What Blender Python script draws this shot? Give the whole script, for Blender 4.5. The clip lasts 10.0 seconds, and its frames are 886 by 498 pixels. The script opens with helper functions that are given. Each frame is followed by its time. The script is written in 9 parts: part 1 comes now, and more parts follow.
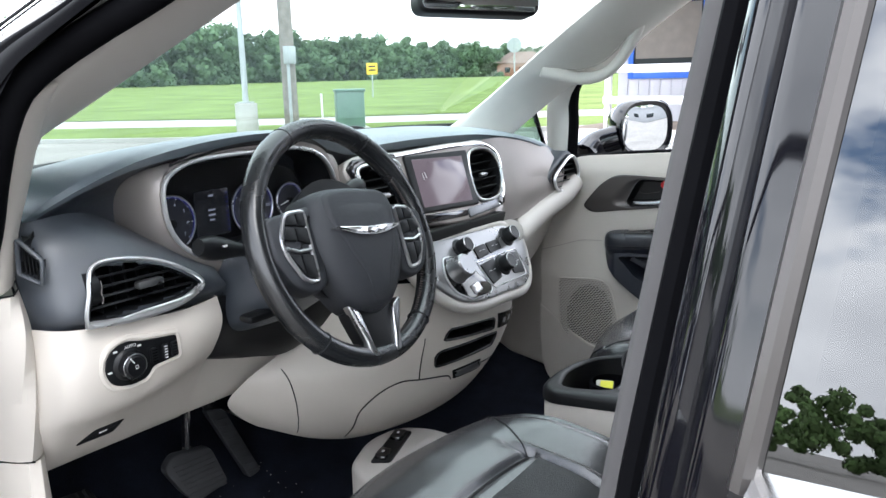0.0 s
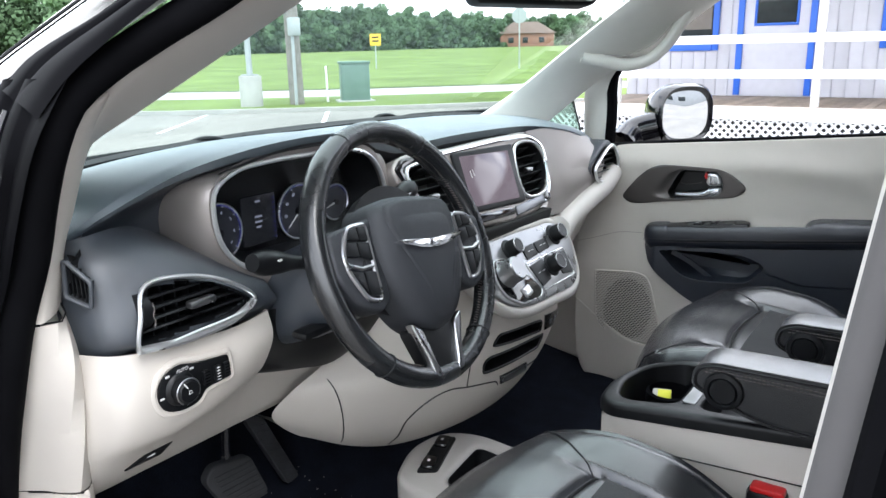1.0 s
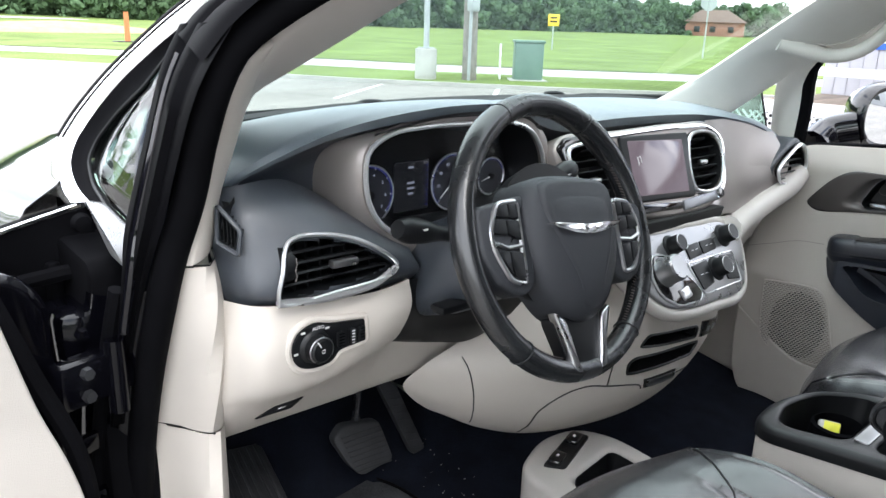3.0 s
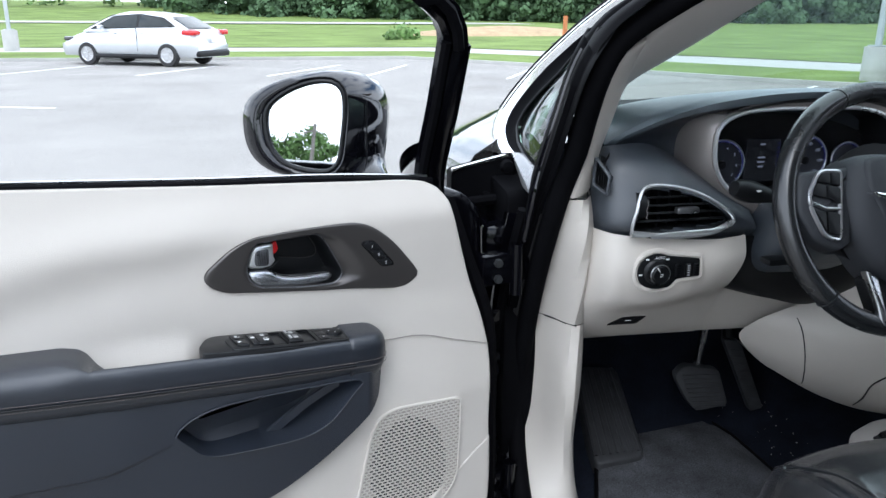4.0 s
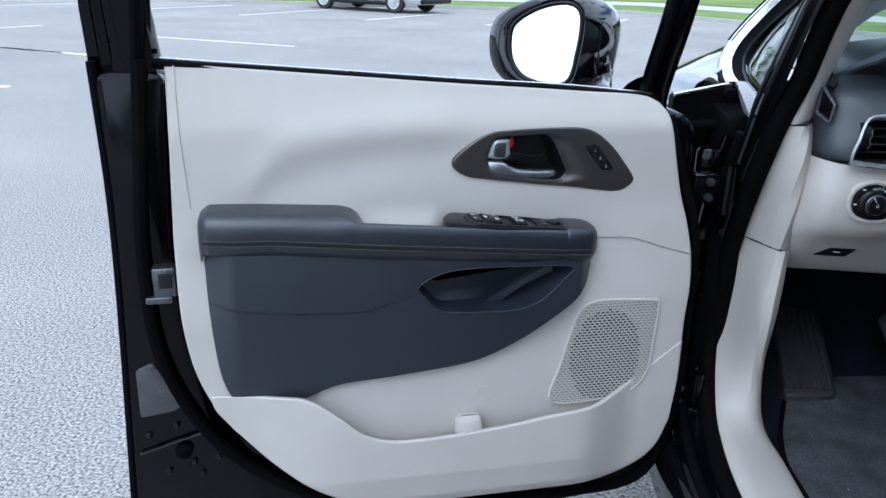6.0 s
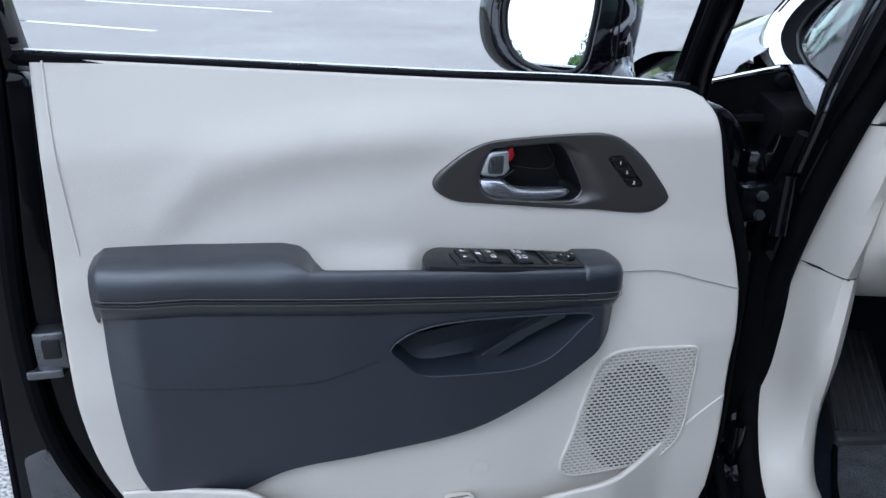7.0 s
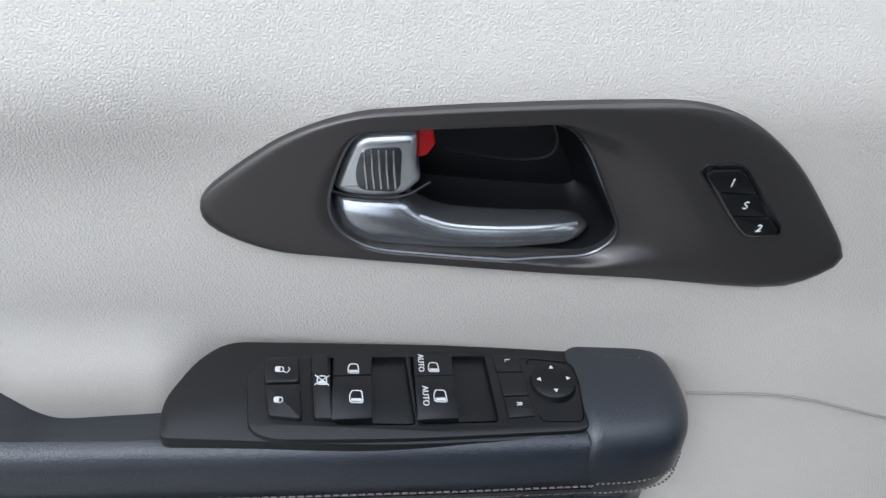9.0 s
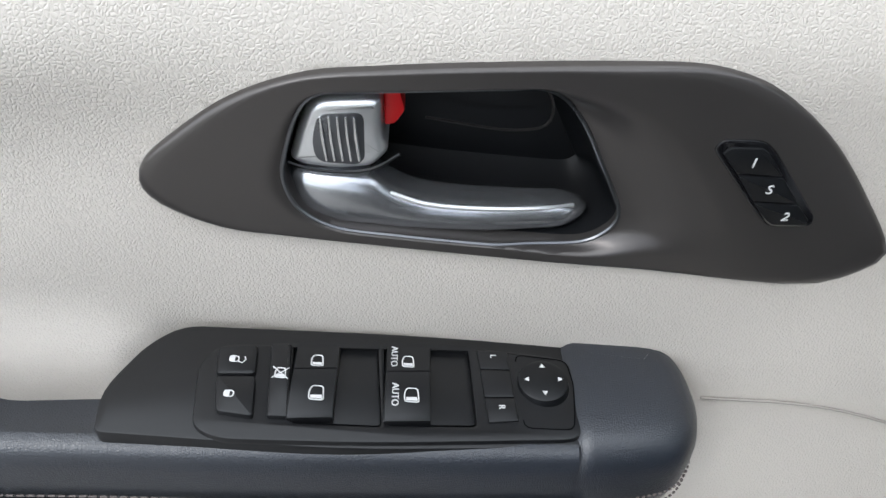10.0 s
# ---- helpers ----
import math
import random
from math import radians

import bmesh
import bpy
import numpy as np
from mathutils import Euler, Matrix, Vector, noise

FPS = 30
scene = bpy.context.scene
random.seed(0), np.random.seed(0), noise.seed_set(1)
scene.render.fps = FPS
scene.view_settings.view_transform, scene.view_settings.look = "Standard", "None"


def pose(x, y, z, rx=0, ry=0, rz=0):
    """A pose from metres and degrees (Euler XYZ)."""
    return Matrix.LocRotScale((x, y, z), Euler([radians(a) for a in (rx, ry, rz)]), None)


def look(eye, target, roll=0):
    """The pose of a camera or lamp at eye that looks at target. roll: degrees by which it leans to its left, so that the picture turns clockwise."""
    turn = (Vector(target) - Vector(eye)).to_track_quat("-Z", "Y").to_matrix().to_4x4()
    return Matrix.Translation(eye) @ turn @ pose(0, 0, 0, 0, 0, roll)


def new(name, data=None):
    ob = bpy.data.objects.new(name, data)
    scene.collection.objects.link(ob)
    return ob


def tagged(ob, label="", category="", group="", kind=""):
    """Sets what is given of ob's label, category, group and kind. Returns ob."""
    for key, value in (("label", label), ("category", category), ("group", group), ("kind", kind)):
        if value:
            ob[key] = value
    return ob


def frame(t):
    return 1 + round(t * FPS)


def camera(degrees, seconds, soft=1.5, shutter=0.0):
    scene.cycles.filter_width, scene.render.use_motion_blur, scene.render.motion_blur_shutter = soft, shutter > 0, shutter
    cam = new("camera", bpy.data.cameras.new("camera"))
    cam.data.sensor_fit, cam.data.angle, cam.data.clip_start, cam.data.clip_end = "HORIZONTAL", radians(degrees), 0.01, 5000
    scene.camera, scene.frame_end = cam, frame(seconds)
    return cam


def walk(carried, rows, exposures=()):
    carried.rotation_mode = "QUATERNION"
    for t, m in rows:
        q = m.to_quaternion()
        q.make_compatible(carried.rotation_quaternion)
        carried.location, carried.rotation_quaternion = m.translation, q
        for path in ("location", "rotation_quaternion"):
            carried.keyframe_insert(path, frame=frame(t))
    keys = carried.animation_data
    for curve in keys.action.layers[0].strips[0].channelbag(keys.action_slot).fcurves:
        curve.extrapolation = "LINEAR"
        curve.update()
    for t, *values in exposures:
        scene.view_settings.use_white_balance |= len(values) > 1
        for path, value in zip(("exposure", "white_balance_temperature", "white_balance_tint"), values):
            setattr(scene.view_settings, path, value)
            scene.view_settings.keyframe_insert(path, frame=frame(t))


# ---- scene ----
cam = camera(60.5, 10.0)
PATH = [
    (0, (-1.2583, -0.8624, 1.3471), (0.4569, 0.3274, 0.8753), -1.20),
    (0.5, (-1.2562, -0.8143, 1.3664), (0.3991, 0.4462, 0.8635), -1.50),
    (1, (-1.2412, -0.7447, 1.3878), (0.4537, 0.4408, 0.8400), -1.20),
    (1.5, (-1.2209, -0.6356, 1.3760), (0.5575, 0.3895, 0.7704), -0.40),
    (2, (-1.2177, -0.5842, 1.3642), (0.5746, 0.3895, 0.7169), 0.80),
    (2.2, (-1.2102, -0.5864, 1.3653), (0.5714, 0.4002, 0.7105), 1.20),
    (3.3, (-1.1963, -0.7886, 1.3792), (-0.0717, 0.9256, 0.7672), 1.80),
    (3.5, (-1.2123, -0.8421, 1.3996), (-0.2868, 0.9791, 0.7629), 1.30),
    (4, (-1.3001, -1.0486, 1.3782), (-0.8731, 0.9534, 0.7543), 0.40),
    (4.5, (-1.2947, -1.2316, 1.3782), (-1.3289, 0.7993, 0.7051), 0.30),
    (5, (-1.2658, -1.3300, 1.3289), (-1.4659, 0.6934, 0.6634), 0.00),
    (5.5, (-1.2605, -1.3364, 1.3493), (-1.4916, 0.6655, 0.6292), 0.40),
    (5.7, (-1.2968, -1.3022, 1.3461), (-1.4798, 0.6976, 0.6088), 1.00),
    (6.8, (-1.3963, -0.9887, 1.3086), (-1.4520, 1.0090, 0.5436), 1.40),
    (7, (-1.3653, -0.9138, 1.3257), (-1.4392, 1.0539, 0.4890), 1.10),
    (7.5, (-1.3086, -0.6934, 1.3289), (-1.4178, 1.2316, 0.4012), 2.80),
    (8, (-1.3065, -0.4965, 1.2926), (-1.4210, 1.3257, 0.1755), 2.90),
    (8.5, (-1.2915, -0.3649, 1.2776), (-1.4499, 1.3493, 0.0064), 2.70),
    (9, (-1.2647, -0.2889, 1.2530), (-1.5076, 1.3150, -0.1434), 3.50),
    (9.5, (-1.2455, -0.2600, 1.2359), (-1.5740, 1.2840, -0.2097), 2.80),
    (10, (-1.2401, -0.2461, 1.2294), (-1.5986, 1.2744, -0.2343), 2.00),
]
walk(cam, [(t, look(eye, target, roll)) for t, eye, target, roll in PATH],
     [(0, 1.62, 6100, 10), (2.2, 1.68, 6200, 10), (3.3, 1.60, 6250, 10), (3.6, 1.38, 6050, 8), (4.0, 0.96, 5750, 8), (4.5, 0.63, 5500, 8),
      (5.7, 0.57, 5250, 8), (7.5, 0.62, 5350, 8), (8, 0.64, 5450, 8), (9, 0.77, 5800, 8), (10, 0.95, 6100, 8)])

# ---- world and sun ----
SUN_ELEV, SUN_AZ = 52.0, 205.0   # degrees; azimuth clockwise from +y
world = bpy.data.worlds.new("sky")
scene.world = world
world.use_nodes = True
wt = world.node_tree
wt.nodes.clear()


def wn(kind, **kw):
    n = wt.nodes.new(kind)
    for k, v in kw.items():
        n.inputs[k].default_value = v
    return n


w_out = wt.nodes.new("ShaderNodeOutputWorld")
w_bg = wn("ShaderNodeBackground", Strength=0.125)
w_sky = wt.nodes.new("ShaderNodeTexSky")
w_sky.sky_type, w_sky.sun_disc = "NISHITA", False
w_sky.sun_elevation, w_sky.sun_rotation = radians(SUN_ELEV), radians(SUN_AZ)
w_co = wt.nodes.new("ShaderNodeTexCoord")
w_noise = wn("ShaderNodeTexNoise", Scale=2.6, Detail=7.0, Roughness=0.56)
w_map = wt.nodes.new("ShaderNodeMapping")
w_map.inputs["Scale"].default_value = (1, 1, 2.2)
w_ramp = wt.nodes.new("ShaderNodeValToRGB")
w_ramp.color_ramp.elements[0].position, w_ramp.color_ramp.elements[1].position = 0.35, 0.49
w_shade = wt.nodes.new("ShaderNodeValToRGB")
w_shade.color_ramp.elements[0].color = (13.5, 13.6, 13.8, 1)
w_shade.color_ramp.elements[1].color = (8.6, 8.8, 9.2, 1)
w_shade.color_ramp.elements[0].position, w_shade.color_ramp.elements[1].position = 0.45, 0.72
w_sep = wt.nodes.new("ShaderNodeSeparateXYZ")
w_hz = wn("ShaderNodeMapRange")
w_hz.inputs["From Min"].default_value, w_hz.inputs["From Max"].default_value = 0.06, 0.26
w_hz.inputs["To Min"].default_value, w_hz.inputs["To Max"].default_value = 1.0, 0.0
w_max = wt.nodes.new("ShaderNodeMath")
w_max.operation = "MAXIMUM"
w_mix = wt.nodes.new("ShaderNodeMix")
w_mix.data_type = "RGBA"
wl = wt.links.new
wl(w_co.outputs["Generated"], w_map.inputs[0])
wl(w_map.outputs[0], w_noise.inputs["Vector"])
wl(w_noise.outputs[0], w_ramp.inputs[0])
wl(w_noise.outputs[0], w_shade.inputs[0])
wl(w_co.outputs["Generated"], w_sep.inputs[0])
wl(w_sep.outputs[2], w_hz.inputs[0])
wl(w_hz.outputs[0], w_max.inputs[0])
wl(w_ramp.outputs[0], w_max.inputs[1])
wl(w_max.outputs[0], w_mix.inputs[0])
wl(w_sky.outputs[0], w_mix.inputs[6])
wl(w_shade.outputs[0], w_mix.inputs[7])
wl(w_mix.outputs[2], w_bg.inputs[0])
wl(w_bg.outputs[0], w_out.inputs[0])

sun_data = bpy.data.lights.new("sun", "SUN")
sun_data.energy, sun_data.angle, sun_data.color = 0.6, radians(25), (1.0, 0.96, 0.90)
sun = new("sun", sun_data)
_az, _el = radians(SUN_AZ), radians(SUN_ELEV)
_d = Vector((math.sin(_az) * math.cos(_el), math.cos(_az) * math.cos(_el), math.sin(_el)))
sun.matrix_world = look(_d * 50, (0, 0, 0))


# ---- materials ----
def mat(name, col, rough=0.5, metal=0.0, vary=0.12, scale=9.0, grain=0.0, gscale=350.0, cells=False,
        rvary=0.0, coat=0.0, spec=0.5, rand=0.0, fine=0.0, space="Object"):
    """A principled surface: broad tone variation, fine grain bump, uneven gloss."""
    m = bpy.data.materials.new(name)
    m.use_nodes = True
    nt = m.node_tree
    b = nt.nodes["Principled BSDF"]
    b.inputs["Roughness"].default_value = rough
    b.inputs["Metallic"].default_value = metal
    b.inputs["Specular IOR Level"].default_value = spec
    b.inputs["Coat Weight"].default_value = coat
    b.inputs["Coat Roughness"].default_value = 0.03
    co = nt.nodes.new("ShaderNodeTexCoord")
    no = nt.nodes.new("ShaderNodeTexNoise")
    no.inputs["Scale"].default_value, no.inputs["Detail"].default_value = scale, 5.0
    nt.links.new(co.outputs[space], no.inputs["Vector"])
    ramp = nt.nodes.new("ShaderNodeMapRange")
    ramp.inputs["From Min"].default_value, ramp.inputs["From Max"].default_value = 0.25, 0.75
    ramp.inputs["To Min"].default_value, ramp.inputs["To Max"].default_value = 1 - vary, 1 + vary
    nt.links.new(no.outputs[0], ramp.inputs[0])
    fac = ramp.outputs[0]
    if fine:
        n2 = nt.nodes.new("ShaderNodeTexNoise")
        n2.inputs["Scale"].default_value, n2.inputs["Detail"].default_value = gscale, 3.0
        nt.links.new(co.outputs[space], n2.inputs["Vector"])
        r2 = nt.nodes.new("ShaderNodeMapRange")
        r2.inputs["From Min"].default_value, r2.inputs["From Max"].default_value = 0.3, 0.7
        r2.inputs["To Min"].default_value, r2.inputs["To Max"].default_value = 1 - fine, 1 + fine
        nt.links.new(n2.outputs[0], r2.inputs[0])
        mu = nt.nodes.new("ShaderNodeMath")
        mu.operation = "MULTIPLY"
        nt.links.new(fac, mu.inputs[0])
        nt.links.new(r2.outputs[0], mu.inputs[1])
        fac = mu.outputs[0]
    if rand:
        oi = nt.nodes.new("ShaderNodeObjectInfo")
        r3 = nt.nodes.new("ShaderNodeMapRange")
        r3.inputs["To Min"].default_value, r3.inputs["To Max"].default_value = 1 - rand, 1 + rand
        nt.links.new(oi.outputs["Random"], r3.inputs[0])
        mu = nt.nodes.new("ShaderNodeMath")
        mu.operation = "MULTIPLY"
        nt.links.new(fac, mu.inputs[0])
        nt.links.new(r3.outputs[0], mu.inputs[1])
        fac = mu.outputs[0]
    mx = nt.nodes.new("ShaderNodeVectorMath")
    mx.operation = "SCALE"
    mx.inputs[0].default_value = col
    nt.links.new(fac, mx.inputs["Scale"])
    nt.links.new(mx.outputs[0], b.inputs["Base Color"])
    if rvary:
        rr = nt.nodes.new("ShaderNodeMapRange")
        rr.inputs["From Min"].default_value, rr.inputs["From Max"].default_value = 0.3, 0.7
        rr.inputs["To Min"].default_value, rr.inputs["To Max"].default_value = rough - rvary, rough + rvary
        nt.links.new(no.outputs[0], rr.inputs[0])
        nt.links.new(rr.outputs[0], b.inputs["Roughness"])
    if grain:
        if cells:
            g = nt.nodes.new("ShaderNodeTexVoronoi")
            g.feature = "DISTANCE_TO_EDGE"
            g.inputs["Scale"].default_value = gscale
            cr = nt.nodes.new("ShaderNodeMapRange")
            cr.interpolation_type = "SMOOTHSTEP"
            cr.inputs["From Max"].default_value = 0.26
            nt.links.new(g.outputs["Distance"], cr.inputs[0])
            go = cr.outputs[0]
            wob = nt.nodes.new("ShaderNodeTexNoise")
            wob.inputs["Scale"].default_value = gscale * 0.6
            nt.links.new(co.outputs[space], wob.inputs["Vector"])
            ad = nt.nodes.new("ShaderNodeVectorMath")
            ad.operation = "MULTIPLY_ADD"
            ad.inputs[1].default_value = (1.0 / gscale,) * 3
            nt.links.new(wob.outputs["Color"], ad.inputs[0])
            nt.links.new(co.outputs[space], ad.inputs[2])
            nt.links.new(ad.outputs[0], g.inputs["Vector"])
        else:
            g = nt.nodes.new("ShaderNodeTexNoise")
            g.inputs["Scale"].default_value, g.inputs["Detail"].default_value = gscale, 4.0
            go = g.outputs[0]
            nt.links.new(co.outputs[space], g.inputs["Vector"])
        bp = nt.nodes.new("ShaderNodeBump")
        bp.inputs["Strength"].default_value, bp.inputs["Distance"].default_value = grain, (0.28 if cells else 0.6) / gscale
        nt.links.new(go, bp.inputs["Height"])
        nt.links.new(bp.outputs[0], b.inputs["Normal"])
    return m


def glow(name, col, strength):
    m = bpy.data.materials.new(name)
    m.use_nodes = True
    b = m.node_tree.nodes["Principled BSDF"]
    b.inputs["Base Color"].default_value = (0.01, 0.01, 0.01, 1)
    b.inputs["Roughness"].default_value = 0.12
    b.inputs["Emission Color"].default_value = (*col, 1)
    b.inputs["Emission Strength"].default_value = strength
    return m


def glass(name, tint, rough=0.0, alpha=0.15):
    """A thin pane: clear transmission with a real mirror reflection on top."""
    m = bpy.data.materials.new(name)
    m.use_nodes = True
    nt = m.node_tree
    nt.nodes.clear()
    out = nt.nodes.new("ShaderNodeOutputMaterial")
    tr = nt.nodes.new("ShaderNodeBsdfTransparent")
    tr.inputs[0].default_value = (*tint, 1)
    gl = nt.nodes.new("ShaderNodeBsdfGlossy")
    gl.inputs["Roughness"].default_value = rough
    fr = nt.nodes.new("ShaderNodeFresnel")
    fr.inputs[0].default_value = 1.45
    sc = nt.nodes.new("ShaderNodeMath")
    sc.operation = "MULTIPLY"
    sc.inputs[1].default_value = alpha
    mx = nt.nodes.new("ShaderNodeMixShader")
    nt.links.new(fr.outputs[0], sc.inputs[0])
    nt.links.new(sc.outputs[0], mx.inputs[0])
    nt.links.new(tr.outputs[0], mx.inputs[1])
    nt.links.new(gl.outputs[0], mx.inputs[2])
    nt.links.new(mx.outputs[0], out.inputs[0])
    return m


M_CREAM = mat("cream_vinyl", (0.535, 0.498, 0.45), 0.50, vary=0.05, scale=5, grain=0.48, gscale=560, cells=True, rvary=0.04)
M_CREAMP = mat("cream_plastic", (0.525, 0.487, 0.44), 0.50, vary=0.05, scale=6, grain=0.2, gscale=1100, rvary=0.04)
M_LEATHER = mat("black_leather", (0.012, 0.0152, 0.0225), 0.32, spec=0.85, vary=0.12, scale=14, grain=0.30, gscale=800, cells=True, rvary=0.02)
M_RIM = mat("worn_rim_leather", (0.010, 0.011, 0.0125), 0.25, vary=0.25, scale=18, grain=0.08, gscale=560, cells=True, rvary=0.05, spec=0.8)
M_SEAT = mat("seat_leather", (0.007, 0.0085, 0.011), 0.22, spec=1.0, vary=0.12, scale=10, grain=0.22, gscale=620, cells=True, rvary=0.02)
M_PERF = mat("perforated_leather", (0.012, 0.013, 0.0145), 0.30, vary=0.12, scale=40, grain=0.9, gscale=330, cells=True)
M_INSERT = mat("dark_vinyl", (0.0105, 0.0145, 0.0240), 0.44, spec=0.85, vary=0.15, scale=8, grain=0.4, gscale=700, cells=True, rvary=0.05)
# Both dash bases are lifted to carry sky sheen, the upward top pad most.
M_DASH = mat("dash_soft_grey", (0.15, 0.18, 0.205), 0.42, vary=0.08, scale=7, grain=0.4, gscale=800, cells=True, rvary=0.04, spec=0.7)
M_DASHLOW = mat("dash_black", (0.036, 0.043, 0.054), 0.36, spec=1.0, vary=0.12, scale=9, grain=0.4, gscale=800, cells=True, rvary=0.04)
M_BLACKP = mat("black_plastic", (0.0045, 0.005, 0.006), 0.42, vary=0.2, scale=20, grain=0.15, gscale=1500, rvary=0.04, spec=0.35)
M_SATIN = mat("satin_dark_bronze", (0.090, 0.083, 0.080), 0.29, metal=0.65, vary=0.04, scale=12, grain=0.03, gscale=2500, rvary=0.0)
M_HOODG = mat("satin_warm_grey", (0.30, 0.275, 0.262), 0.40, metal=0.6, vary=0.06, scale=8, grain=0.05, gscale=2500, rvary=0.04)
M_CHROME = mat("bright_chrome", (0.86, 0.87, 0.88), 0.16, metal=1.0, vary=0.04, scale=20, rvary=0.04)
M_RING = mat("satin_chrome_ring", (0.80, 0.81, 0.82), 0.30, metal=0.85, vary=0.05, scale=20, rvary=0.04)
M_SILVER = mat("satin_silver", (0.55, 0.55, 0.56), 0.30, metal=1.0, vary=0.06, scale=30, rvary=0.05)
M_PODS = mat("satin_panel_silver", (0.27, 0.27, 0.275), 0.30, metal=0.8, vary=0.06, scale=30, rvary=0.05)
M_ARM = mat("armrest_leather", (0.008, 0.0088, 0.010), 0.23, spec=0.95, vary=0.10, scale=14, grain=0.18, gscale=650, cells=True, rvary=0.03)
for _m, _w in ((M_SEAT, 0.05), (M_ARM, 0.08)):
    _b = _m.node_tree.nodes["Principled BSDF"]
    _b.inputs["Sheen Weight"].default_value, _b.inputs["Sheen Roughness"].default_value = _w, 0.45
    _b.inputs["Coat Weight"].default_value, _b.inputs["Coat Roughness"].default_value = 0.45, 0.20
    _b.inputs["Sheen Tint"].default_value = (0.95, 0.90, 0.95, 1)
M_LEVER = mat("brushed_grey_metal", (0.42, 0.43, 0.45), 0.25, metal=0.9, vary=0.04, scale=30, rvary=0.0)
M_STEEL = mat("brushed_dark_metal", (0.16, 0.165, 0.175), 0.30, metal=0.9, vary=0.1, scale=30, rvary=0.05)
M_PAINT = mat("black_car_paint", (0.004, 0.004, 0.006), 0.06, vary=0.2, scale=6, coat=0.0, spec=0.6)
M_PAINTIN = mat("black_door_shut_paint", (0.0018, 0.0018, 0.003), 0.10, vary=0.3, scale=12, spec=0.25, rvary=0.06)
M_RUBBER = mat("black_rubber", (0.0040, 0.0040, 0.0048), 0.60, vary=0.2, scale=20, grain=0.1, gscale=900, spec=0.015)
M_SEAL = mat("grey_flock_seal", (0.070, 0.066, 0.066), 0.8, vary=0.12, scale=10, grain=0.3, gscale=1800)
M_GLOSSB = mat("piano_black", (0.006, 0.006, 0.007), 0.06, vary=0.1, scale=10, coat=0.6)
M_DARKGLASS = mat("dark_tinted_pane", (0.010, 0.010, 0.011), 0.03, vary=0.1, spec=1.0)
M_CARPET = mat("black_carpet", (0.007, 0.009, 0.0155), 0.95, vary=0.35, scale=20, grain=0.9, gscale=500, fine=0.4, spec=0.15)
M_MAT = mat("worn_floor_mat", (0.058, 0.060, 0.066), 0.95, vary=0.5, scale=14, grain=0.9, gscale=420, fine=0.5, spec=0.2)
M_PEDAL = mat("scuffed_pedal_rubber", (0.030, 0.031, 0.034), 0.55, vary=0.3, scale=30, grain=0.3, gscale=700)
M_MIRROR = mat("mirror_glass", (0.74, 0.76, 0.78), 0.01, metal=1.0, vary=0.0)
M_WHITE = mat("white_print", (0.60, 0.60, 0.60), 0.6, vary=0.02)
M_RED = mat("red_plastic", (0.55, 0.010, 0.012), 0.35, vary=0.05)
M_STITCH = mat("grey_thread", (0.12, 0.10, 0.095), 0.8, vary=0.2, scale=200)
M_HUB = mat("airbag_cover_grain", (0.025, 0.027, 0.032), 0.50, vary=0.08, scale=20, grain=0.5, gscale=900, cells=True)
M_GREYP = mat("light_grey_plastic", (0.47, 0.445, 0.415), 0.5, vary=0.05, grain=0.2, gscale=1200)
# Lit copy of the greige: light on the right pillar is put into the colour.
M_PILLARLIT = mat("greige_pillar_plastic", (0.68, 0.665, 0.62), 0.55, vary=0.05, grain=0.25, gscale=900)
M_HEAD = mat("headliner_fabric", (0.74, 0.73, 0.70), 0.9, vary=0.06, grain=0.3, gscale=900)
M_YELLOW = mat("yellow_label", (0.75, 0.72, 0.05), 0.5, vary=0.05)
M_SWITCH = mat("switch_plastic", (0.007, 0.0073, 0.0083), 0.36, vary=0.12, scale=30, grain=0.10, gscale=1500, rvary=0.03, spec=0.45)
# Recess fills: the shade of holes, slots and seams is put into the colour.
M_HOLESHADE = mat("speaker_void", (0.008, 0.008, 0.008), 0.95, vary=0.1)
M_SHADEDCREAM = mat("grille_recess", (0.30, 0.275, 0.25), 0.8, vary=0.05)
G_SCREEN = glass("windscreen_glass", (0.70, 0.79, 0.755), alpha=0.14)
G_SIDE = glass("privacy_tinted_glass", (0.34, 0.35, 0.34), alpha=1.6)
G_DOOR = glass("sliding_door_glass", (0.08, 0.078, 0.08), alpha=5.0)
G_QUARTER = glass("quarter_glass", (0.62, 0.74, 0.68), alpha=1.0)


# ---- building helpers ----
LOCAL = set()


def thing(name, label, category, m=None, group="", kind="", local=False):
    e = new(name)
    e.matrix_world = m if m is not None else Matrix()
    if local:
        LOCAL.add(e.name)
    return tagged(e, label, category, group, kind)


def part(name, bm, material, parent=None, label="", sharp=38, flat=False):
    me = bpy.data.meshes.new(name)
    bmesh.ops.recalc_face_normals(bm, faces=bm.faces)
    bm.to_mesh(me)
    bm.free()
    me.materials.append(material)
    if not flat:
        me.polygons.foreach_set("use_smooth", [True] * len(me.polygons))
        me.set_sharp_from_angle(angle=radians(sharp))
    ob = new(name, me)
    if parent is not None:
        ob.parent = parent
        root = parent
        while root.parent:
            root = root.parent
        if root.name not in LOCAL:
            if parent is root:
                ob.matrix_parent_inverse = parent.matrix_world.inverted()
    if label:
        ob["label"] = label
    return ob


def quick(name, verts, faces, material, parent=None, kind="", label="", category="", smooth=False):
    me = bpy.data.meshes.new(name)
    me.from_pydata(verts, [], faces)
    me.materials.append(material)
    if smooth:
        me.polygons.foreach_set("use_smooth", [True] * len(me.polygons))
    ob = new(name, me)
    if parent is not None:
        ob.parent = parent
    return tagged(ob, label, category, "", kind)


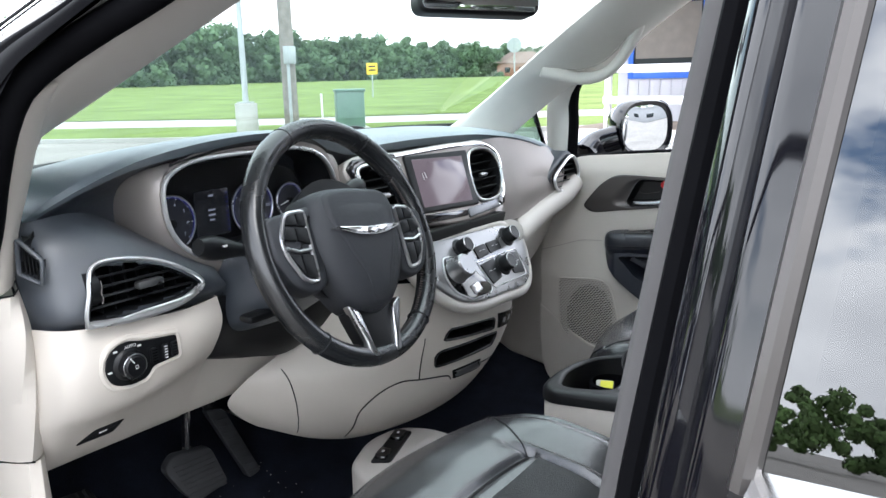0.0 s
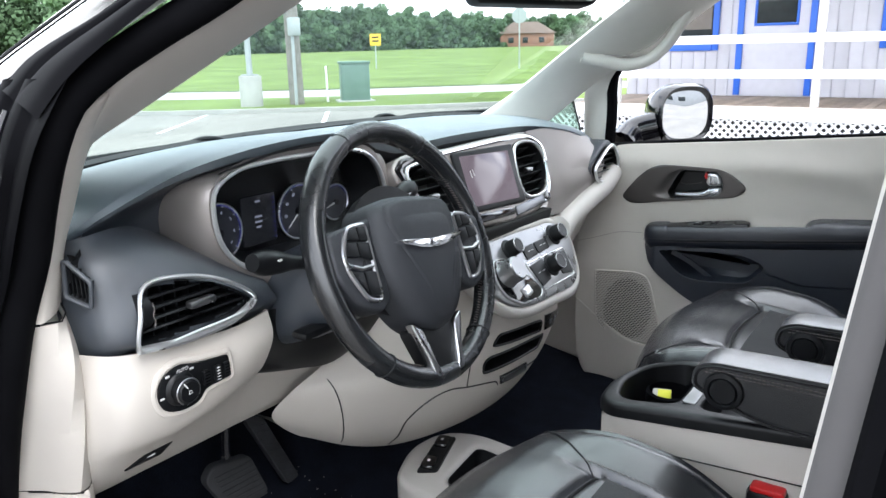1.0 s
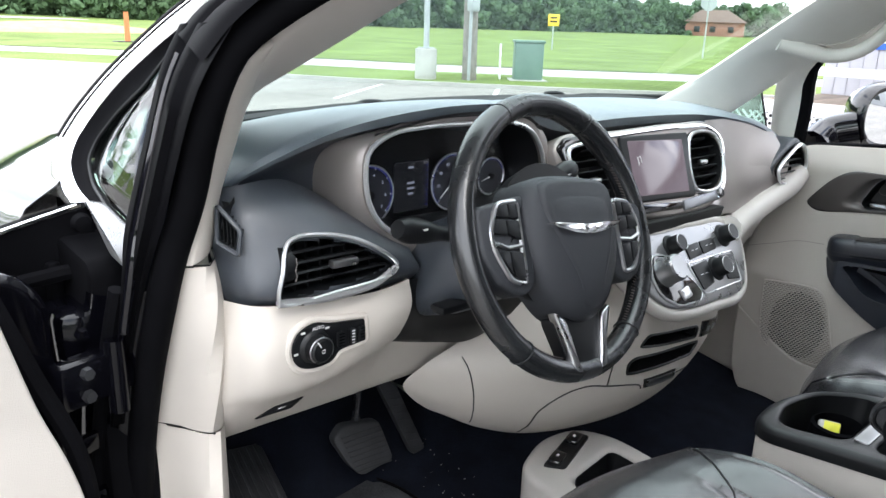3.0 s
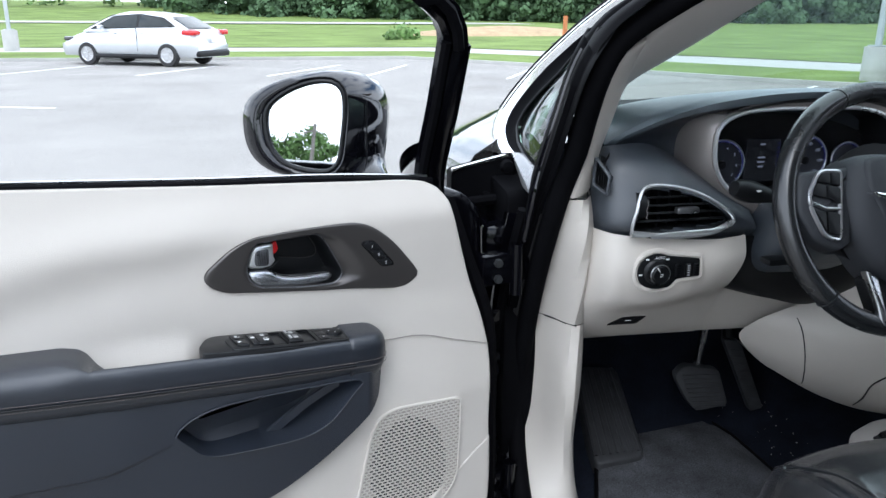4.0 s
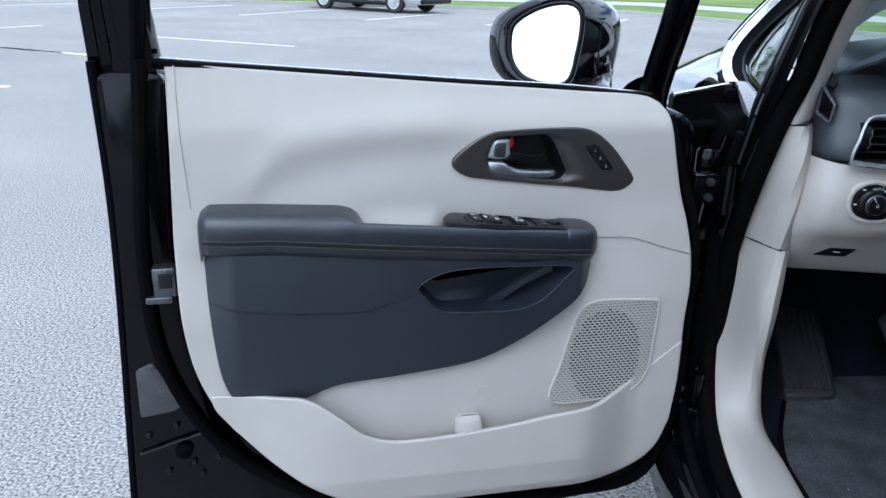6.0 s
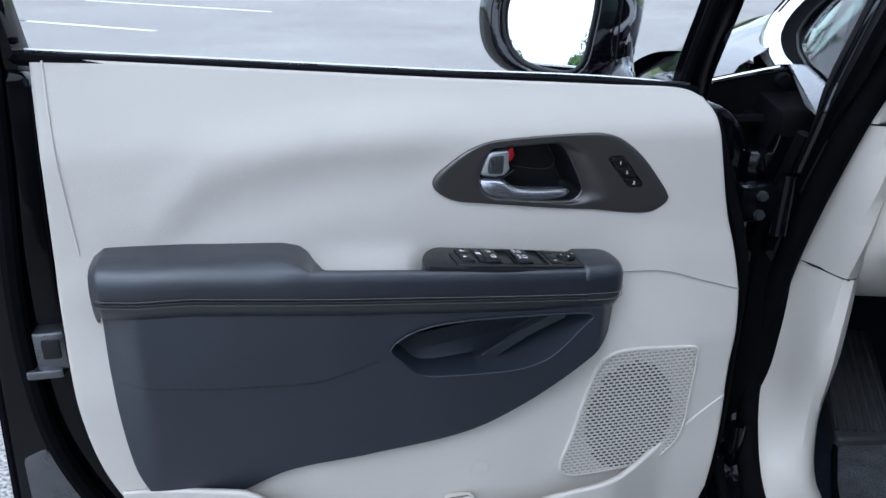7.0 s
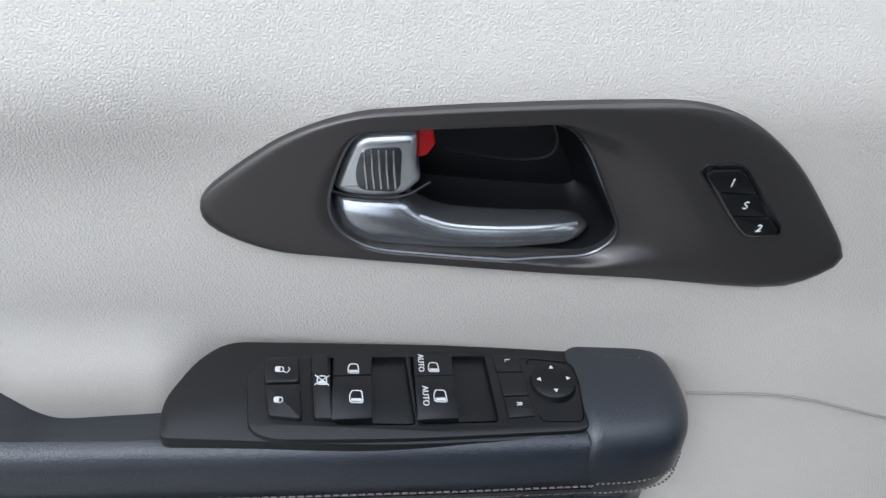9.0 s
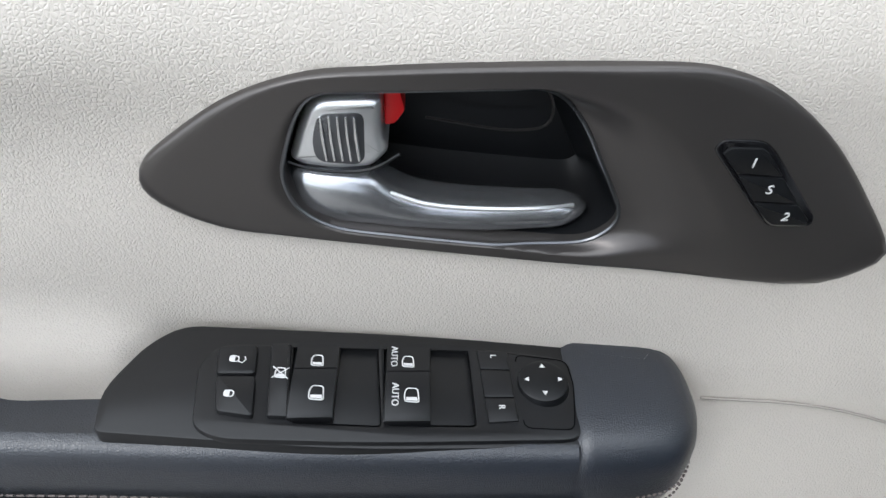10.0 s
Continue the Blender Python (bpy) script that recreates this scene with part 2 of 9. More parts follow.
def spline(pts, n, closed=False):
    """n points spread evenly along a smooth curve through pts."""
    p = np.array(pts, float)
    if closed:
        p = np.vstack([p, p[:1]])
    d = np.maximum(np.linalg.norm(np.diff(p, axis=0), axis=1), 1e-9)
    s = np.concatenate([[0], np.cumsum(np.sqrt(d))])
    k = len(p)
    m = np.zeros_like(p)
    for i in range(k):
        a, b = i - 1, i + 1
        if closed and i in (0, k - 1):
            h0, h1 = s[-1] - s[-2], s[1] - s[0]
            m[i] = ((p[0] - p[-2]) / h0 * h1 + (p[1] - p[0]) / h1 * h0) / (h0 + h1)
        elif a < 0:
            m[i] = (p[1] - p[0]) / (s[1] - s[0])
        elif b >= k:
            m[i] = (p[-1] - p[-2]) / (s[-1] - s[-2])
        else:
            h0, h1 = s[i] - s[a], s[b] - s[i]
            m[i] = ((p[i] - p[a]) / h0 * h1 + (p[b] - p[i]) / h1 * h0) / (h0 + h1)
    fine = np.linspace(0, s[-1], 40 * k)

    def at(x):
        i = np.clip(np.searchsorted(s, x, side="right") - 1, 0, k - 2)
        h = s[i + 1] - s[i]
        t = ((x - s[i]) / h)[:, None]
        h = h[:, None]
        return ((2 * t**3 - 3 * t**2 + 1) * p[i] + (t**3 - 2 * t**2 + t) * h * m[i]
                + (-2 * t**3 + 3 * t**2) * p[i + 1] + (t**3 - t**2) * h * m[i + 1])

    q = at(fine)
    L = np.concatenate([[0], np.cumsum(np.linalg.norm(np.diff(q, axis=0), axis=1))])
    want = np.linspace(0, L[-1], n + 1)[:-1] if closed else np.linspace(0, L[-1], n)
    return at(np.interp(want, L, fine))


def rounded(pts, r, n=4):
    """A polygon whose corners are rounded: r is one radius or one for each corner."""
    k, out = len(pts), []
    for i in range(k):
        p, a, b = (Vector(pts[j % k][:2]) for j in (i, i - 1, i + 1))
        rr = r if isinstance(r, (int, float)) else r[i]
        da, db = (a - p), (b - p)
        la, lb = da.length, db.length
        da, db = da / la, db / lb
        cut = min(rr, la * 0.48, lb * 0.48)
        for j in range(n + 1):
            t = j / n
            q = (p + da * cut) * (1 - t)**2 + p * 2 * t * (1 - t) + (p + db * cut) * t * t
            out.append((q.x, q.y))
    return out


def ccw(pts):
    a = sum(p[0] * q[1] - q[0] * p[1] for p, q in zip(pts, list(pts[1:]) + [pts[0]]))
    return [tuple(p) for p in (pts if a > 0 else pts[::-1])]


def inset(pts, d):
    """Moves a counter-clockwise outline inward by d."""
    out, k = [], len(pts)
    for i in range(k):
        p, a, b = np.array(pts[i]), np.array(pts[i - 1]), np.array(pts[(i + 1) % k])
        e0, e1 = p - a, b - p
        n0 = np.array((-e0[1], e0[0])) / max(np.linalg.norm(e0), 1e-9)
        n1 = np.array((-e1[1], e1[0])) / max(np.linalg.norm(e1), 1e-9)
        n = n0 + n1
        l = np.linalg.norm(n)
        n = n / l if l > 1e-6 else n0
        out.append(tuple(p + n * d / max(0.5, n @ n1)))
    return out


def inside(x, y, poly):
    hit = False
    for (x1, y1), (x2, y2) in zip(poly, list(poly[1:]) + [poly[0]]):
        if (y1 > y) != (y2 > y) and x < (x2 - x1) * (y - y1) / (y2 - y1) + x1:
            hit = not hit
    return hit


def flat_xy(a, b, d):
    return Vector((a, b, d))


def plate(outline, d0, d1, bevel=0.002, place=flat_xy, holes=(), bm=None, seg=2, crown=None, back=True):
    """A slab with rounded edges; place(a, b, d) puts it in space; holes go through."""
    bm = bm or bmesh.new()
    sgn = 1 if d1 >= d0 else -1
    tops, bots = [], []
    loops = [(ccw(outline), 1)] + [(ccw(h), -1) for h in holes]
    for pts, way in loops:
        rings = [(0.0, d0)]
        for j in range(seg + 1):
            ang = math.pi / 2 * j / seg
            rings.append((bevel * (1 - math.cos(ang)), d1 - sgn * bevel * (1 - math.sin(ang))))
        prev = None
        for ins, d in rings:
            q = inset(pts, ins * way) if ins else pts
            row = [bm.verts.new(place(a, b, d)) for a, b in q]
            if prev:
                for i in range(len(row)):
                    bm.faces.new((prev[i], prev[i - 1], row[i - 1], row[i]))
            else:
                bots.append((q, row))
            prev = row
        tops.append((q, row))
    for group, do in ((tops, True), (bots, back)):
        if not do:
            continue
        if len(group) == 1:
            bm.faces.new(group[0][1])
        else:
            from_2d = [[Vector((a, b, 0)) for a, b in q] for q, _ in group]
            allv = [v for _, row in group for v in row]
            for tri in tess(from_2d):
                if len({allv[i] for i in tri}) == 3:
                    try:
                        bm.faces.new([allv[i] for i in tri])
                    except ValueError:
                        pass
    return bm


def tess(loops):
    import mathutils
    return mathutils.geometry.tessellate_polygon(loops)


def cup(outline, d0, d1, place=flat_xy, shrink=0.004, bm=None):
    """The walls and floor of a recess from d0 down to d1."""
    bm = bm or bmesh.new()
    pts = ccw(outline)
    prev = None
    for ins, d in ((0, d0), (shrink * 0.3, d0 + (d1 - d0) * 0.75), (shrink, d1)):
        row = [bm.verts.new(place(a, b, d)) for a, b in (inset(pts, ins) if ins else pts)]
        if prev:
            for i in range(len(row)):
                bm.faces.new((prev[i], prev[i - 1], row[i - 1], row[i]))
        prev = row
    bm.faces.new(prev)
    return bm


def sheet(rows, bm=None, closed_u=False, closed_v=False, caps=False):
    """A surface through a grid of points; rows is a list of equally long lists."""
    bm = bm or bmesh.new()
    vs = [[bm.verts.new(Vector(p)) for p in r] for r in rows]
    n, k = len(vs), len(vs[0])
    for i in range(n if closed_v else n - 1):
        for j in range(k if closed_u else k - 1):
            a, b = vs[i], vs[(i + 1) % n]
            bm.faces.new((a[j], a[(j + 1) % k], b[(j + 1) % k], b[j]))
    if caps:
        bm.faces.new(vs[0])
        bm.faces.new(vs[-1])
    return bm


def tube(path, r, n=8, closed=False, bm=None, profile=None, caps=True, up=None):
    """A round or shaped section carried along a path; r may be one value or one for each point."""
    bm = bm or bmesh.new()
    P = [Vector(p) for p in path]
    k = len(P)
    rows = []
    nrm = None
    for i in range(k):
        a, b = (P[i - 1], P[(i + 1) % k]) if closed else (P[max(i - 1, 0)], P[min(i + 1, k - 1)])
        t = (b - a).normalized()
        if up is not None:
            nrm = Vector(up)
        elif nrm is None:
            nrm = Vector((0, 0, 1)) if abs(t.z) < 0.9 else Vector((1, 0, 0))
        nrm = (nrm - t * nrm.dot(t)).normalized()
        bi = t.cross(nrm)
        rr = r[i] if isinstance(r, (list, tuple, np.ndarray)) else r
        if profile:
            rows.append([P[i] + nrm * (y * rr) + bi * (x * rr) for x, y in profile])
        else:
            rows.append([P[i] + (nrm * math.cos(2 * math.pi * j / n) + bi * math.sin(2 * math.pi * j / n)) * rr for j in range(n)])
    return sheet(rows, bm, closed_u=True, closed_v=closed, caps=caps and not closed)


def box(c, s, bevel=0.003, m=None, bm=None, seg=2):
    """A box with rounded edges; c its middle, s its size."""
    bm = bm or bmesh.new()
    h = [v / 2 for v in s]
    bv = min(bevel, min(h) * 0.9)
    pts = rounded([(-h[0], -h[1]), (h[0], -h[1]), (h[0], h[1]), (-h[0], h[1])], bv * 1.6, 2)
    t = (m if m is not None else Matrix()) @ Matrix.Translation(c)
    rows = []
    for ins, z in ((bv, -h[2]), (bv * 0.3, -h[2] + bv * 0.3), (0, -h[2] + bv), (0, h[2] - bv), (bv * 0.3, h[2] - bv * 0.3), (bv, h[2])):
        rows.append([t @ Vector((a, b, z)) for a, b in (inset(ccw(pts), ins) if ins else ccw(pts))])
    return sheet(rows, bm, closed_u=True, caps=True)


def lathe(profile, m=None, n=32, bm=None):
    """A turned body; profile is (radius, height) pairs about local z."""
    bm = bm or bmesh.new()
    m = m if m is not None else Matrix()
    rows = [[m @ Vector((r * math.cos(2 * math.pi * j / n), r * math.sin(2 * math.pi * j / n), h)) for j in range(n)] for r, h in profile]
    return sheet(rows, bm, closed_u=True, caps=True)


def coons(bottom, top, left, right, nu, nv):
    """A grid of 2D points between four edges: bottom and top run left to right, left and right run upward."""
    B, T = spline(bottom, nu), spline(top, nu)
    L, R = spline(left, nv), spline(right, nv)
    out = []
    for j in range(nv):
        t = j / (nv - 1)
        row = []
        for i in range(nu):
            s = i / (nu - 1)
            p = ((1 - t) * B[i] + t * T[i] + (1 - s) * L[j] + s * R[j]
                 - ((1 - s) * (1 - t) * B[0] + s * (1 - t) * B[-1] + (1 - s) * t * T[0] + s * t * T[-1]))
            row.append(tuple(p))
        out.append(row)
    return out


def cutgrid(grid, height, place, holes=(), bm=None):
    """The sheet over a 2D grid, raised by height(a, b), left open inside the hole outlines."""
    bm = bm or bmesh.new()
    vs = [[bm.verts.new(place(a, b, height(a, b))) for a, b in r] for r in grid]
    for i in range(len(grid) - 1):
        for j in range(len(grid[0]) - 1):
            q = [grid[i][j], grid[i][j + 1], grid[i + 1][j + 1], grid[i + 1][j]]
            c = (sum(p[0] for p in q) / 4, sum(p[1] for p in q) / 4)
            if any(inside(*c, h) for h in holes):
                continue
            bm.faces.new((vs[i][j], vs[i][j + 1], vs[i + 1][j + 1], vs[i + 1][j]))
    bmesh.ops.delete(bm, geom=[v for v in bm.verts if not v.link_faces], context="VERTS")
    return bm


def thicken(ob, t, offset=-1):
    s = ob.modifiers.new("thickness", "SOLIDIFY")
    s.thickness, s.offset = t, offset
    return ob


def words(name, text, size, m, material, parent=None, extrude=0.0002, align="CENTER", shear=0.0, label=""):
    cu = bpy.data.curves.new(name, "FONT")
    cu.body, cu.size, cu.extrude, cu.shear = text, size, extrude, shear
    cu.align_x, cu.align_y = align, "CENTER"
    tmp = bpy.data.objects.new(name, cu)
    me = bpy.data.meshes.new_from_object(tmp)
    bpy.data.objects.remove(tmp)
    me.transform(m)
    me.materials.append(material)
    ob = new(name, me)
    if parent is not None:
        ob.parent = parent
        if parent.parent is None and parent.name not in LOCAL:
            ob.matrix_parent_inverse = parent.matrix_world.inverted()
    if label:
        ob["label"] = label
    return ob


def lerp(x, xs, ys):
    return float(np.interp(x, xs, ys))


def sstep(a, b, x):
    t = min(1.0, max(0.0, (x - a) / (b - a)))
    return t * t * (3 - 2 * t)


# ---- outdoors ----
M_ASPH = mat("worn_grey_asphalt", (0.270, 0.258, 0.242), 0.9, vary=0.17, scale=0.45, grain=0.9, gscale=105, fine=0.8, spec=0.25)
M_CONC = mat("concrete", (0.40, 0.395, 0.375), 0.85, vary=0.12, scale=2.5, grain=0.3, gscale=60, fine=0.08)
M_GRASS = mat("mown_grass", (0.150, 0.205, 0.062), 0.95, vary=0.35, scale=0.35, grain=0.5, gscale=12, fine=0.22, spec=0.1)
M_LINE = mat("worn_white_road_paint", (0.78, 0.78, 0.77), 0.8, vary=0.12, scale=5, fine=0.18, gscale=60)
M_LEAF = mat("broadleaf_foliage", (0.125, 0.205, 0.070), 0.8, vary=0.5, scale=0.35, fine=0.3, gscale=3, spec=0.2)
# Less green, bluer than the near leaves: distance haze put into the colour.
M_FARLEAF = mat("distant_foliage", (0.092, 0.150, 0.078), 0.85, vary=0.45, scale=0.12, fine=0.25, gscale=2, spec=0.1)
M_BARK = mat("bark", (0.10, 0.08, 0.06), 0.9, vary=0.3, scale=3, grain=0.6, gscale=30)
M_GALV = mat("galvanised_steel", (0.42, 0.45, 0.46), 0.5, metal=0.5, vary=0.1, scale=3)
M_WOODP = mat("weathered_pole_wood", (0.22, 0.20, 0.18), 0.9, vary=0.25, scale=6, grain=0.5, gscale=40)
M_UTIL = mat("green_utility_paint", (0.12, 0.20, 0.165), 0.5, vary=0.12, scale=4)
M_SIGNY = mat("yellow_sign", (0.80, 0.52, 0.03), 0.5, vary=0.05)
M_WALLW = mat("white_clapboard_paint", (0.56, 0.56, 0.61), 0.7, vary=0.06, scale=2, rand=0.05)
M_WHITEP = mat("white_gloss_paint", (0.82, 0.82, 0.83), 0.55, vary=0.04, scale=3, rand=0.03)
M_BLUEP = mat("bright_blue_trim_paint", (0.035, 0.14, 0.62), 0.5, vary=0.06, scale=3)
M_DECK = mat("weathered_deck_boards", (0.26, 0.21, 0.17), 0.85, vary=0.25, scale=8, grain=0.5, gscale=60, rand=0.18)
M_DOORW = mat("grey_white_door_paint", (0.58, 0.58, 0.64), 0.5, vary=0.04)
M_SHADE = mat("dark_window", (0.02, 0.026, 0.028), 0.08, vary=0.1, spec=0.35)
M_BRICK = mat("red_brick_far", (0.30, 0.15, 0.11), 0.9, vary=0.2, scale=3)
M_ROOF = mat("brown_shingle_far", (0.16, 0.11, 0.09), 0.9, vary=0.2, scale=2)
M_SILVERCAR = mat("silver_car_paint", (0.60, 0.62, 0.64), 0.28, metal=0.45, vary=0.04, scale=3, coat=0.8)
M_TYRE = mat("tyre_rubber", (0.025, 0.025, 0.026), 0.8, vary=0.2, scale=20)
M_LAMP = mat("red_lens", (0.50, 0.012, 0.015), 0.2, vary=0.05, coat=0.6)
M_ORANGE = mat("faded_orange", (0.45, 0.16, 0.06), 0.7, vary=0.15)
M_DIRT = mat("pale_soil", (0.36, 0.26, 0.15), 0.95, vary=0.25, scale=1.5, fine=0.2, gscale=14)

KERB = [(-90, 24.5), (-8, 25.0), (3.0, 25.5), (6.4, 20.5), (9.75, 14.6), (13.0, 10.5), (16.5, 7.2), (34, -10)]


def shifted(line, d):
    """The line moved by d to its left (outward from the lot)."""
    out = []
    for i, p in enumerate(line):
        a, b = Vector(line[max(i - 1, 0)]), Vector(line[min(i + 1, len(line) - 1)])
        t = (b - a).normalized()
        out.append((p[0] - t.y * d, p[1] + t.x * d))
    return out


def strip(name, d0, d1, z0, z1, material, label, kind="structure"):
    a, b = shifted(KERB, d0), shifted(KERB, d1)
    bm = bmesh.new()
    rows = [[(x, y, z0 - 0.3) for x, y in a], [(x, y, z0) for x, y in a], [(x, y, z1) for x, y in b], [(x, y, z1 - 0.3) for x, y in b]]
    return tagged(part(name, sheet(rows, bm), material), label, name, "", kind)


bm = bmesh.new()
rows = [[(x, y, 0.0) for x in np.linspace(-400, 400, 3)] for y in np.linspace(-400, 400, 3)]
tagged(part("ground", sheet(rows, bm), M_ASPH), "pale worn asphalt of the parking lot with fine stone speckle", "ground", "", "structure")
strip("kerb", 0.0, 0.16, 0.10, 0.10, M_CONC, "pale concrete kerb along the edge of the lot")
strip("verge", 0.16, 3.9, 0.09, 0.12, M_GRASS, "strip of mown green grass behind the kerb")
strip("road", 3.9, 8.6, 0.08, 0.08, M_CONC, "pale grey side road beyond the verge")
_in = shifted(KERB, 8.6)
_c = Vector((-2.0, 2.0))
rows = [[(x, y, za + (zb - za) * sstep(0.40, -0.05, x / (abs(y) + 1))) for x, y in [tuple(_c + (Vector(p) - _c) * q) for p in _in]]
        for za, zb, q in ((0.10, 0.10, 1.0), (0.24, 0.24, 1.6), (0.58, 0.75, 3.0), (1.0, 3.3, 4.5), (1.42, 6.0, 9.0), (1.42, 6.0, 9.05))]
tagged(part("field", sheet(rows), M_GRASS), "wide open field of light green grass", "field", "", "structure")
rows = [[(x, y, 0.50) for x, y in ((-120, 80), (-20, 82), (4, 85), (30, 92))], [(x, y, 0.60) for x, y in ((-120, 90), (-20, 92), (4, 96), (30, 104))]]
tagged(part("main_road", sheet([[(x, y, z + 0.16) for x, y, z in r] for r in rows]), M_CONC), "pale main road beyond the grass", "road", "", "structure")


def painted(name, a, b, w=0.10):
    a, b = Vector(a), Vector(b)
    t = (b - a).normalized()
    n = Vector((-t.y, t.x)) * w / 2
    bm = bmesh.new()
    k = 12
    rnd = random.Random(int(a.x * 13 + b.y * 7))
    rows = []
    for i in range(k + 1):
        p = a.lerp(b, i / k)
        j0, j1 = 1 + rnd.uniform(-0.12, 0.08), 1 + rnd.uniform(-0.12, 0.08)
        rows.append([(p.x + n.x * j0, p.y + n.y * j0, 0.004), (p.x - n.x * j1, p.y - n.y * j1, 0.004)])
    return tagged(part("parking_line", sheet(rows, bm), M_LINE), "worn white parking bay line painted on the asphalt", "road marking", "parking bay lines", "structure")


for a, b in (((-8.3, 12.9), (-4.69, 11.75)), ((-9.5, 10.45), (-5.55, 9.13)), ((-14, 11.85), (-7.65, 9.85)), ((-10.2, 7.55), (-6.52, 6.69)), ((-13.5, 7.6), (-10.5, 14.2)), ((-1.57, 18.1), (0.5, 22.3)), ((0.69, 17.58), (2.5, 22.2)),
             ((4.0, 16.6), (6.0, 20.6)), ((7.11, 11.28), (10.2, 13.8)), ((9.5, 9.53), (12.1, 11.8)), ((-4.6, 18.6), (-3.0, 22.2)),
             ((-8.0, 19.0), (-6.2, 23.2)), ((-11.5, 19.5), (-9.6, 23.6)), ((-15, 20), (-13, 24))):
    painted("parking_line", a, b)


# trees: trunk, limbs and a crown of many small leaf quads
def leaf_cloud(rnd, centres, per, size):
    c = np.repeat(np.array([q[0] for q in centres], float), per, axis=0)
    r = np.repeat(np.array([q[1] for q in centres], float), per)[:, None]
    n = len(c)

    def unit(v):
        return v / np.maximum(np.linalg.norm(v, axis=1, keepdims=True), 1e-6)

    d = unit(rnd.normal(size=(n, 3)))
    p = c + d * r * rnd.uniform(0.45, 1.05, (n, 1)) * np.array((1, 1, 0.8))
    a = rnd.normal(size=(n, 3))
    a = unit(a - d * (a * d).sum(1, keepdims=True) * 0.6)
    b = unit(np.cross(d, a))
    q = size * rnd.uniform(0.6, 1.3, (n, 1))
    vs = np.stack([p - a * q, p - b * q * 0.7, p + a * q, p + b * q * 0.7], axis=1).reshape(-1, 3)
    return vs.tolist(), np.arange(4 * n).reshape(-1, 4).tolist()


def crown_centres(rnd, base, h, w, n, low=0.30):
    out = []
    for _ in range(n):
        t = rnd.uniform(low, 0.97)
        spread = w * math.sin(math.pi * min(1, (0.18 if low > 0.2 else 0.30) + t * (0.8 if low > 0.2 else 0.66))) * 0.5
        a = rnd.uniform(0, 2 * math.pi)
        q = spread * math.sqrt(rnd.uniform(0, 1))
        out.append(((base[0] + q * math.cos(a), base[1] + q * math.sin(a), base[2] + h * t), w * rnd.uniform(0.13, 0.24)))
    return out


def woods(name, spots, label, per=26, size=0.42, blobs=13, base=0.6, leaf=None):
    rnd = np.random.RandomState(len(spots) * 7 + 3)
    vs, fs = [], []
    for x, y, h in spots:
        c = crown_centres(rnd, (x, y, base), h, h * rnd.uniform(0.7, 1.0), blobs, 0.03)
        v, f = leaf_cloud(rnd, c, per, size)
        k = len(vs)
        vs += v
        fs += [tuple(i + k for i in q) for q in f]
    return quick(name, vs, fs, leaf or M_LEAF, None, "stuff", label, "woods")


_r = random.Random(5)
far = []
for i in range(190):
    t = i / 189
    a = 98 - 100 * t                  # bearing from +x, degrees
    d = lerp(a, [0, 26, 38, 50, 70, 98], [230, 215, 160, 118, 112, 130]) + _r.uniform(-5, 16)
    h = lerp(a, [0, 26, 38, 50, 70, 98], [9.0, 8.5, 8.6, 8.3, 9.5, 11.0]) * _r.uniform(0.82, 1.10)
    far.append((d * math.cos(radians(a)), d * math.sin(radians(a)), h))
    if i % 2:
        far.append(((d + 14) * math.cos(radians(a)), (d + 14) * math.sin(radians(a)), h * 0.95))
woods("far_woods", far, "dense dark green line of broadleaf woods beyond the field", per=85, size=0.36, blobs=20, leaf=M_FARLEAF)
side = [(-95 + _r.uniform(-6, 6) + 12 * i, 132 + _r.uniform(-9, 9) + i * 1.5, _r.uniform(13, 18)) for i in range(9)]
side += [(-110 + _r.uniform(-6, 6) + 2 * i, 92 - 11 * i + _r.uniform(-4, 4), _r.uniform(11, 16) * (1.0 if i < 2 else 0.3)) for i in range(9)]
woods("roadside_woods", side, "green trees beyond the main road", per=90, size=0.34, base=3.0)
back = []
for i in range(110):
    a = radians(150 + 185 * i / 109)
    d = _r.uniform(58, 84)
    back.append((d * math.cos(a), d * math.sin(a), _r.uniform(6.0, 9.5) * lerp(i, [0, 40, 52], [0.5, 0.5, 1.0])))
woods("rear_woods", back, "belt of green trees behind the parking lot", per=230, size=0.21)


def tree(x, y, h, w, seed, label):
    rnd = np.random.RandomState(seed)
    e = thing("tree", label, "tree", Matrix.Translation((x, y, 0)))
    bm = bmesh.new()
    tube([(x, y, -0.1), (x + 0.1, y, h * 0.3), (x, y + 0.15, h * 0.62), (x, y, h * 0.9)], [0.24, 0.19, 0.12, 0.03], 8, bm=bm)
    for _ in range(7):
        a, z = rnd.uniform(0, 6.28), h * rnd.uniform(0.3, 0.6)
        q = w * rnd.uniform(0.22, 0.4)
        tube([(x, y, z), (x + q * 0.5 * math.cos(a), y + q * 0.5 * math.sin(a), z + h * 0.12), (x + q * math.cos(a), y + q * math.sin(a), z + h * 0.2)], [0.08, 0.05, 0.02], 6, bm=bm)
    part("trunk", bm, M_BARK, e)
    v, f = leaf_cloud(rnd, crown_centres(rnd, (x, y, 0), h, w, 34), 170, 0.11)
    bm = bmesh.new()
    vv = [bm.verts.new(p) for p in v]
    for q in f:
        bm.faces.new([vv[i] for i in q])
    part("crown", bm, M_LEAF, e, flat=True)
    return e


for k, (x, y, h, w) in enumerate(((-30, -58, 5.6, 5), (-44, -56, 6.5, 6), (-20, -62, 5, 4.5), (-56, -40, 3.6, 5), (26, -24, 6, 4.5))):
    tree(x, y, h, w, k + 2, "leafy green tree behind the lot")

